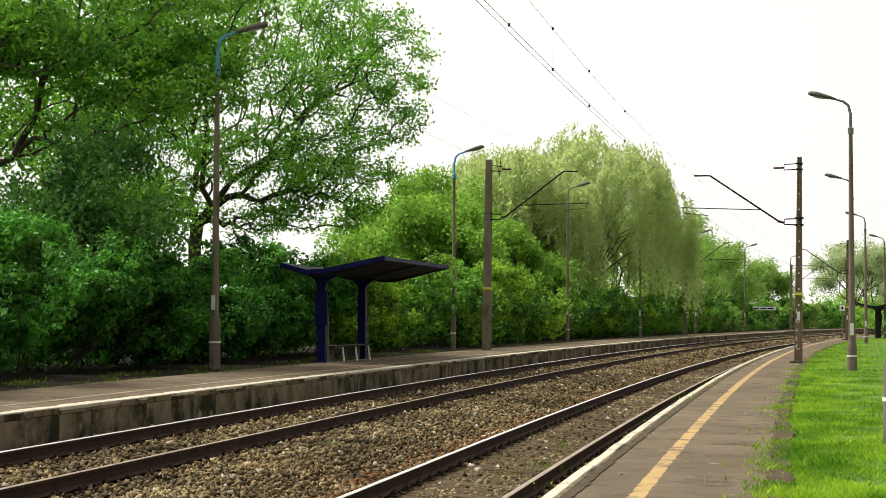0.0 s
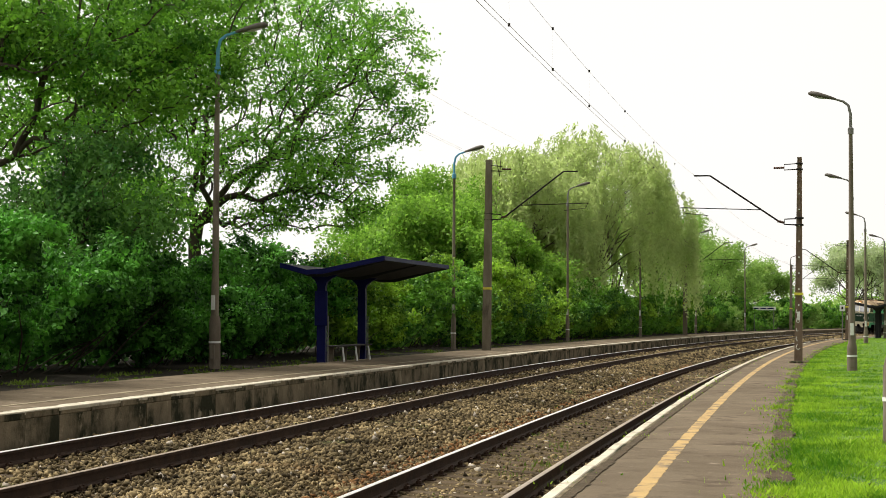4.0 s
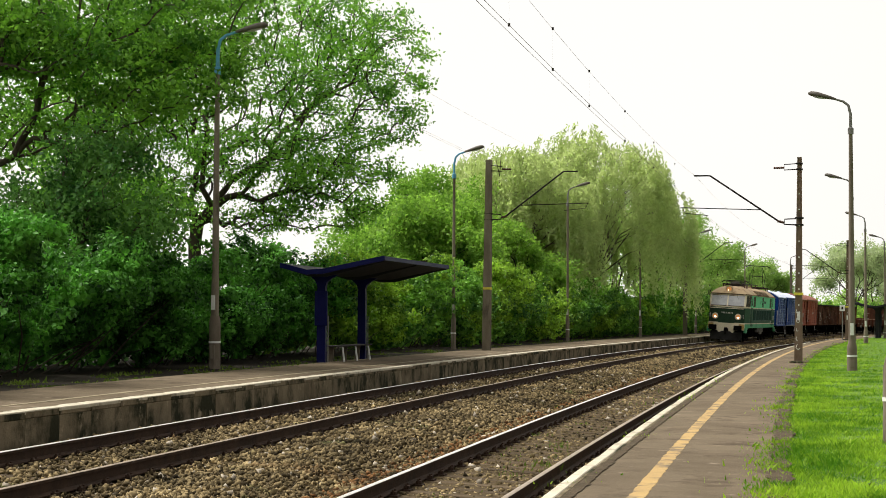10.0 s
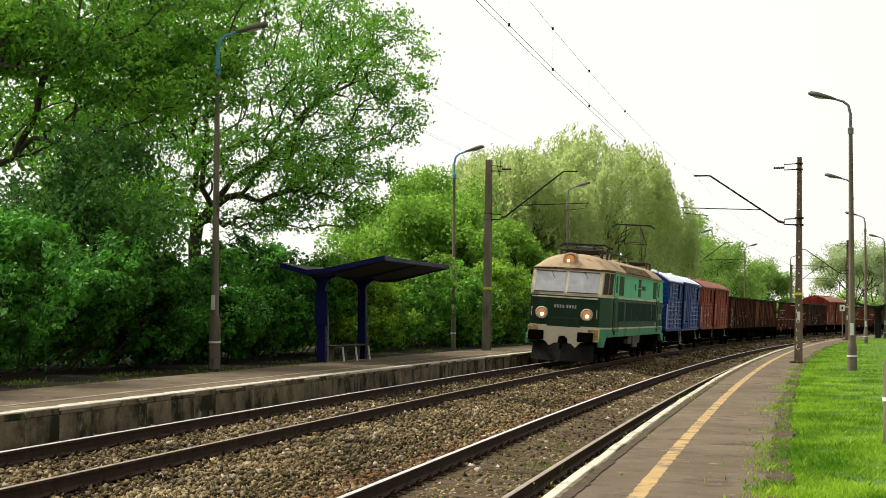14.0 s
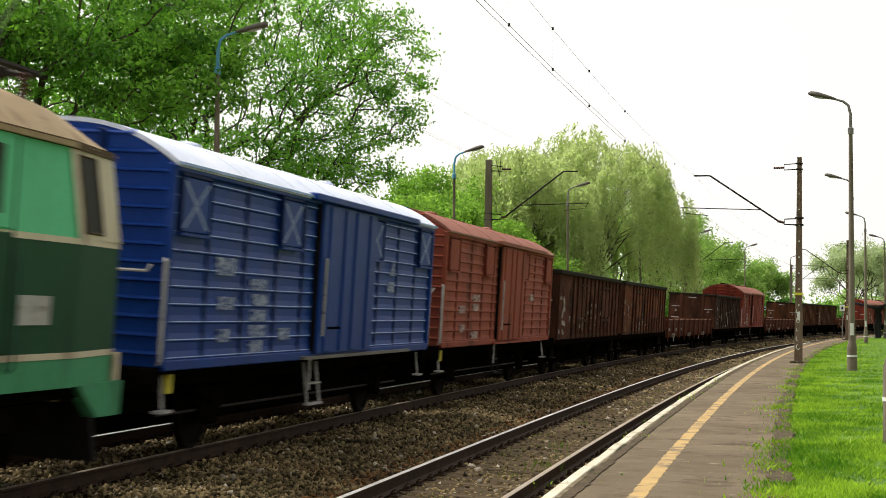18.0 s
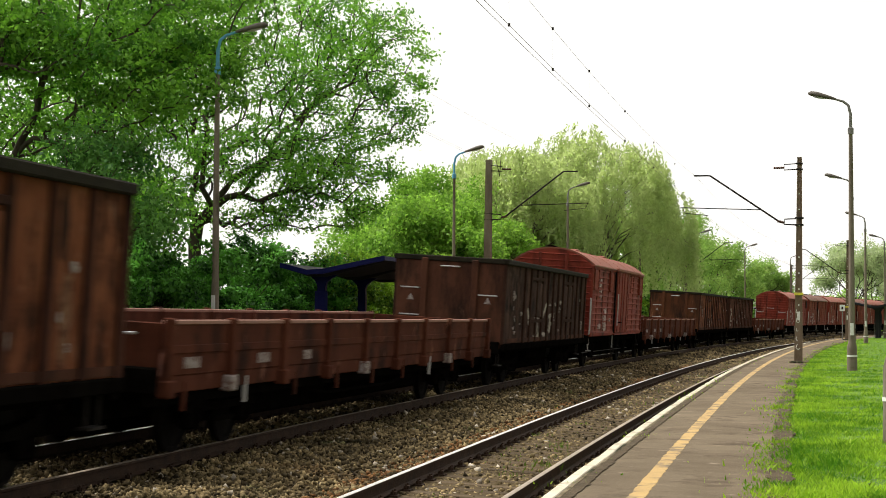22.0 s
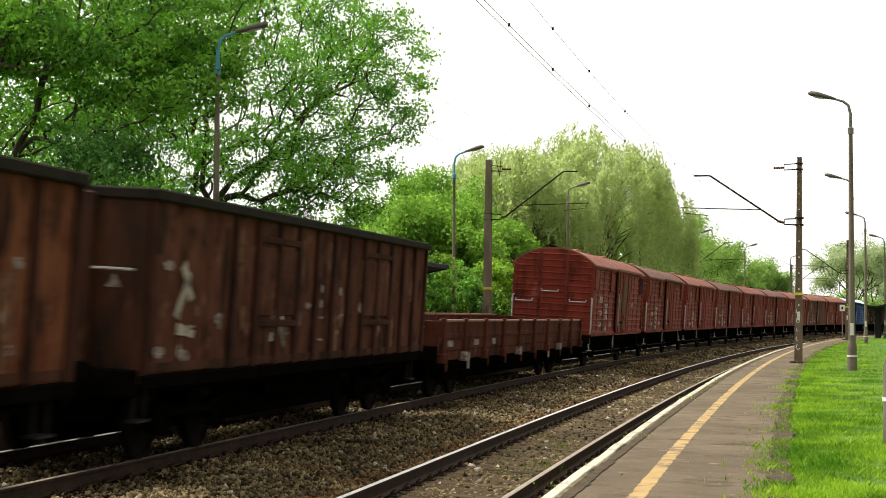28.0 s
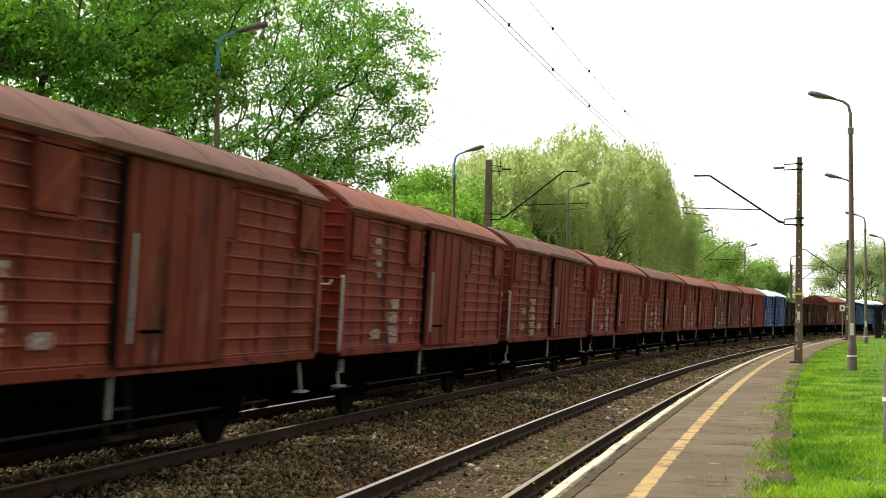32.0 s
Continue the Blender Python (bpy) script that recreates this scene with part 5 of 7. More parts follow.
P_sheet = surface("worn_side_sheet", (0.0782, 0.0276, 0.01656), (0.1381, 0.0552, 0.03507), 1.6, 0.9, bump=0.2, fine=25, stretch=(1, 1, 0.6), stain=(0.0276, 0.01288, 0.0092), stain_scale=2.6, stain_at=0.50, spec=0.05, second=((0.2393, 0.1243, 0.092), 4.0, 0.60), vary=0.14)
P_sheet2 = surface("rusty_side_sheet", (0.1375, 0.04439, 0.02116), (0.2222, 0.08464, 0.04232), 1.6, 0.9, bump=0.2, fine=25, stretch=(1, 1, 0.6), stain=(0.04232, 0.01794, 0.01161), stain_scale=2.4, stain_at=0.49, spec=0.05, second=((0.3174, 0.1587, 0.1005), 4.0, 0.60), vary=0.14)
P_sheet3 = surface("sooty_side_sheet", (0.050, 0.026, 0.019), (0.092, 0.052, 0.039), 1.6, 0.9, bump=0.2, fine=25, stretch=(1, 1, 0.6), stain=(0.015, 0.010, 0.008), stain_scale=2.6, stain_at=0.48, spec=0.05, second=((0.15, 0.095, 0.073), 4.0, 0.62), vary=0.14)
P_scrawl = surface("cream_spray_paint", (0.50, 0.45, 0.38), (0.36, 0.31, 0.26), 5, 0.9, bump=0.05, stain=(0.07, 0.045, 0.035), stain_scale=5, stain_at=0.50)
P_streak = surface("pale_rust_streak", (0.19, 0.095, 0.055), (0.26, 0.14, 0.085), 4, 0.9, bump=0.1, stain=(0.09, 0.035, 0.02), stain_scale=6, stain_at=0.46, spec=0.05, vary=0.25)
P_postdark = surface("dark_rusty_post", (0.030, 0.015, 0.011), (0.055, 0.028, 0.020), 3, 0.9, bump=0.2, spec=0.04)
P_pale = surface("pale_grey_fittings", (0.55, 0.54, 0.52), (0.42, 0.41, 0.39), 6, 0.6, bump=0.1, stain=(0.15, 0.1125, 0.09), stain_scale=8, stain_at=0.56)
# black that stands in for the shade inside gaps, holes and vents
P_void = surface("dark_opening", (0.006, 0.005, 0.005), (0.012, 0.01, 0.01), 4, 0.9, bump=0.0)
E_rim = surface("grimy_roof_rim", (0.075, 0.05, 0.0312), (0.1375, 0.0938, 0.0562), 3, 0.8, bump=0.2)
E_patch = surface("dirty_yellow_patch", (0.525, 0.375, 0.125), (0.45, 0.275, 0.1), 4, 0.7, bump=0.1, stain=(0.15, 0.1, 0.0625), stain_scale=6, stain_at=0.52)
E_box = surface("grey_battery_box", (0.125, 0.1187, 0.1), (0.1875, 0.175, 0.15), 3, 0.8, bump=0.2, stain=(0.05, 0.0438, 0.0375), stain_scale=4, stain_at=0.5)
E_dark = wagon_paint("loco_dark_green", (0.011, 0.065, 0.0281), (0.017, 0.0825, 0.0372), (0.012, 0.0425, 0.0225), 0.55, 0.55, ((0.04, 0.1, 0.0563), 2.0, 0.62), 0.4, 0.1)
E_light = wagon_paint("loco_light_green", (0.1191, 0.588, 0.3009), (0.154, 0.686, 0.364), (0.098, 0.378, 0.21), 0.6, 0.5, ((0.224, 0.588, 0.364), 2.0, 0.62), 0.4, 0.1)
E_lower = wagon_paint("loco_soiled_green", (0.07, 0.31, 0.15), (0.09, 0.36, 0.18), (0.045, 0.15, 0.08), 0.55, 0.6, ((0.12, 0.24, 0.14), 2.0, 0.6), 0.4, 0.08)
E_cream = wagon_paint("loco_cream", (0.6469, 0.575, 0.4169), (0.7331, 0.6612, 0.5031), (0.2875, 0.2084, 0.1294), 0.52, 0.5)
E_roof = wagon_paint("loco_tan_roof", (0.37, 0.265, 0.155), (0.44, 0.33, 0.205), (0.18, 0.105, 0.058), 0.52, 0.75)
E_nose = wagon_paint("grimy_nose_green", (0.020, 0.045, 0.026), (0.028, 0.056, 0.034), (0.020, 0.026, 0.018), 0.5, 0.6, ((0.045, 0.06, 0.042), 2.2, 0.6), 0.4, 0.08)
E_mid = wagon_paint("loco_grey_green", (0.025, 0.075, 0.0562), (0.0325, 0.0875, 0.065), (0.02, 0.05, 0.0375), 0.6, 0.6)
E_olive = surface("olive_window_blind", (0.035, 0.05, 0.02), (0.05, 0.068, 0.028), 2, 0.6, bump=0.05, spec=0.06)
E_panel = surface("loco_grille_panel", (0.0075, 0.0325, 0.025), (0.0125, 0.0425, 0.0325), 4, 0.8, bump=0.3, fine=12, stretch=(0.2, 0.2, 6), spec=0.05)
# grey base colour stands in for the sky mirrored in the panes
E_glass = surface("cab_glass", (0.36, 0.36, 0.38), (0.46, 0.46, 0.48), 1.6, 0.12, bump=0.0, spec=0.8, stain=(0.33, 0.33, 0.345), stain_scale=1.2, stain_at=0.5)
# dark and matt in place of dark surroundings mirrored in the glass
E_glassdark = surface("dusty_side_window", (0.025, 0.028, 0.022), (0.05, 0.052, 0.042), 1.2, 0.55, bump=0.0, spec=0.06)
E_lit = surface("headlight_lens", (0.30, 0.14, 0.06), (0.36, 0.18, 0.08), 3, 0.2, bump=0.0, glow=(1.0, 0.42, 0.13, 0.4))
E_bulb = surface("headlight_bulb", (0.9, 0.85, 0.7), (0.9, 0.85, 0.7), 3, 0.2, bump=0.0, glow=(1.0, 0.84, 0.62, 5.0))
E_plough = surface("dusty_plough_steel", (0.0126, 0.01188, 0.01116), (0.0216, 0.02016, 0.01872), 2, 0.8, bump=0.2, stain=(0.0054, 0.00468, 0.00432), stain_scale=2.5, stain_at=0.55)
E_bezel = surface("headlight_ring", (0.525, 0.475, 0.4), (0.65, 0.5875, 0.5), 5, 0.4, 0.3, bump=0.05)

wheel_me = Shape().turned([(0.10, -0.07), (0.10, -0.05), (0.40, -0.03), (0.42, -0.065), (0.46, -0.065), (0.462, 0.05), (0.40, 0.05), (0.39, 0.02), (0.12, 0.05), (0.10, 0.09)], 20, Matrix.Rotation(math.pi / 2, 4, "Y"))
wheel_me = wheel_me.mesh("wheel", 40)
wheel_me.materials.append(P_wheel)
shaft_me = Shape().tube([(-0.98, 0, 0), (0.98, 0, 0)], 0.075, 6).mesh("axle")
shaft_me.materials.append(P_wheel)
AXLES = []


def blotch(x, y, z, w, h, rng, deep=0.006):
    """A worn patch with an uneven outline on a side wall."""
    k = 9
    return Shape().prism([(y + w / 2 * math.cos(6.283 * i / k) * rng.uniform(0.6, 1.25), z + h / 2 * math.sin(6.283 * i / k) * rng.uniform(0.6, 1.25)) for i in range(k)], x - deep, x + deep, "x")


def axle(t, y, box, r=0.46):
    """An axle with two wheels, turning between two boxes."""
    w = part("axle", shaft_me, None, t)
    w.delta_location = (0, y, r)
    AXLES.append(w)
    for x in (-0.75, 0.75):
        part("wheel", wheel_me, None, w, at=Matrix.Translation((x, 0, 0)) @ Matrix.Rotation(math.pi if x < 0 else 0, 4, "Z"))
    for x in (-1.0, 1.0):
        part("axle_guard", box, None, t, at=Matrix.Translation((x, y, r)) @ Matrix.Rotation(math.pi if x < 0 else 0, 4, "Z"))
    return w


sp = Shape().box(0, 0, 0, 0.16, 0.30, 0.26, ch=0.03)
for k in range(5):
    sp.box(0, 0, 0.19 + 0.035 * k, 0.1, 1.3 - 0.22 * (4 - k) if k else 0.35, 0.04)
for q in (-1, 1):
    sp.prism([(q * 0.1, -0.12), (q * 0.30, -0.12), (q * 0.48, 0.52), (q * 0.1, 0.52)], -0.015, 0.015, "x")
    sp.tube([(0, q * 0.6, 0.33), (0, q * 0.72, 0.55)], 0.02, 6)
SPRING = sp.mesh("axle_guard")
SPRING.materials.append(P_under)
sp = Shape().box(0, 0, 0, 0.18, 0.34, 0.3, ch=0.03).turned([(0.07, 0.05), (0.07, 0.14)], 10, Matrix.Rotation(math.pi / 2, 4, "Y"))
BOXES = sp.mesh("axle_guard")
BOXES.materials.append(P_under)
bf = Shape().tube([(0, 0, 0), (0, -0.3, 0)], 0.085, 10).tube([(0, -0.3, 0), (0, -0.5, 0)], 0.06, 10).turned([(0.21, 0.50), (0.21, 0.54), (0.15, 0.56)], 16, Matrix.Rotation(math.pi / 2, 4, "X"))
BUFFER = bf.mesh("buffer", 40)
BUFFER.materials.append(P_under)


def buffers(t, y0, y1, z=1.0):
    for x in (-0.88, 0.88):
        part("buffer", BUFFER, None, t, at=Matrix.Translation((x, y0, z)))
        part("buffer", BUFFER, None, t, at=Matrix.Translation((x, y1, z)) @ Matrix.Rotation(math.pi, 4, "Z"))
    for y, d in ((y0, -1), (y1, 1)):
        part("coupling", Shape().box(0, y + d * 0.1, z - 0.02, 0.1, 0.25, 0.16).tube([(0, y + d * 0.2, z), (0, y + d * 0.42, z - 0.28), (0.03, y + d * 0.5, z - 0.3)], 0.03, 6), P_under, t)


def hose(t, y, d):
    part("brake_hose", Shape().tube([(0.3, y, 0.95), (0.3, y + d * 0.18, 0.85), (0.28, y + d * 0.28, 0.6)], 0.03, 6), P_under, t)


def ribbed(x, side, z0, z1, y0, y1, pitch, deep):
    """A sheet with pressed horizontal ribs, drawn as a cross-section."""
    pr = [(x - side * 0.05, z0), (x, z0)]
    z = z0 + pitch * 0.5
    while z < z1 - pitch * 0.3:
        pr += [(x, z - 0.032), (x + side * deep, z - 0.016), (x + side * deep, z), (x, z + 0.075)]
        z += pitch
    pr += [(x, z1), (x - side * 0.05, z1)]
    return Shape().prism(pr, y0, y1)


def boxcar(label, paint, roof, seed, marks=True, vent=False, half=6.4, rise=0.52):
    """Two-axle covered wagon with ribbed sides, sliding door, arched roof."""
    rng = random.Random(seed)
    t = thing("covered_wagon", Matrix.Identity(4), label, "railway wagon", "wagons of the train")
    hw, z0, z1 = 1.31, 1.13, 3.42
    seam = P_seamblue if roof is P_roofblue else P_seam
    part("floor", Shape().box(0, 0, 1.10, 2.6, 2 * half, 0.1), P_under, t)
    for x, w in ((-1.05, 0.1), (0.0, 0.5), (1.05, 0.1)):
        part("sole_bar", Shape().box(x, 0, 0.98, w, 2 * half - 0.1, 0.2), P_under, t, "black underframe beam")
    for side in (-1, 1):
        part("side_wall", ribbed(side * (hw - 0.01), side, z0, z1, -half + 0.03, half - 0.03, 0.205, 0.020), paint, t, "ribbed steel side")
        # pale strips paint the ribs' highlights, on the viewed side only
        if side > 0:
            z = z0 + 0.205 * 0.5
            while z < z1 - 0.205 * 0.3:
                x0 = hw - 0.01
                part("rib_edge", Shape().prism([(x0 + 0.019, z - 0.006), (x0 + 0.023, z - 0.004), (x0 + 0.021, z + 0.007), (x0 + 0.015, z + 0.007)], -half + 0.06, half - 0.06), P_glintblue if roof is P_roofblue else P_glintred, t)
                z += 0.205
        for y in (-half + 0.05, -half + 1.2, -half + 2.5, -half + 3.75, -1.5, 1.5, half - 3.75, half - 2.5, half - 1.2, half - 0.05):
            part("side_post", Shape().box(side * (hw - 0.012), y, (z0 + z1) / 2, 0.05, 0.085, z1 - z0, ch=0.01), seam, t, "darker upright seam")
        part("top_rail", Shape().box(side * (hw + 0.02), 0, z1 - 0.03, 0.09, 2 * half, 0.10, ch=0.012), paint, t)
        part("bottom_rail", Shape().box(side * (hw + 0.012), 0, z0 + 0.02, 0.07, 2 * half, 0.12, ch=0.012), paint, t)
        for y in (-half + 0.62, -2.2, 2.25, half - 0.62):
            h = part("vent_hatch", Shape().box(side * (hw + 0.03), y, 2.98, 0.05, 0.86, 0.62, ch=0.01), P_void if vent and y > 3 else paint, t, "open dark vent" if vent and y > 3 else "")
            if not (vent and y > 3):
                part("hatch_brace", Shape().prism([(0.40, -0.27), (0.33, -0.27), (-0.40, 0.27), (-0.33, 0.27)], 0, 0.016, "x", Matrix.Translation((side * (hw + 0.05) - 0.008, y, 2.98))), P_hatchblue if roof is P_roofblue else paint, h)
                part("hatch_brace", Shape().prism([(-0.40, -0.27), (-0.33, -0.27), (0.40, 0.27), (0.33, 0.27)], 0, 0.02, "x", Matrix.Translation((side * (hw + 0.05) - 0.01, y, 2.98))), P_hatchblue if roof is P_roofblue else P_redpale, h)
            # darker strip paints the shadow above the hatch
            part("hatch_slot", Shape().box(side * (hw + 0.03), y, 3.325, 0.05, 0.92, 0.04), seam, h)
            for e in (-0.45, 0.45):
                part("hatch_guide", Shape().box(side * (hw + 0.035), y + e, 2.98, 0.07, 0.03, 0.66), seam, h)
            part("hatch_sill", Shape().box(side * (hw + 0.05), y, 2.64, 0.08, 0.92, 0.035), paint, h)
        dy = 0.35 + (rng.uniform(0, 0.5) if rng.random() < 0.4 else 0)
        d = part("sliding_door", Shape().box(side * (hw + 0.075), dy, 2.27, 0.06, 2.95, 2.2, ch=0.012), paint, t, "smooth sliding door")
        part("door_gap", Shape().box(side * (hw + 0.04), dy - 1.50, 2.27, 0.05, 0.10, 2.2), P_void, t)
        for k in range(4):
            part("door_fold", Shape().box(side * (hw + 0.115), dy - 1.05 + 0.7 * k, 2.27, 0.03, 0.09 if k % 2 else 0.3, 2.14, ch=0.01), paint, d)
        part("door_lever", Shape().box(side * (hw + 0.13), dy - 1.32, 2.0, 0.03, 0.045, 1.15, ch=0.008), P_pale, d, "pale locking lever")
        part("door_handle", Shape().tube([(side * (hw + 0.1), dy - 1.1, 1.55), (side * (hw + 0.18), dy - 1.1, 1.55), (side * (hw + 0.18), dy - 0.6, 1.55), (side * (hw + 0.1), dy - 0.6, 1.55)], 0.018, 6), P_under, d)
        if vent:
            for e, zz, w, h in ((-0.95, 2.55, 0.5, 1.3), (0.0, 2.3, 0.5, 1.5), (0.42, 2.72, 0.5, 0.9), (0.95, 1.85, 0.4, 0.8), (-0.9, 1.5, 0.5, 0.5), (0.1, 1.45, 0.7, 0.4), (-0.3, 2.0, 0.3, 0.5)):
                part("peeled_patch", blotch(side * (hw + 0.130), dy + e, zz, w, h, rng, 0.003), P_peel, d, "grey-brown patch of peeled paint")
        part("door_rail", Shape().box(side * (hw + 0.10), 1.6, 3.43, 0.16, 6.2, 0.10, ch=0.015), roof if roof is not P_roofblue else paint, t)
        part("door_track", Shape().box(side * (hw + 0.08), 1.6, 1.12, 0.10, 6.2, 0.045), M_grey if roof is P_roofblue else paint, t)
        part("brake_rod", Shape().tube([(side * 0.95, -half + 0.8, 0.52), (side * 0.95, half - 0.8, 0.5)], 0.018, 6), M_dark, t)
        st = Shape()
        for y in (dy - 1.35, dy - 0.75):
            st.tube([(side * 1.18, y, 1.05), (side * 1.28, y, 0.42)], 0.022, 6)
        st.box(side * 1.28, dy - 1.05, 0.42, 0.09, 0.66, 0.03).box(side * 1.24, dy - 1.05, 0.72, 0.07, 0.62, 0.025)
        part("door_step", st, P_pale if roof is P_roofblue else M_dark, t)
        part("door_post", Shape().box(side * 1.30, dy - 1.42, 0.86, 0.04, 0.05, 0.46, ch=0.01), P_pale, t, "pale upright under the door")
        for y in (-half + 0.25, half - 0.25):
            part("corner_step", Shape().box(side * 1.26, y, 0.62, 0.12, 0.34, 0.03).tube([(side * 1.2, y, 1.05), (side * 1.26, y, 0.62)], 0.02, 6), P_pale if rng.random() < 0.55 else M_dark, t)
            e = math.copysign(half + 0.09, y)
            part("grab_rail", Shape().tube([(side * (hw - 0.02), e * 0.99, 1.15), (side * (hw + 0.02), e, 1.2), (side * (hw + 0.02), e, 2.32), (side * (hw - 0.02), e * 0.99, 2.36)], 0.026, 6), P_pale, t, "pale grab rail")
        part("tail_bracket", Shape().box(side * 1.2, -half + 0.5, 0.92, 0.05, 0.16, 0.22), M_band if seed in (1, 2) else P_mark, t)
        if marks:
            ink = P_markblue if roof is P_roofblue else P_markred
            plan = ((1.85, 2.95, 0.40, 0.10), (1.85, 2.78, 0.46, 0.10), (1.85, 2.58, 0.36, 0.10), (1.85, 2.40, 0.40, 0.10), (3.1, 1.92, 0.62, 0.17), (3.1, 1.68, 0.66, 0.18), (3.1, 1.44, 0.60, 0.18), (3.1, 1.28, 0.66, 0.10), (1.95, 1.40, 0.60, 0.17), (4.3, 1.45, 0.60, 0.18), (4.3, 1.62, 0.3, 0.12)) if seed % 2 and roof is not P_roofblue else (
                (1.8, 2.30, 0.70, 0.22), (1.8, 1.85, 0.55, 0.16), (3.05, 2.10, 0.70, 0.15), (3.05, 1.90, 0.66, 0.15), (3.05, 1.70, 0.70, 0.15), (3.05, 1.50, 0.60, 0.15), (3.05, 1.30, 0.66, 0.15), (1.8, 1.45, 0.5, 0.16), (4.2, 1.45, 0.5, 0.16), (2 * half - 2.9, 2.2, 0.5, 0.18))
            part("mark_triangle", Shape().prism([(half - 3.05, 2.42), (half - 2.65, 2.42), (half - 2.85, 2.70)], side * (hw + 0.022), side * (hw + 0.03), "x"), ink, t, "small worn white triangle") if roof is P_roofblue else None
            for yy, zz, w, h in ((q[0] - half, *q[1:]) for q in plan):
                if rng.random() < 0.88:
                    part("mark_bar", Shape().box(side * (hw + 0.008), yy + rng.uniform(-0.08, 0.08), zz + 0.02, 0.034, w * rng.uniform(0.7, 1), h), ink, t, "worn white lettering bar")
    arch = [(x, 3.44 + rise * (1 - abs(x / 1.4) ** 2.3)) for x in np.linspace(-1.40, 1.40, 19)]
    part("roof", Shape().prism(arch + [(x * 0.985, z - 0.05) for x, z in reversed(arch)], -half - 0.04, half + 0.04), roof, t, "arched sheet roof", smooth=30)
    if rise > 0.5:
        part("roof_edge", Shape().box(-0.22, 0, 3.44 + rise + 0.03, 0.12, 2 * half - 0.6, 0.08), P_under, t, "dark strip along the ridge")
    for side in (-1, 1):
        part("eave", Shape().box(side * 1.405, 0, 3.425, 0.03, 2 * half + 0.08, 0.035), P_glintblue if roof is P_roofblue else P_lip, t, "pale roof edge")
    for k in range(5):
        part("roof_seam", Shape().prism([(x, z + 0.006) for x, z in arch] + [(x, z - 0.005) for x, z in reversed(arch)], -half + 2.1 * (k + 1) - 0.012, -half + 2.1 * (k + 1) + 0.012), roof, t)
    for k in (-1, 1):
        part("roof_vent", Shape().turned([(0.13, 0.34), (0.13, 0.44), (0.2, 0.45), (0.18, 0.48), (0.05, 0.51)], 12, Matrix.Translation((0.1, k * 3.1, 3.01 + rise))), roof, t)
    for d in (-1, 1):
        e = Shape().prism([(-hw, z0), (hw, z0), (hw, z1)] + [(x * 0.93, z - 0.02) for x, z in reversed(arch)] + [(-hw, z1)], d * half - 0.03, d * half + 0.03)
        w = part("end_wall", e, paint, t, "ribbed end wall")
        z = z0 + 0.15
        rb = Shape()
        while z < 3.85:
            wd = 2 * hw if z < 3.4 else 2 * hw * math.sqrt(max(0.05, 1 - (z - 3.38) / 0.62))
            rb.prism([(d * half, z - 0.03), (d * (half + 0.07), z - 0.012), (d * (half + 0.07), z), (d * half, z + 0.05)], -wd / 2 + 0.02, wd / 2 - 0.02, "x")
            z += 0.205
        part("end_ribs", rb, paint, w)
        for x in (-0.45, 0.45):
            part("end_seam", Shape().box(x, d * (half + 0.045), (z0 + 3.78) / 2, 0.10, 0.07, 3.78 - z0, ch=0.01), seam, w, "darker upright seam")
        for x in (-hw, hw):
            part("corner_post", Shape().box(x, d * (half + 0.01), (z0 + z1) / 2, 0.10, 0.10, z1 - z0, ch=0.015), paint, t)
        for x, zz in ((-0.95, 2.15), (-0.1, 2.5), (0.85, 2.2)):
            part("end_handle", Shape().tube([(x - 0.28, d * (half + 0.05), zz + 0.07), (x - 0.27, d * (half + 0.13), zz), (x + 0.27, d * (half + 0.13), zz), (x + 0.28, d * (half + 0.05), zz + 0.07)], 0.02, 6), P_pale, t, "pale end handle")
        part("head_stock", Shape().box(0, d * (half + 0.02), 0.98, 2.6, 0.16, 0.28, ch=0.02), P_under, t)
        hose(t, d * half, d)
    # filler boxes, added to block light and sight under the floor
    part("brake_gear", Shape().box(0, 0.3, 0.62, 1.5, 6.6, 0.58, ch=0.05).box(0, 0, 0.70, 1.2, 2 * half - 0.6, 0.36).box(-0.2, 0, 0.48, 0.5, 2 * half - 1.6, 0.56), P_under, t, "black filler block that keeps light out below")
    part("air_tank", Shape().tube([(0.62, -1.2, 0.74), (0.62, 0.6, 0.74)], 0.17, 10), P_under, t)
    for y in (-4.0, 4.0):
        axle(t, y, SPRING)
    buffers(t, -half, half)
    return t


def bogie(t, y):
    f = Shape()
    for sx in (-1.02, 1.02):
        f.prism([(y - 1.25, 0.52), (y + 1.25, 0.52), (y + 1.05, 0.72), (y + 0.4, 0.62), (y - 0.4, 0.62), (y - 1.05, 0.72)], sx - 0.07, sx + 0.07, "x")
        for k in (-0.18, 0.0, 0.18):
            f.turned([(0.07, 0.42), (0.07, 0.66)], 8, Matrix.Translation((sx, y + k, 0)))
        f.box(sx, y, 0.40, 0.2, 0.7, 0.06)
    f.box(0, y, 0.68, 2.1, 0.36, 0.2).box(0, y, 0.55, 1.2, 2.3, 0.3)
    part("bogie_frame", f, P_under, t, "black cast bogie frame")
    for k in (-0.9, 0.9):
        axle(t, y + k, BOXES)


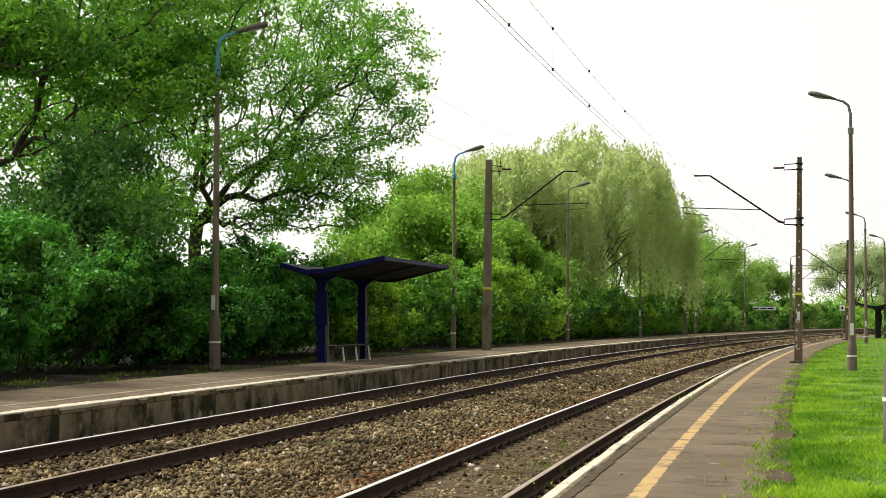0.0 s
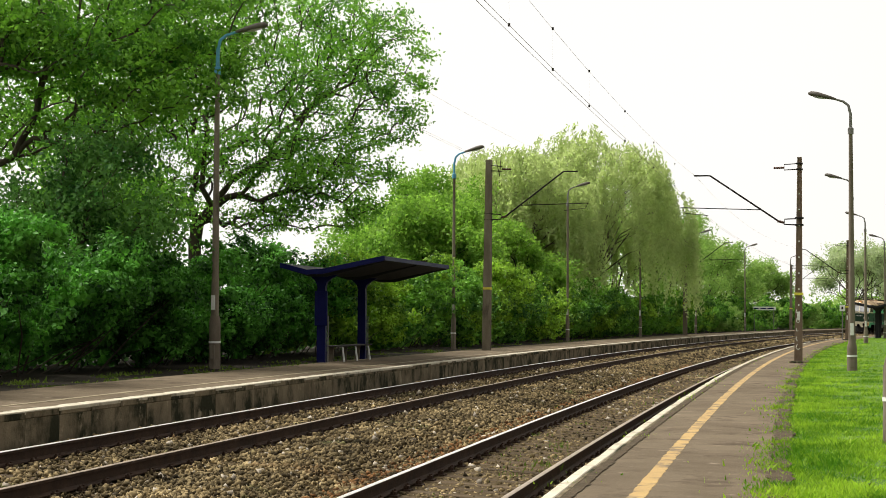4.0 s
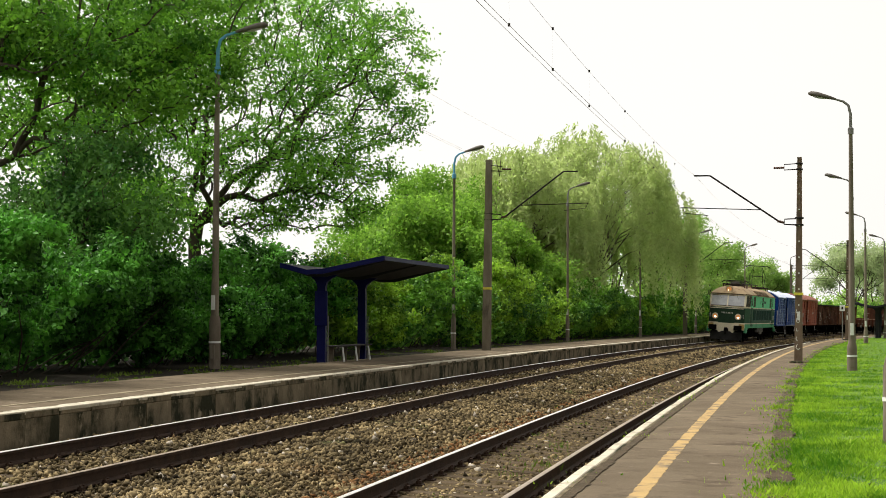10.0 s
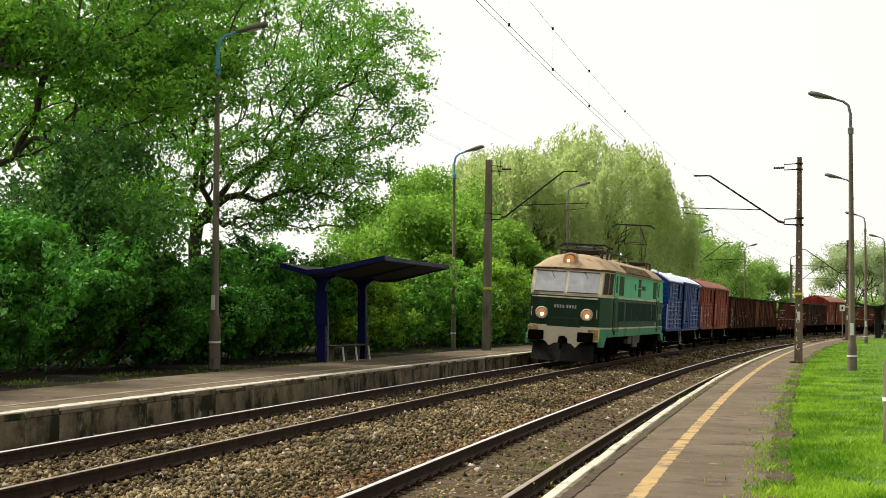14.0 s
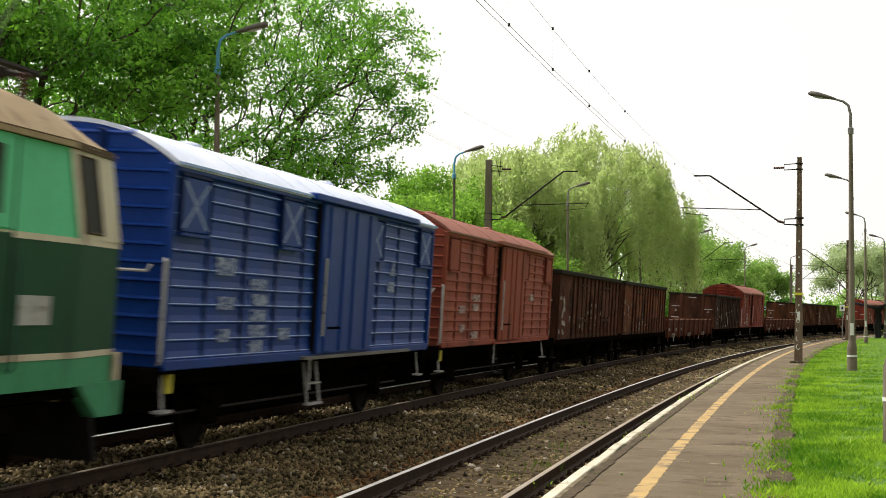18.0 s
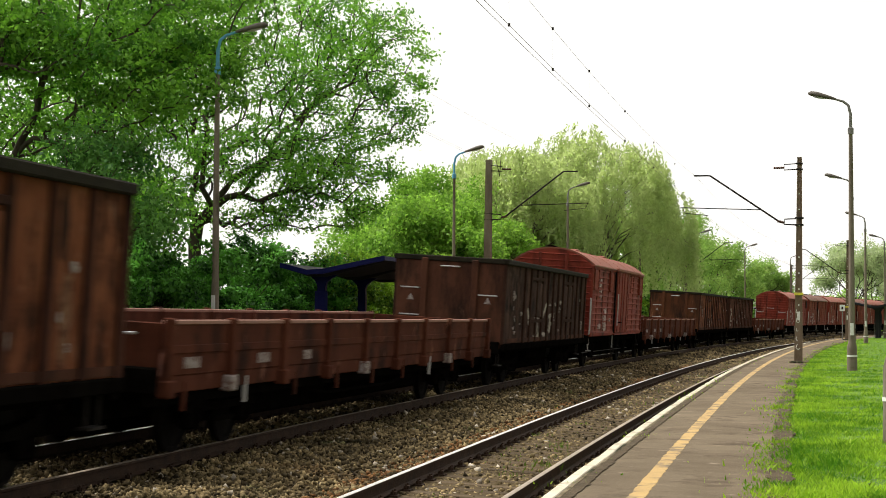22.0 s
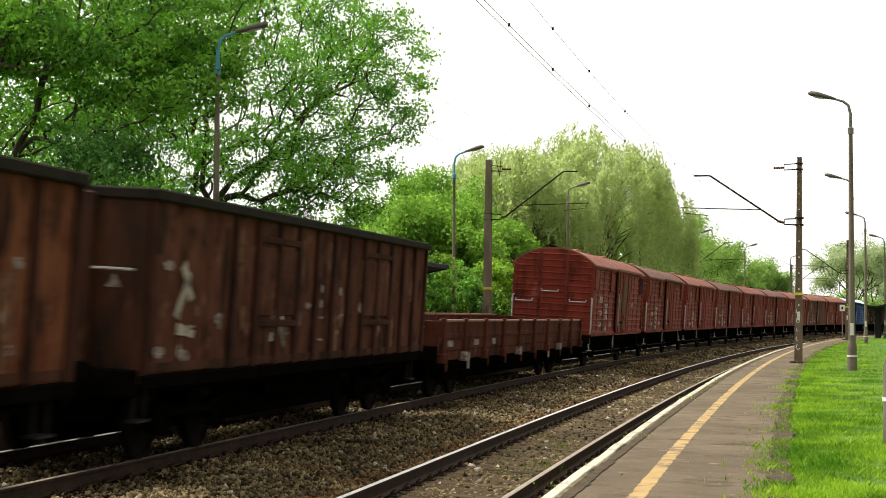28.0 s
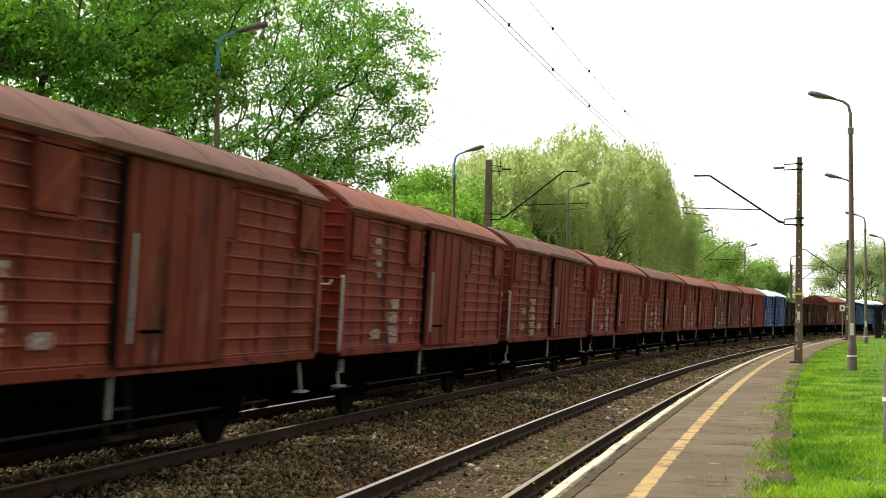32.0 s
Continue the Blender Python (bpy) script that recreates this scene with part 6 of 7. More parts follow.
def scrawl(t, x, rng, strokes):
    """Sprayed letter strokes with uneven edges on a side wall."""
    for (ya, za), (yb, zb) in strokes:
        ln = math.hypot(yb - ya, zb - za)
        nx, nz = -(zb - za) / ln, (yb - ya) / ln
        edge = [(ya + (yb - ya) * f + nx * w, za + (zb - za) * f + nz * w) for w, fs in ((0.06, (0, 0.3, 0.7, 1)), (-0.06, (1, 0.6, 0.3, 0))) for f in fs]
        part("paint_stroke", Shape().prism([(a + rng.uniform(-0.03, 0.03), b + rng.uniform(-0.03, 0.03)) for a, b in edge], x + 0.001, x + 0.012, "x"), P_scrawl, t, "cream spray paint stroke")


def gondola(label, paint, seed, half=6.5, marks=True):
    """Four-axle high-sided open wagon with pressed posts."""
    rng = random.Random(seed)
    t = thing("open_wagon", Matrix.Identity(4), label, "railway wagon", "wagons of the train")
    hw, z0, z1 = 1.33, 0.96, 3.03
    part("floor", Shape().box(0, 0, 1.14, 2.7, 2 * half - 0.1, 0.1), P_rust3, t)
    for x, w in ((-1.0, 0.14), (0.0, 0.6), (1.0, 0.14)):
        part("sole_bar", Shape().box(x, 0, 0.94, w, 2 * half - 0.1, 0.26), P_under, t, "black underframe beam")
    sheet = {"rusted_brown_sheet": P_sheet, "orange_rust_sheet": P_sheet2, "dark_rust_sheet": P_sheet3}[paint.name]
    post = P_postdark if paint is P_rust3 else P_post
    n = 15
    bay = (2 * half - 0.16) / n
    for side in (-1, 1):
        part("side_wall", Shape().box(side * (hw - 0.06), 0, (z0 + z1) / 2, 0.05, 2 * half - 0.06, z1 - z0), paint, t, "rusted sheet side")
        for k in range(n + 1):
            y = -half + 0.08 + bay * k
            if k in (1, 2):
                continue
            w = 0.10 if k in (3, 4, 6, 9, 11) else 0.075
            part("side_post", Shape().prism([(y - w, z0), (y + w, z0), (y + w * 0.7, z1 - 0.06), (y - w * 0.7, z1 - 0.06)], side * (hw - 0.04), side * (hw + 0.045), "x"), post, t)
        if side > 0:
            for k in range(n):
                y = -half + 0.08 + bay * (k + 0.5)
                part("side_panel", Shape().box(hw - 0.02, y, (z0 + z1) / 2, 0.03 + 0.004 * (k % 3), bay - 0.02, z1 - z0 - 0.1), sheet, t)
        for k in (4, 10):
            y = -half + 0.08 + bay * (k + 1)
            for zz in (1.62, 2.72):
                part("door_bar", Shape().box(side * (hw + 0.02), y, zz, 0.05, 2 * bay - 0.1, 0.09, ch=0.01), post, t)
            for e in (-0.5, 0.5):
                part("drop_door", Shape().box(side * (hw + 0.005), y + e * bay, 2.17, 0.05, bay - 0.24, 0.9, ch=0.012), sheet, t)
        part("top_rail", Shape().box(side * (hw + 0.01), 0, z1, 0.16, 2 * half + 0.04, 0.13, ch=0.02), P_topdark, t, "dark grimy top rail")
        # rail painted near-black so the side's foot sinks into shade
        part("bottom_rail", Shape().box(side * (hw + 0.02), 0, z0 + 0.03, 0.10, 2 * half, 0.16, ch=0.015), P_under, t)
        for k in range(11 if marks and side > 0 else 0):
            y = -half + 0.08 + bay * (rng.choice((0, 1, 1, 2, 4, 6, 7, 7, 8, 9, 11, 13)) + 0.5)
            for q in range(rng.choice((1, 2, 3))):
                part("mark_bar", blotch(side * (hw + 0.008), y + rng.uniform(-0.15, 0.15), rng.uniform(1.3, 2.35), rng.uniform(0.08, 0.3), rng.uniform(0.04, 0.14), rng), P_mark, t, "worn white lettering patch")
        if paint is P_rust2 and side > 0:
            for y, zz, w, h in ((-1.9, 2.0, 0.42, 0.34), (-1.8, 1.35, 0.36, 0.5), (-1.05, 1.85, 0.34, 0.16), (-1.0, 1.5, 0.36, 0.3), (1.4, 1.6, 0.3, 0.4), (3.9, 1.45, 0.24, 0.3)):
                part("mark_bar", blotch(hw + 0.012, y, zz, w, h, rng), P_mark, t, "large worn white patch")
        if paint is P_rust3 and side > 0:
            scrawl(t, hw, rng, (((-1.15, 2.08), (-0.95, 1.72)), ((-0.95, 1.72), (-0.55, 2.08)), ((-0.12, 1.74), (0.72, 1.78)), ((-0.08, 1.52), (0.70, 1.56)), ((0.12, 1.72), (0.10, 1.30)), ((-2.25, 1.68), (-1.55, 1.64)), ((-2.2, 1.40), (-1.6, 1.46)), ((-2.25, 1.18), (-1.5, 1.22)), ((-1.1, 1.30), (-0.55, 1.24)), ((-3.3, 1.9), (-2.9, 1.4))))
            for y, z, w, h in ((-1.9, 1.55, 0.5, 0.22), (-1.8, 1.3, 0.6, 0.2), (0.15, 1.42, 0.3, 0.3), (-2.1, 2.0, 0.3, 0.25), (5.5, 2.25, 0.14, 0.12), (6.0, 1.45, 0.16, 0.4)):
                part("paint_patch", blotch(hw + 0.004, y, z, w, h, rng, 0.003), P_scrawl, t, "cream spray paint patch")
        if paint is P_rust and side > 0:
            scrawl(t, hw, rng, (((-5.5, 2.3), (-5.2, 1.9)), ((-5.3, 2.2), (-5.6, 1.7)), ((-5.6, 1.55), (-5.1, 1.5)), ((-5.5, 1.3), (-5.2, 1.2)), ((-2.3, 1.9), (-2.1, 1.4)), ((-1.9, 1.8), (-1.7, 1.3)), ((-2.3, 1.45), (-1.6, 1.55)), ((-1.3, 1.5), (-1.0, 1.75)), ((2.0, 1.9), (2.3, 1.6))))
        if paint is not P_rust3 and side > 0:
            for k in range(26):
                kind_ = rng.random()
                part("rust_streak", blotch(hw + 0.002 + 0.0003 * k, rng.uniform(-half + 0.3, half - 0.3), rng.uniform(1.3, 2.7), rng.uniform(0.10, 0.32), rng.uniform(0.4, 1.3), rng, 0.002), P_streak if kind_ < 0.55 else P_postdark, t, "worn streak of rust" if kind_ < 0.55 else "dark streak")
        part("brake_rod", Shape().tube([(side * 0.9, -2.5, 0.5), (side * 0.9, 2.5, 0.5)], 0.02, 6), P_under, t)
        for y in (-half + 0.3, half - 0.3):
            part("corner_step", Shape().box(side * 1.2, y, 0.55, 0.14, 0.36, 0.03).tube([(side * 1.2, y - 0.15, 1.0), (side * 1.2, y - 0.15, 0.55)], 0.02, 6).tube([(side * 1.2, y + 0.15, 1.0), (side * 1.2, y + 0.15, 0.55)], 0.02, 6), M_dark, t)
    for d in (-1, 1):
        w = part("end_wall", Shape().box(0, d * (half - 0.03), (z0 + z1) / 2, 2 * hw - 0.04, 0.06, z1 - z0), paint, t, "plain end wall")
        for x in (-0.62, 0.62):
            part("end_post", Shape().box(x, d * (half + 0.04), (z0 + z1) / 2, 0.16, 0.12, z1 - z0, ch=0.02), paint, w)
        for x, zz in ((-0.95, 2.3), (0.95, 2.2), (0.0, 2.85), (-0.95, 1.65)):
            part("end_handle", Shape().tube([(x - 0.22, d * half, zz), (x - 0.22, d * (half + 0.1), zz), (x + 0.22, d * (half + 0.1), zz), (x + 0.22, d * half, zz)], 0.017, 6), P_pale, w, "pale end handle")
        for x in (-0.95, 0.95):
            part("mark_bar", Shape().prism([(x - 0.09, 2.0), (x + 0.09, 2.0), (x, 2.15)], d * (half + 0.004), d * (half + 0.012)), P_mark, w, "small white triangle")
        part("end_top_rail", Shape().box(0, d * (half - 0.02), z1, 2 * hw, 0.14, 0.13, ch=0.02), P_topdark, t)
        part("head_stock", Shape().box(0, d * (half + 0.02), 0.97, 2.6, 0.18, 0.3, ch=0.02), P_under, t)
        hose(t, d * half, d)
    # added boxes that keep light from passing below the wagon
    part("brake_gear", Shape().box(0, 0, 0.58, 1.6, 5.6, 0.56, ch=0.05).box(0, 0, 0.68, 1.2, 2 * half - 0.6, 0.36).box(-0.2, 0, 0.48, 0.5, 2 * half - 1.6, 0.56), P_under, t, "black filler block that keeps light out below")
    part("air_tank", Shape().tube([(0.85, -1.4, 0.68), (0.85, 0.4, 0.68)], 0.18, 10), P_under, t)
    for y in (-4.2, 4.2):
        bogie(t, y)
    buffers(t, -half, half)
    return t


def flat_wagon(label, paint, seed, half=9.3):
    """Long four-axle wagon with low drop sides and stakes."""
    rng = random.Random(seed)
    t = thing("low_sided_wagon", Matrix.Identity(4), label, "railway wagon", "wagons of the train")
    hw = 1.33
    part("floor", Shape().box(0, 0, 1.00, 2.6, 2 * half, 0.08), P_flat, t, "empty plank floor")
    for x, w in ((-1.15, 0.12), (0.0, 0.5), (1.15, 0.12)):
        part("sole_bar", Shape().box(x, 0, 0.82, w, 2 * half - 0.1, 0.28), P_under, t, "black underframe beam")
    n = 9
    for side in (-1, 1):
        part("side_sill", Shape().box(side * 1.3, 0, 0.93, 0.08, 2 * half, 0.2, ch=0.012), paint, t)
        for k in range(n):
            y0 = -half + 2 * half * k / n
            dd = part("drop_side", Shape().box(side * hw, y0 + half / n, 1.33, 0.05, 2 * half / n - 0.1, 0.60, ch=0.01), paint, t, "low drop side")
            part("top_strip", Shape().box(side * (hw + 0.006), y0 + half / n, 1.64, 0.08, 2 * half / n - 0.12, 0.05, ch=0.008), P_lip, dd, "pale top edge")
            part("side_rib", Shape().box(side * (hw + 0.03), y0 + half / n, 1.33, 0.03, 2 * half / n - 0.2, 0.10, ch=0.008), paint, dd)
            part("mark_bar", Shape().box(side * (hw + 0.03), y0 + half / n + rng.uniform(-0.3, 0.3), 1.17, 0.012, rng.uniform(0.25, 0.6), 0.13), P_mark, dd, "worn white mark") if rng.random() < 0.5 else None
        for k in range(n + 1):
            y = min(max(-half + 2 * half * k / n, -half + 0.08), half - 0.08)
            part("stake", Shape().box(side * (hw + 0.05), y, 1.31, 0.10, 0.14, 0.76, ch=0.015), paint, t)
            part("stake_pocket", Shape().box(side * (hw + 0.05), y, 0.89, 0.16, 0.22, 0.2, ch=0.02), P_mark if k % 3 == 1 else paint, t)
        for k in range(n):
            y = -half + 2 * half * (k + 0.35) / n
            part("side_hook", Shape().box(side * 1.33, y, 0.78, 0.04, 0.06, 0.34), P_pale if rng.random() < 0.3 else paint, t)
        part("truss", Shape().tube([(side * 1.05, -4.5, 0.8), (side * 1.05, -2, 0.5), (side * 1.05, 2, 0.5), (side * 1.05, 4.5, 0.8)], 0.04, 6), P_under, t)
    for d in (-1, 1):
        part("end_flap", Shape().box(0, d * (half - 0.03), 1.33, 2 * hw - 0.06, 0.06, 0.6, ch=0.01), paint, t)
        part("end_handle", Shape().tube([(0.5, d * half, 1.5), (0.5, d * (half + 0.1), 1.5), (1.0, d * (half + 0.1), 1.5), (1.0, d * half, 1.5)], 0.017, 6), P_pale, t, "pale end handle")
        part("head_stock", Shape().box(0, d * (half + 0.02), 0.98, 2.6, 0.18, 0.3, ch=0.02), P_under, t)
        hose(t, d * half, d)
    # added low boxes that close the bright gap underneath
    part("brake_gear", Shape().box(0, 0, 0.56, 1.7, 9.6, 0.50, ch=0.05).box(0, 0, 0.66, 1.2, 2 * half - 0.6, 0.36).box(-0.2, 0, 0.48, 0.5, 2 * half - 1.6, 0.56), P_under, t, "black filler block that keeps light out below")
    part("air_tank", Shape().tube([(0.85, -1.4, 0.68), (0.85, 0.4, 0.68)], 0.18, 10), P_under, t)
    for y in (-6.6, 6.6):
        bogie(t, y)
    buffers(t, -half, half)
    return t


def locomotive():
    t = thing("electric_locomotive", Matrix.Identity(4), "two-tone green electric freight locomotive with cream cab and tan roof", "locomotive")
    hb = 9.0

    def ring(z, rake, out=0.0):
        """Plan outline at a height: cab ends narrower and raked."""
        pts = []
        for d in (-1, 1):
            e = hb - rake
            row = [(1.40 + out, d * (e - 1.35)), (1.22 + out, d * (e - 0.06) + d * out), (0.62, d * e + d * out), (0.0, d * (e + 0.03) + d * out), (-0.62, d * e + d * out), (-1.22 - out, d * (e - 0.06) + d * out), (-1.40 - out, d * (e - 1.35))]
            pts += row if d < 0 else row[::-1]
        return [(x, y, z) for x, y in pts]

    def band(name, levels, material, label, out=0.0):
        rs = [ring(z, rk, out) for z, rk in levels]
        n = len(rs[0])
        s_ = Shape()
        s_.add([p for r in rs for p in r], [(i * n + k, i * n + (k + 1) % n, (i + 1) * n + (k + 1) % n, (i + 1) * n + k) for i in range(len(rs) - 1) for k in range(n)]
               + [tuple(range(n)), tuple(range(len(rs) * n - 1, (len(rs) - 1) * n - 1, -1))])
        return part(name, s_, material, t, label)
    band("lower_band", [(1.02, 0.0), (1.31, 0.0)], E_lower, "soiled green lower band")
    band("lower_stripe", [(1.30, 0.0), (1.36, 0.0)], E_cream, "cream stripe", 0.008)
    band("body", [(1.35, 0.0), (2.40, 0.0)], E_dark, "dark green body side")
    band("upper_stripe", [(2.40, 0.0), (2.46, 0.02)], E_cream, "cream stripe", 0.008)
    band("upper_body", [(2.45, 0.02), (3.34, 0.36)], E_light, "light green upper side")
    # cab fronts in cream with two panes each, and the nose below
    for d in (-1, 1):
        cab = part("cab_front", Shape().add([(-1.235, d * (hb - 0.05), 2.46), (1.235, d * (hb - 0.05), 2.46), (1.235, d * (hb - 0.41), 3.34), (-1.235, d * (hb - 0.41), 3.34), (-0.6, d * (hb + 0.03), 2.46), (0.6, d * (hb + 0.03), 2.46), (0.6, d * (hb - 0.33), 3.34), (-0.6, d * (hb - 0.33), 3.34),
                                                    (-1.42, d * (hb - 1.45), 2.46), (1.42, d * (hb - 1.45), 2.46), (1.42, d * (hb - 1.78), 3.34), (-1.42, d * (hb - 1.78), 3.34)],
                                                   [(0, 4, 7, 3), (4, 5, 6, 7), (5, 1, 2, 6), (1, 9, 10, 2), (8, 0, 3, 11)]), E_cream, t, "cream cab front")
        for x0, x1 in ((-1.12, -0.05), (0.05, 1.12)):
            def fy(x, z):
                return d * (hb + 0.045 - (0.0 if abs(x) < 0.6 else (abs(x) - 0.6) * 0.13) - (z - 2.46) * 0.41)
            xs = [x0, (0.6 if x0 > 0 else -0.6), x1]
            vs = [(x, fy(x, z), z) for z in (2.53, 3.22) for x in xs]
            part("windscreen", Shape().add(vs, [(0, 1, 4, 3), (1, 2, 5, 4)]), E_glass, cab, "windscreen pane, sky reflection painted grey")
            xm = (x0 + x1) / 2
            part("wiper", Shape().tube([(xm, fy(xm, 3.26) + d * 0.02, 3.26), (xm + 0.14, fy(xm, 3.0) + d * 0.02, 3.0)], 0.009, 5), M_dark, cab)
            for zz in (2.515, 3.235):
                part("gasket", Shape().tube([(x, fy(x, zz) + d * 0.004, zz) for x in xs], 0.018, 6), E_rim, cab)
        for x in (-0.79, 0.79):
            lamp = part("headlight", Shape().turned([(0.215, -0.02), (0.215, 0.09), (0.18, 0.11), (0.165, 0.06)], 20, Matrix.Translation((x, d * (hb + 0.0), 1.77)) @ Matrix.Rotation(-d * math.pi / 2, 4, "X")), E_bezel, t, "round headlight", smooth=40)
            part("lens", Shape().turned([(0.16, 0.05), (0.12, 0.085), (0.05, 0.1)], 18, Matrix.Translation((x, d * (hb + 0.0), 1.77)) @ Matrix.Rotation(-d * math.pi / 2, 4, "X")), E_lit if d < 0 else E_glass, lamp, "glowing lens" if d < 0 else "unlit lens", smooth=40)
            if d < 0:
                part("bulb", Shape().turned([(0.066, 0.0), (0.05, 0.03), (0.022, 0.04)], 12, Matrix.Translation((x + 0.02, d * (hb + 0.085), 1.72)) @ Matrix.Rotation(math.pi / 2, 4, "X")), E_bulb, lamp, "bright glowing bulb")
        lamp = part("roof_headlight", Shape().turned([(0.26, -0.7), (0.25, 0.05), (0.21, 0.08), (0.17, 0.03)], 18, Matrix.Translation((0, d * (hb - 0.50), 3.66)) @ Matrix.Rotation(-d * math.pi / 2, 4, "X")), E_roof, t, "headlight on the roof", smooth=40)
        part("lens", Shape().turned([(0.165, 0.03), (0.1, 0.06), (0.04, 0.07)], 16, Matrix.Translation((0, d * (hb - 0.50), 3.66)) @ Matrix.Rotation(-d * math.pi / 2, 4, "X")), E_lit if d < 0 else E_glass, lamp, "glowing lens" if d < 0 else "unlit lens", smooth=40)
        if d < 0:
            part("bulb", Shape().turned([(0.042, 0.0), (0.034, 0.025), (0.015, 0.035)], 12, Matrix.Translation((-0.04, d * (hb - 0.42), 3.62)) @ Matrix.Rotation(math.pi / 2, 4, "X")), E_bulb, lamp, "bright glowing bulb")
        for k in range(8):
            part("number_bar", Shape().box(-0.33 + 0.095 * k + (0.05 if k > 3 else 0), d * (hb + 0.04), 2.02, 0.05, 0.014, 0.11), P_pale, t, "pale running number bar")
        xs = (-1.22, -0.62, 0.0, 0.62, 1.22)
        ys = (-0.06, 0.0, 0.03, 0.0, -0.06)
        face = [(x, d * (hb + y + k), z) for z in (1.37, 2.39) for k in (-0.03, 0.012) for x, y in zip(xs, ys)]
        quads = [(a + k, a + k + 1, b + k + 1, b + k) for a, b in ((0, 5), (5, 15), (15, 10), (10, 0)) for k in range(4)]
        part("nose", Shape().add(face, quads + [(0, 5, 15, 10), (4, 9, 19, 14)]), E_nose, t, "grimy dark green nose")
        part("nose_panel", Shape().box(0, d * (hb + 0.035), 1.42, 1.15, 0.05, 0.42, ch=0.015), E_nose, t)
        part("nose_line", Shape().box(0, d * (hb + 0.05), 2.33, 2.3, 0.03, 0.045, ch=0.006), E_cream, t, "cream line under the windscreen")
        apron = Shape().prism([(-1.25, 1.32), (1.25, 1.32), (1.25, 0.86), (0.62, 0.80), (0.45, 0.62), (0.2, 0.62), (0.15, 0.95), (-0.15, 0.95), (-0.2, 0.62), (-0.45, 0.62), (-0.62, 0.80), (-1.25, 0.86)], d * (hb - 0.06), d * (hb + 0.07))
        part("buffer_beam", apron, E_cream, t, "cream stained buffer beam")
        for x in (-1.05, 1.05):
            part("beam_patch", Shape().box(x, d * (hb + 0.075), 1.09, 0.36, 0.012, 0.36, ch=0.004), E_patch, t, "dirty yellow corner patch")
        for side in (-1, 1):
            part("corner_skirt", Shape().prism([(d * (hb - 0.02), 1.03), (d * (hb - 0.05), 0.68), (d * (hb - 0.62), 0.68), (d * (hb - 1.1), 1.03)], side * 1.20, side * 1.34, "x"), E_lower, t, "light green corner skirt")
            part("front_rail", Shape().tube([(side * 1.14, d * (hb + 0.0), 1.66), (side * 1.14, d * (hb + 0.08), 1.68), (side * 1.14, d * (hb + 0.08), 1.92), (side * 1.14, d * (hb + 0.0), 1.94)], 0.014, 6), P_pale, t)
        for x in (-0.86, 0.86):
            part("buffer", Shape().box(x, d * (hb + 0.15), 0.98, 0.34, 0.2, 0.3, ch=0.03).tube([(x, d * (hb + 0.2), 1.0), (x, d * (hb + 0.5), 1.0)], 0.11, 10).box(x, d * (hb + 0.53), 1.0, 0.56, 0.06, 0.34, ch=0.028), P_under, t, "black buffer with an oblong head")
        part("coupling", Shape().box(0, d * (hb + 0.15), 0.9, 0.2, 0.3, 0.2, ch=0.02).tube([(0, d * (hb + 0.3), 0.9), (0, d * (hb + 0.4), 0.55)], 0.05, 8), P_under, t)
        plough = Shape().add([(-1.08, d * (hb - 0.15), 0.75), (1.08, d * (hb - 0.15), 0.75), (1.08, d * (hb + 0.05), 0.16), (0, d * (hb + 0.45), 0.14), (-1.08, d * (hb + 0.05), 0.16), (0, d * (hb + 0.15), 0.75), (-1.08, d * (hb - 0.25), 0.75), (1.08, d * (hb - 0.25), 0.75), (1.08, d * (hb - 0.05), 0.16), (-1.08, d * (hb - 0.05), 0.16)],
                             [(0, 5, 3, 4), (5, 1, 2, 3), (6, 0, 4, 9), (1, 7, 8, 2), (4, 3, 2, 8, 9), (6, 7, 1, 5, 0), (6, 9, 8, 7)])
        part("snow_plough", plough, E_plough, t, "dark grey snow plough")
        for side in (-1, 1):
            def cab_side(u, v, out):
                lo, hi = Vector((1.235 + 0.185 * u, hb - 0.05 - 1.40 * u, 2.46)), Vector((1.235 + 0.185 * u, hb - 0.41 - 1.37 * u, 3.34))
                q = lo.lerp(hi, v)
                return (side * (q.x + out), d * q.y, q.z)
            for u0, u1 in ((0.14, 0.52), (0.62, 0.93)) if d < 0 else ((0.46, 0.86),):
                cor = [(u0, 0.07), (u1, 0.07), (u1, 0.90), (u0, 0.90)]
                pane = part("cab_window", Shape().add([cab_side(u, v, o_) for o_ in (-0.01, 0.006) for u, v in cor], [(4, 5, 6, 7), (0, 1, 2, 3), (0, 1, 5, 4), (1, 2, 6, 5), (2, 3, 7, 6), (3, 0, 4, 7)]), E_glassdark, t, "dark cab side window")
                part("gasket", Shape().tube([cab_side(u, v, 0.008) for u, v in cor + cor[:1]], 0.016, 5), E_rim, pane)
            yd = 6.6 if d < 0 else 5.78
            dr = part("cab_door", Shape().box(side * 1.405, d * yd, 2.89, 0.03, 0.82, 0.84, ch=0.01), E_light, t, "cab door")
            # black boxes paint the shade in the door gaps and step hole
            for e in (-0.44, 0.44):
                part("door_gap", Shape().box(side * 1.402, d * yd + e, 2.25, 0.024, 0.03, 2.06), P_void, dr)
            part("step_hole", Shape().box(side * 1.402, d * yd, 1.17, 0.03, 0.26, 0.15), P_void, t)
            part("door_lower", Shape().box(side * 1.405, d * yd, 1.91, 0.03, 0.82, 1.06, ch=0.008), E_dark, dr)
            part("door_window", Shape().box(side * 1.42, d * yd, 2.9, 0.02, 0.34, 0.6, ch=0.01), E_glassdark, dr)
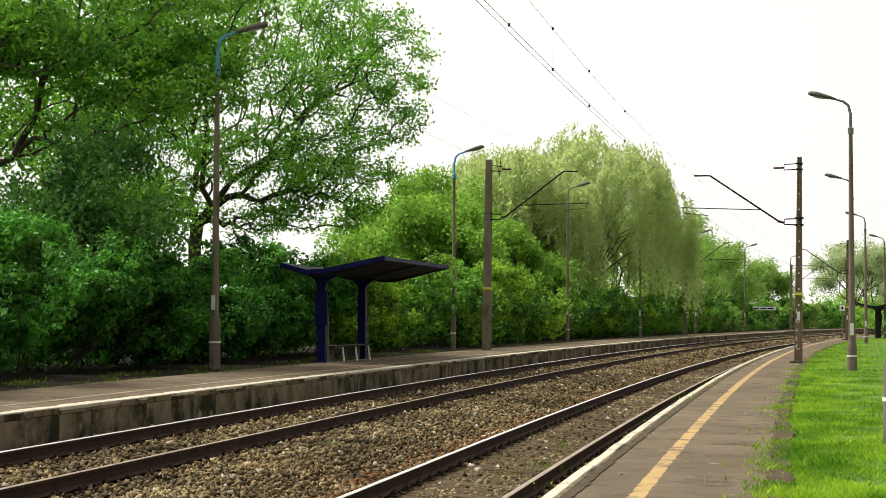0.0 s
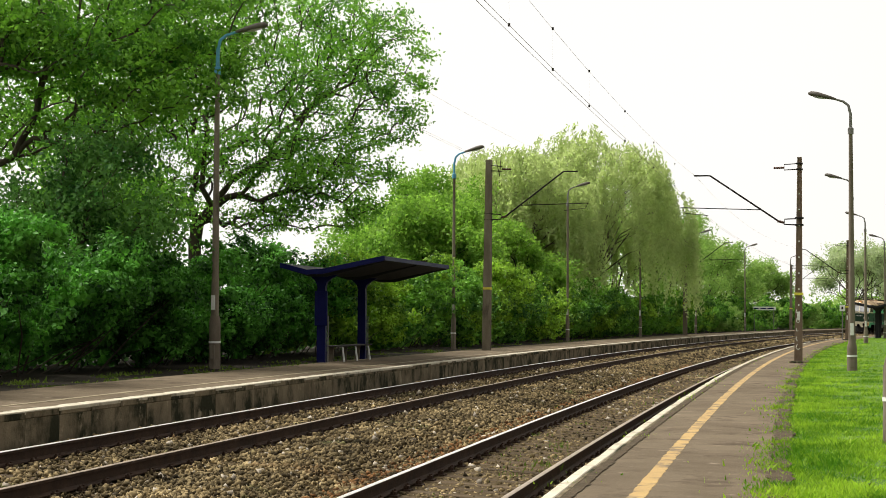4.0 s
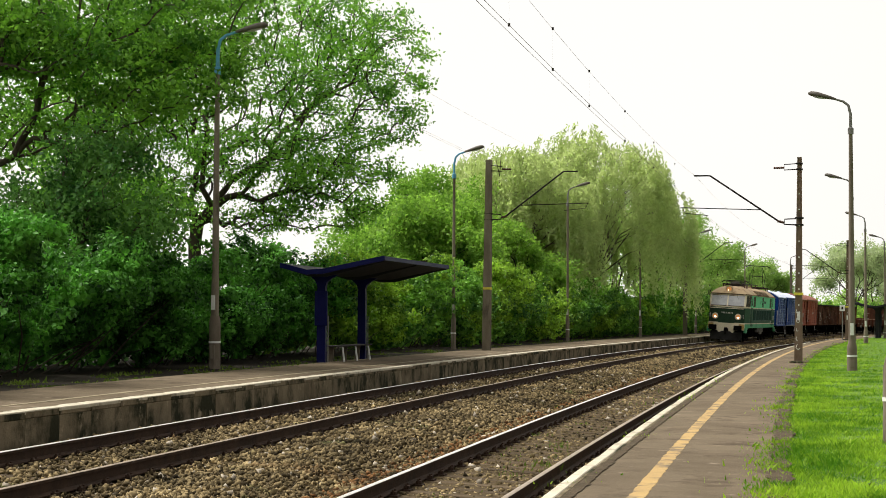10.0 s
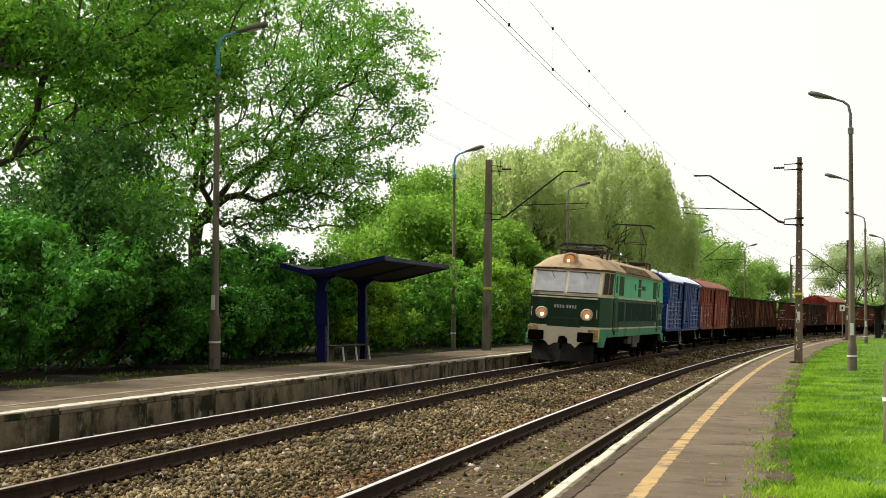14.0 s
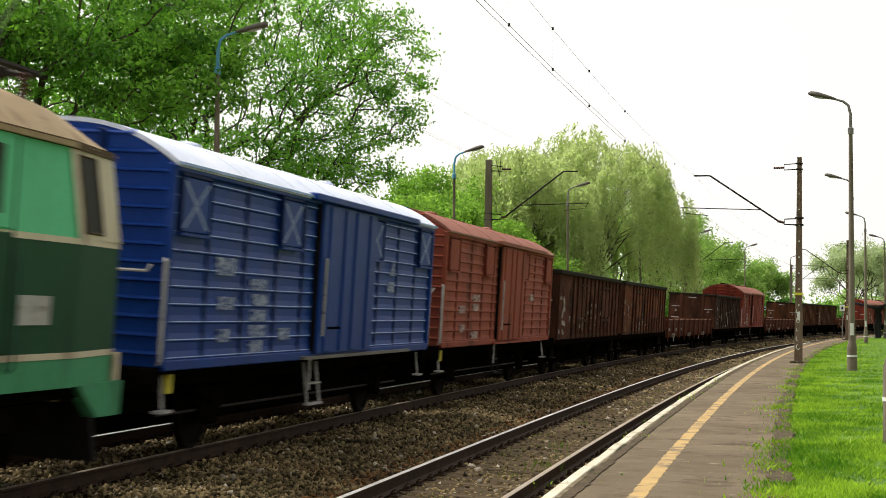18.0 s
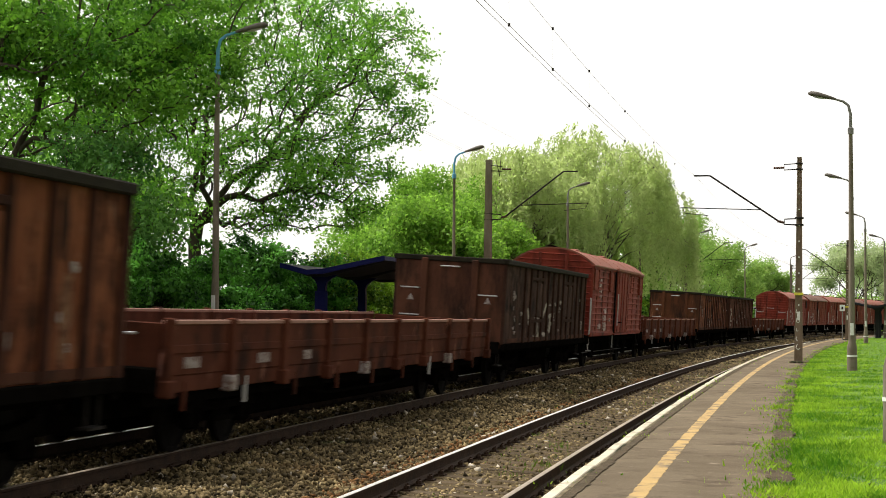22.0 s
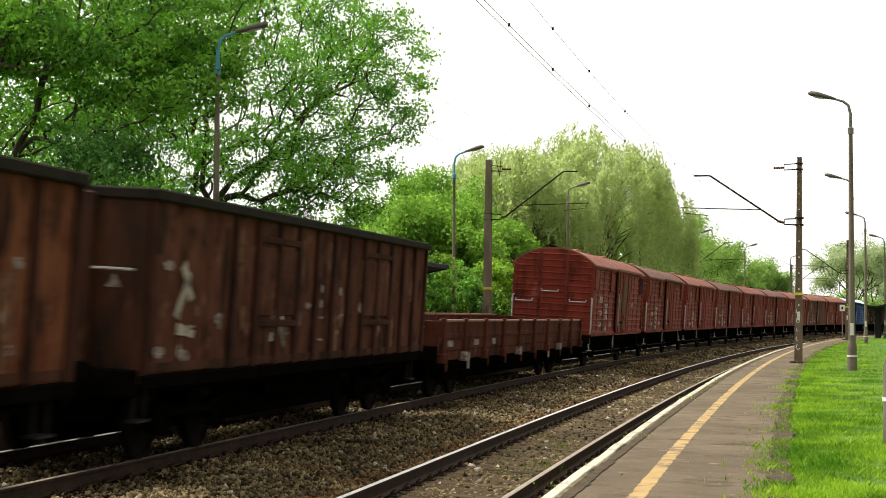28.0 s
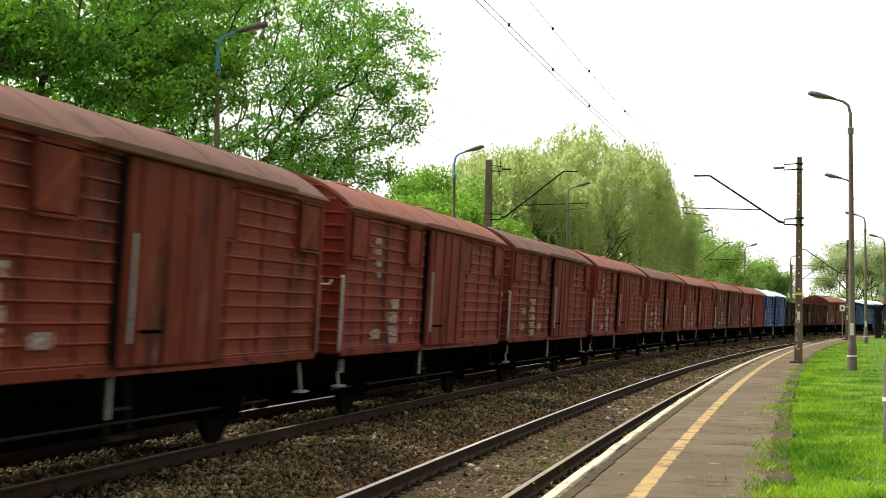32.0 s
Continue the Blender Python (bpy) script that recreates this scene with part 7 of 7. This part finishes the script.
            for y in (-0.48, 0.48):
                part("handrail", Shape().tube([(side * 1.42, d * yd + y, 1.2), (side * 1.47, d * yd + y, 1.25), (side * 1.47, d * yd + y, 2.2), (side * 1.43, d * yd + y, 2.25)], 0.012, 6), E_mid, t)
            part("door_step", Shape().box(side * 1.36, d * yd, 0.62, 0.16, 0.5, 0.03).box(side * 1.36, d * yd, 0.9, 0.16, 0.5, 0.03), P_under, t)
    roof = [(x, 3.32 + 0.57 * (1 - abs(x / 1.44) ** 2.6)) for x in np.linspace(-1.44, 1.44, 21)]
    band("roof_rim", [(3.30, 0.33), (3.375, 0.37)], E_rim, "grimy rim under the roof", 0.03)
    n = len(roof)
    rv, ys = [], [-hb + 0.30, -hb + 0.55, -hb + 1.1, -hb + 1.9, hb - 1.9, hb - 1.1, hb - 0.55, hb - 0.30]
    for y, kx, kz in zip(ys, (0.86, 0.88, 0.94, 1.0, 1.0, 0.94, 0.88, 0.86), (0.05, 0.62, 0.92, 1.0, 1.0, 0.92, 0.62, 0.05)):
        rv += [(x * kx, y, 3.345 + (z - 3.32) * kz + (0.0 if kz else 0.005)) for x, z in roof]
    rf = [(i * n + k, i * n + k + 1, (i + 1) * n + k + 1, (i + 1) * n + k) for i in range(len(ys) - 1) for k in range(n - 1)] + [tuple(i * n for i in range(len(ys))) + tuple(i * n + n - 1 for i in reversed(range(len(ys))))]
    part("roof", Shape().add(rv, rf), E_roof, t, "tan stained roof", smooth=40)
    part("roof_gutter", Shape().box(1.44, 0, 3.33, 0.05, 2 * hb - 3.4, 0.05).box(-1.44, 0, 3.33, 0.05, 2 * hb - 3.4, 0.05), E_roof, t)
    for side in (-1, 1):
        curve = [(side * x, 3.365 + 0.57 * (1 - (x / 1.44) ** 2.6)) for x in (1.44, 1.40, 1.34, 1.25, 1.13)]
        part("roof_grille", Shape().prism([(x, z + 0.012) for x, z in curve] + [(x * 0.97, z - 0.03) for x, z in reversed(curve)], -3.95, 2.9), P_void, t, "dark roof grille")
        for k in range(10):
            y = -3.95 + 6.85 * k / 9
            part("roof_rib", Shape().prism([(x * 1.004, z + 0.045) for x, z in curve] + [(x * 0.97, z - 0.02) for x, z in reversed(curve)], y - 0.06, y + 0.06), E_roof, t)
        part("grille_rail", Shape().box(side * 1.14, -0.52, curve[-1][1] + 0.02, 0.07, 6.95, 0.05, ch=0.01), E_roof, t)
        for y0, y1 in ((-5.85, -4.55), (-3.85, -2.6), (-2.3, -1.0), (-0.65, 0.25), (0.6, 1.9), (2.15, 3.45), (4.0, 5.15)):
            pan = part("side_panel", Shape().box(side * 1.402, (y0 + y1) / 2, 1.93, 0.02, y1 - y0, 0.72, ch=0.01), E_panel, t, "dark ventilation panel")
            for zz in (2.31, 1.55):
                part("panel_frame", Shape().box(side * 1.404, (y0 + y1) / 2, zz, 0.03, y1 - y0 + 0.12, 0.05, ch=0.008), E_mid, pan)
            part("panel_post", Shape().box(side * 1.404, y1 + 0.16, 1.93, 0.03, 0.12, 0.72, ch=0.008), E_mid, pan)
        for y, w in ((-5.28, 1.1), (-0.32, 0.72), (4.52, 1.05)):
            win = part("side_window", Shape().box(side * 1.40, y, 2.88, 0.03, w, 0.70, ch=0.02), E_olive if w > 1 else E_glassdark, t, "dark side window")
            part("window_bar", Shape().box(side * 1.415, y, 2.88, 0.02, w, 0.03), E_light, win) if w < 1 else None
        for y, w in ((1.0, 1.0),):
            for k in range(5):
                part("emblem_bar", Shape().box(side * 1.408, y - 0.65 + 0.25 * k, 2.90, 0.012, 0.18, 0.17), E_mid, t, "dark green lettering bar")
            part("crest", Shape().prism([(-1.78, 3.02), (-1.46, 3.02), (-1.46, 2.84), (-1.62, 2.72), (-1.78, 2.84)], side * 1.402, side * 1.412, "x"), E_mid, t, "small dark crest")
            part("side_plate", Shape().box(side * 1.41, 6.72, 1.76, 0.014, 0.62, 0.27), P_pale, t, "small pale plate")
        for k in range(4):
            part("number_bar", Shape().box(side * 1.41, 5.1 + 0.1 * k, 1.45, 0.012, 0.07, 0.14), P_pale, t, "pale running number bar")
        part("tank", Shape().box(side * 0.98, 0, 0.66, 0.6, 3.0, 0.5, ch=0.05), P_under, t, "black tank between the bogies")
        part("battery_box", Shape().box(side * 1.24, -0.5, 0.80, 0.24, 1.2, 0.5, ch=0.03), E_box, t, "grey battery box")
        part("battery_box", Shape().box(side * 1.20, 0.75, 0.86, 0.2, 1.0, 0.36, ch=0.03), E_box, t, "grey battery box")
        part("battery_box", Shape().box(side * 1.20, -1.6, 0.86, 0.2, 0.8, 0.36, ch=0.03), E_box, t, "grey battery box")
    part("underframe", Shape().box(0, 0, 0.96, 2.5, 2 * hb - 0.3, 0.14), P_under, t)
    # pantographs: the leading one folded, the trailing one raised
    for y, up in ((-5.6, 0.3), (6.9, 1.74)):
        for x in (-0.75, 0.75):
            for e in (-0.6, 0.6):
                part("roof_insulator", insulator(Shape(), (x, y + e, 3.75), (x, y + e, 4.04), 0.06), M_insul, t, "brown insulator")
        fr = Shape()
        for x in (-0.75, 0.75):
            fr.tube([(x, y - 0.9, 4.06), (x, y + 0.9, 4.06)], 0.035, 6)
        for e in (-0.9, 0.9):
            fr.tube([(-0.75, y + e, 4.06), (0.75, y + e, 4.06)], 0.035, 6)
        part("pantograph_base", fr, M_dark, t)
        for e in (-0.45, 0.0, 0.5):
            part("spring_box", Shape().box(0.1 * e, y + e, 4.02, 1.1, 0.16, 0.12, ch=0.02), M_dark, t)
        part("pantograph_drive", Shape().box(0.0, y + 0.2, 3.98, 0.3, 1.1, 0.14, ch=0.03), M_dark, t)
        mid = 4.08 + up * 0.5
        knee = 1.15 if up < 1 else 0.95
        for e in (-1, 1):
            for x in (-0.5, 0.5):
                part("pantograph_arm", Shape().tube([(x, y + e * 0.15, 4.0), (x, y + e * knee, mid), (x * 0.6, y, 4.0 + up)], [0.022, 0.02, 0.015], 6), M_dark, t)
            part("pantograph_bar", Shape().tube([(-0.5, y + e * knee, mid), (0.5, y + e * knee, mid)], 0.016, 6), M_dark, t)
        hd = Shape()
        for e in (-0.16, 0.16):
            hd.tube([(-0.95, y + e, 3.9 + up), (-0.75, y + e, 4.02 + up), (0.75, y + e, 4.02 + up), (0.95, y + e, 3.9 + up)], 0.025, 6)
        part("pantograph_head", hd, M_dark, t)
    part("roof_conduit", Shape().tube([(0.3, -4.4, 4.18), (0.3, 5.0, 4.18)], 0.03, 6), M_dark, t)
    for y in (-3.6, -1.2, 1.2, 3.6):
        part("roof_insulator", insulator(Shape(), (0.3, y, 3.88), (0.3, y, 4.16), 0.05), M_insul, t, "brown insulator")
    part("roof_box", Shape().box(-0.2, -4.25, 4.08, 0.6, 0.5, 0.42, ch=0.03), E_box, t, "grey apparatus box")
    for y in (-3.0, 0.4, 3.4):
        part("roof_box", Shape().box(-0.35, y, 3.98, 0.7, 1.1, 0.16, ch=0.04), E_roof, t)
    for y in (-5.2, 5.2):
        f = Shape()
        for sx in (-1.08, 1.08):
            f.prism([(y - 2.6, 0.62), (y + 2.6, 0.62), (y + 2.5, 0.86), (y - 2.5, 0.86)], sx - 0.08, sx + 0.08, "x")
            for k in (-0.85, 0.85):
                f.turned([(0.12, 0.5), (0.12, 0.95)], 10, Matrix.Translation((sx + 0.1 * (1 if sx > 0 else -1), y + k, 0)))
        part("bogie_frame", f, P_under, t, "black three-axle bogie frame")
        for k in (-1.75, 0.0, 1.75):
            axle(t, y + k, BOXES)
    return t


# order of the train: half length, place of its middle along the line at 18.5 s
V_TRAIN = 14.109
TRAIN = [(locomotive(), 5.2, 0.2)]
B_RED, B_GON, B_FLAT = "oxide red covered wagon with ribbed sides", "rusty brown high-sided open wagon", "brown low-sided flat wagon with stakes, empty"
blue_car = boxcar("blue covered wagon with pale arched roof", P_blue, P_roofblue, 1, rise=0.46)
red_car = boxcar("faded orange-red covered wagon with ribbed sides", P_redpale, P_roof, 2, rise=0.46)
gon_a = gondola("dark rusty high-sided open wagon", P_rust, 3)
gon_b = gondola("orange rusty high-sided open wagon", P_rust2, 4)
gon_c = gondola("dark sooty brown high-sided open wagon", P_rust3, 5)
flat_a = flat_wagon(B_FLAT, P_flat, 6)
red_b = boxcar(B_RED, P_red, P_roof, 7)
red_c = boxcar(B_RED + ", one dark open vent", P_red, P_roof, 8, True, True)
brown_car = boxcar("dull brown covered wagon with ribbed sides", P_brownbox, P_roof, 9)
red_d = boxcar("stained brownish red covered wagon with ribbed sides", P_red2, P_roof2, 10)
USED = set()


def coach(ob, front, half, pivot):
    """Puts a vehicle, or a copy of it once it is used, in the train."""
    if ob.name in USED:
        ob = copy_thing(ob, Matrix.Identity(4))
        for c in ob.children_recursive:
            if c.name.startswith("axle") and not c.name.startswith("axle_"):
                AXLES.append(c)
    USED.add(ob.name)
    TRAIN.append((ob, pivot, front + half))


for kind_, front_ in ((blue_car, 10.2), (red_car, 24.25), (gon_a, 38.35), (gon_b, 52.5), (flat_a, 66.6), (gon_c, 86.9), (red_b, 101.35), (flat_a, 115.35), (gon_b, 136.0), (gon_a, 150.7), (flat_a, 165.2),
                     (red_c, 186.2), (red_d, 200.6), (red_b, 214.8), (red_d, 228.9), (red_b, 243.0), (red_d, 257.0), (red_b, 271.0), (brown_car, 285.0), (red_b, 299.0), (blue_car, 313.0),
                     (gon_c, 327.1), (gon_a, 341.1), (brown_car, 355.2), (blue_car, 369.3), (blue_car, 383.3), (red_b, 397.4)):
    two_axle = kind_ in (blue_car, red_car, red_b, red_c, red_d, brown_car)
    hl = 6.4 if two_axle else 9.3 if kind_ is flat_a else 6.5
    coach(kind_, front_, hl, 4.0 if two_axle else 6.6 if kind_ is flat_a else 4.2)


def on_rails(s, pivot):
    """The pose of a vehicle whose middle is at s on the far track."""
    a, b = spot(s - pivot, -SPACING, RISE), spot(s + pivot, -SPACING, RISE)
    y = (b - a).normalized()
    x = y.cross(Vector((0, 0, 1))).normalized()
    z = x.cross(y)
    c, k = math.cos(CANT), math.sin(CANT)
    x, z = x * c - z * k, z * c + x * k
    m = Matrix((x, y, z)).transposed().to_4x4()
    m.translation = (a + b) / 2
    return m


def motions():
    for ob, pivot, mid in TRAIN:
        walk(ob, [(float(t), on_rails(mid - V_TRAIN * (t - 18.5), pivot)) for t in range(0, 33)])
    first = AXLES[0]
    walk(first, [(i / 30, Matrix.Rotation(V_TRAIN * i / 30 / 0.46, 4, "X")) for i in range(0, 961)])
    act, slot = first.animation_data.action, first.animation_data.action_slot
    for w in AXLES[1:]:
        w.rotation_mode = "QUATERNION"
        w.animation_data_create()
        w.animation_data.action = act
        w.animation_data.action_slot = slot


motions()
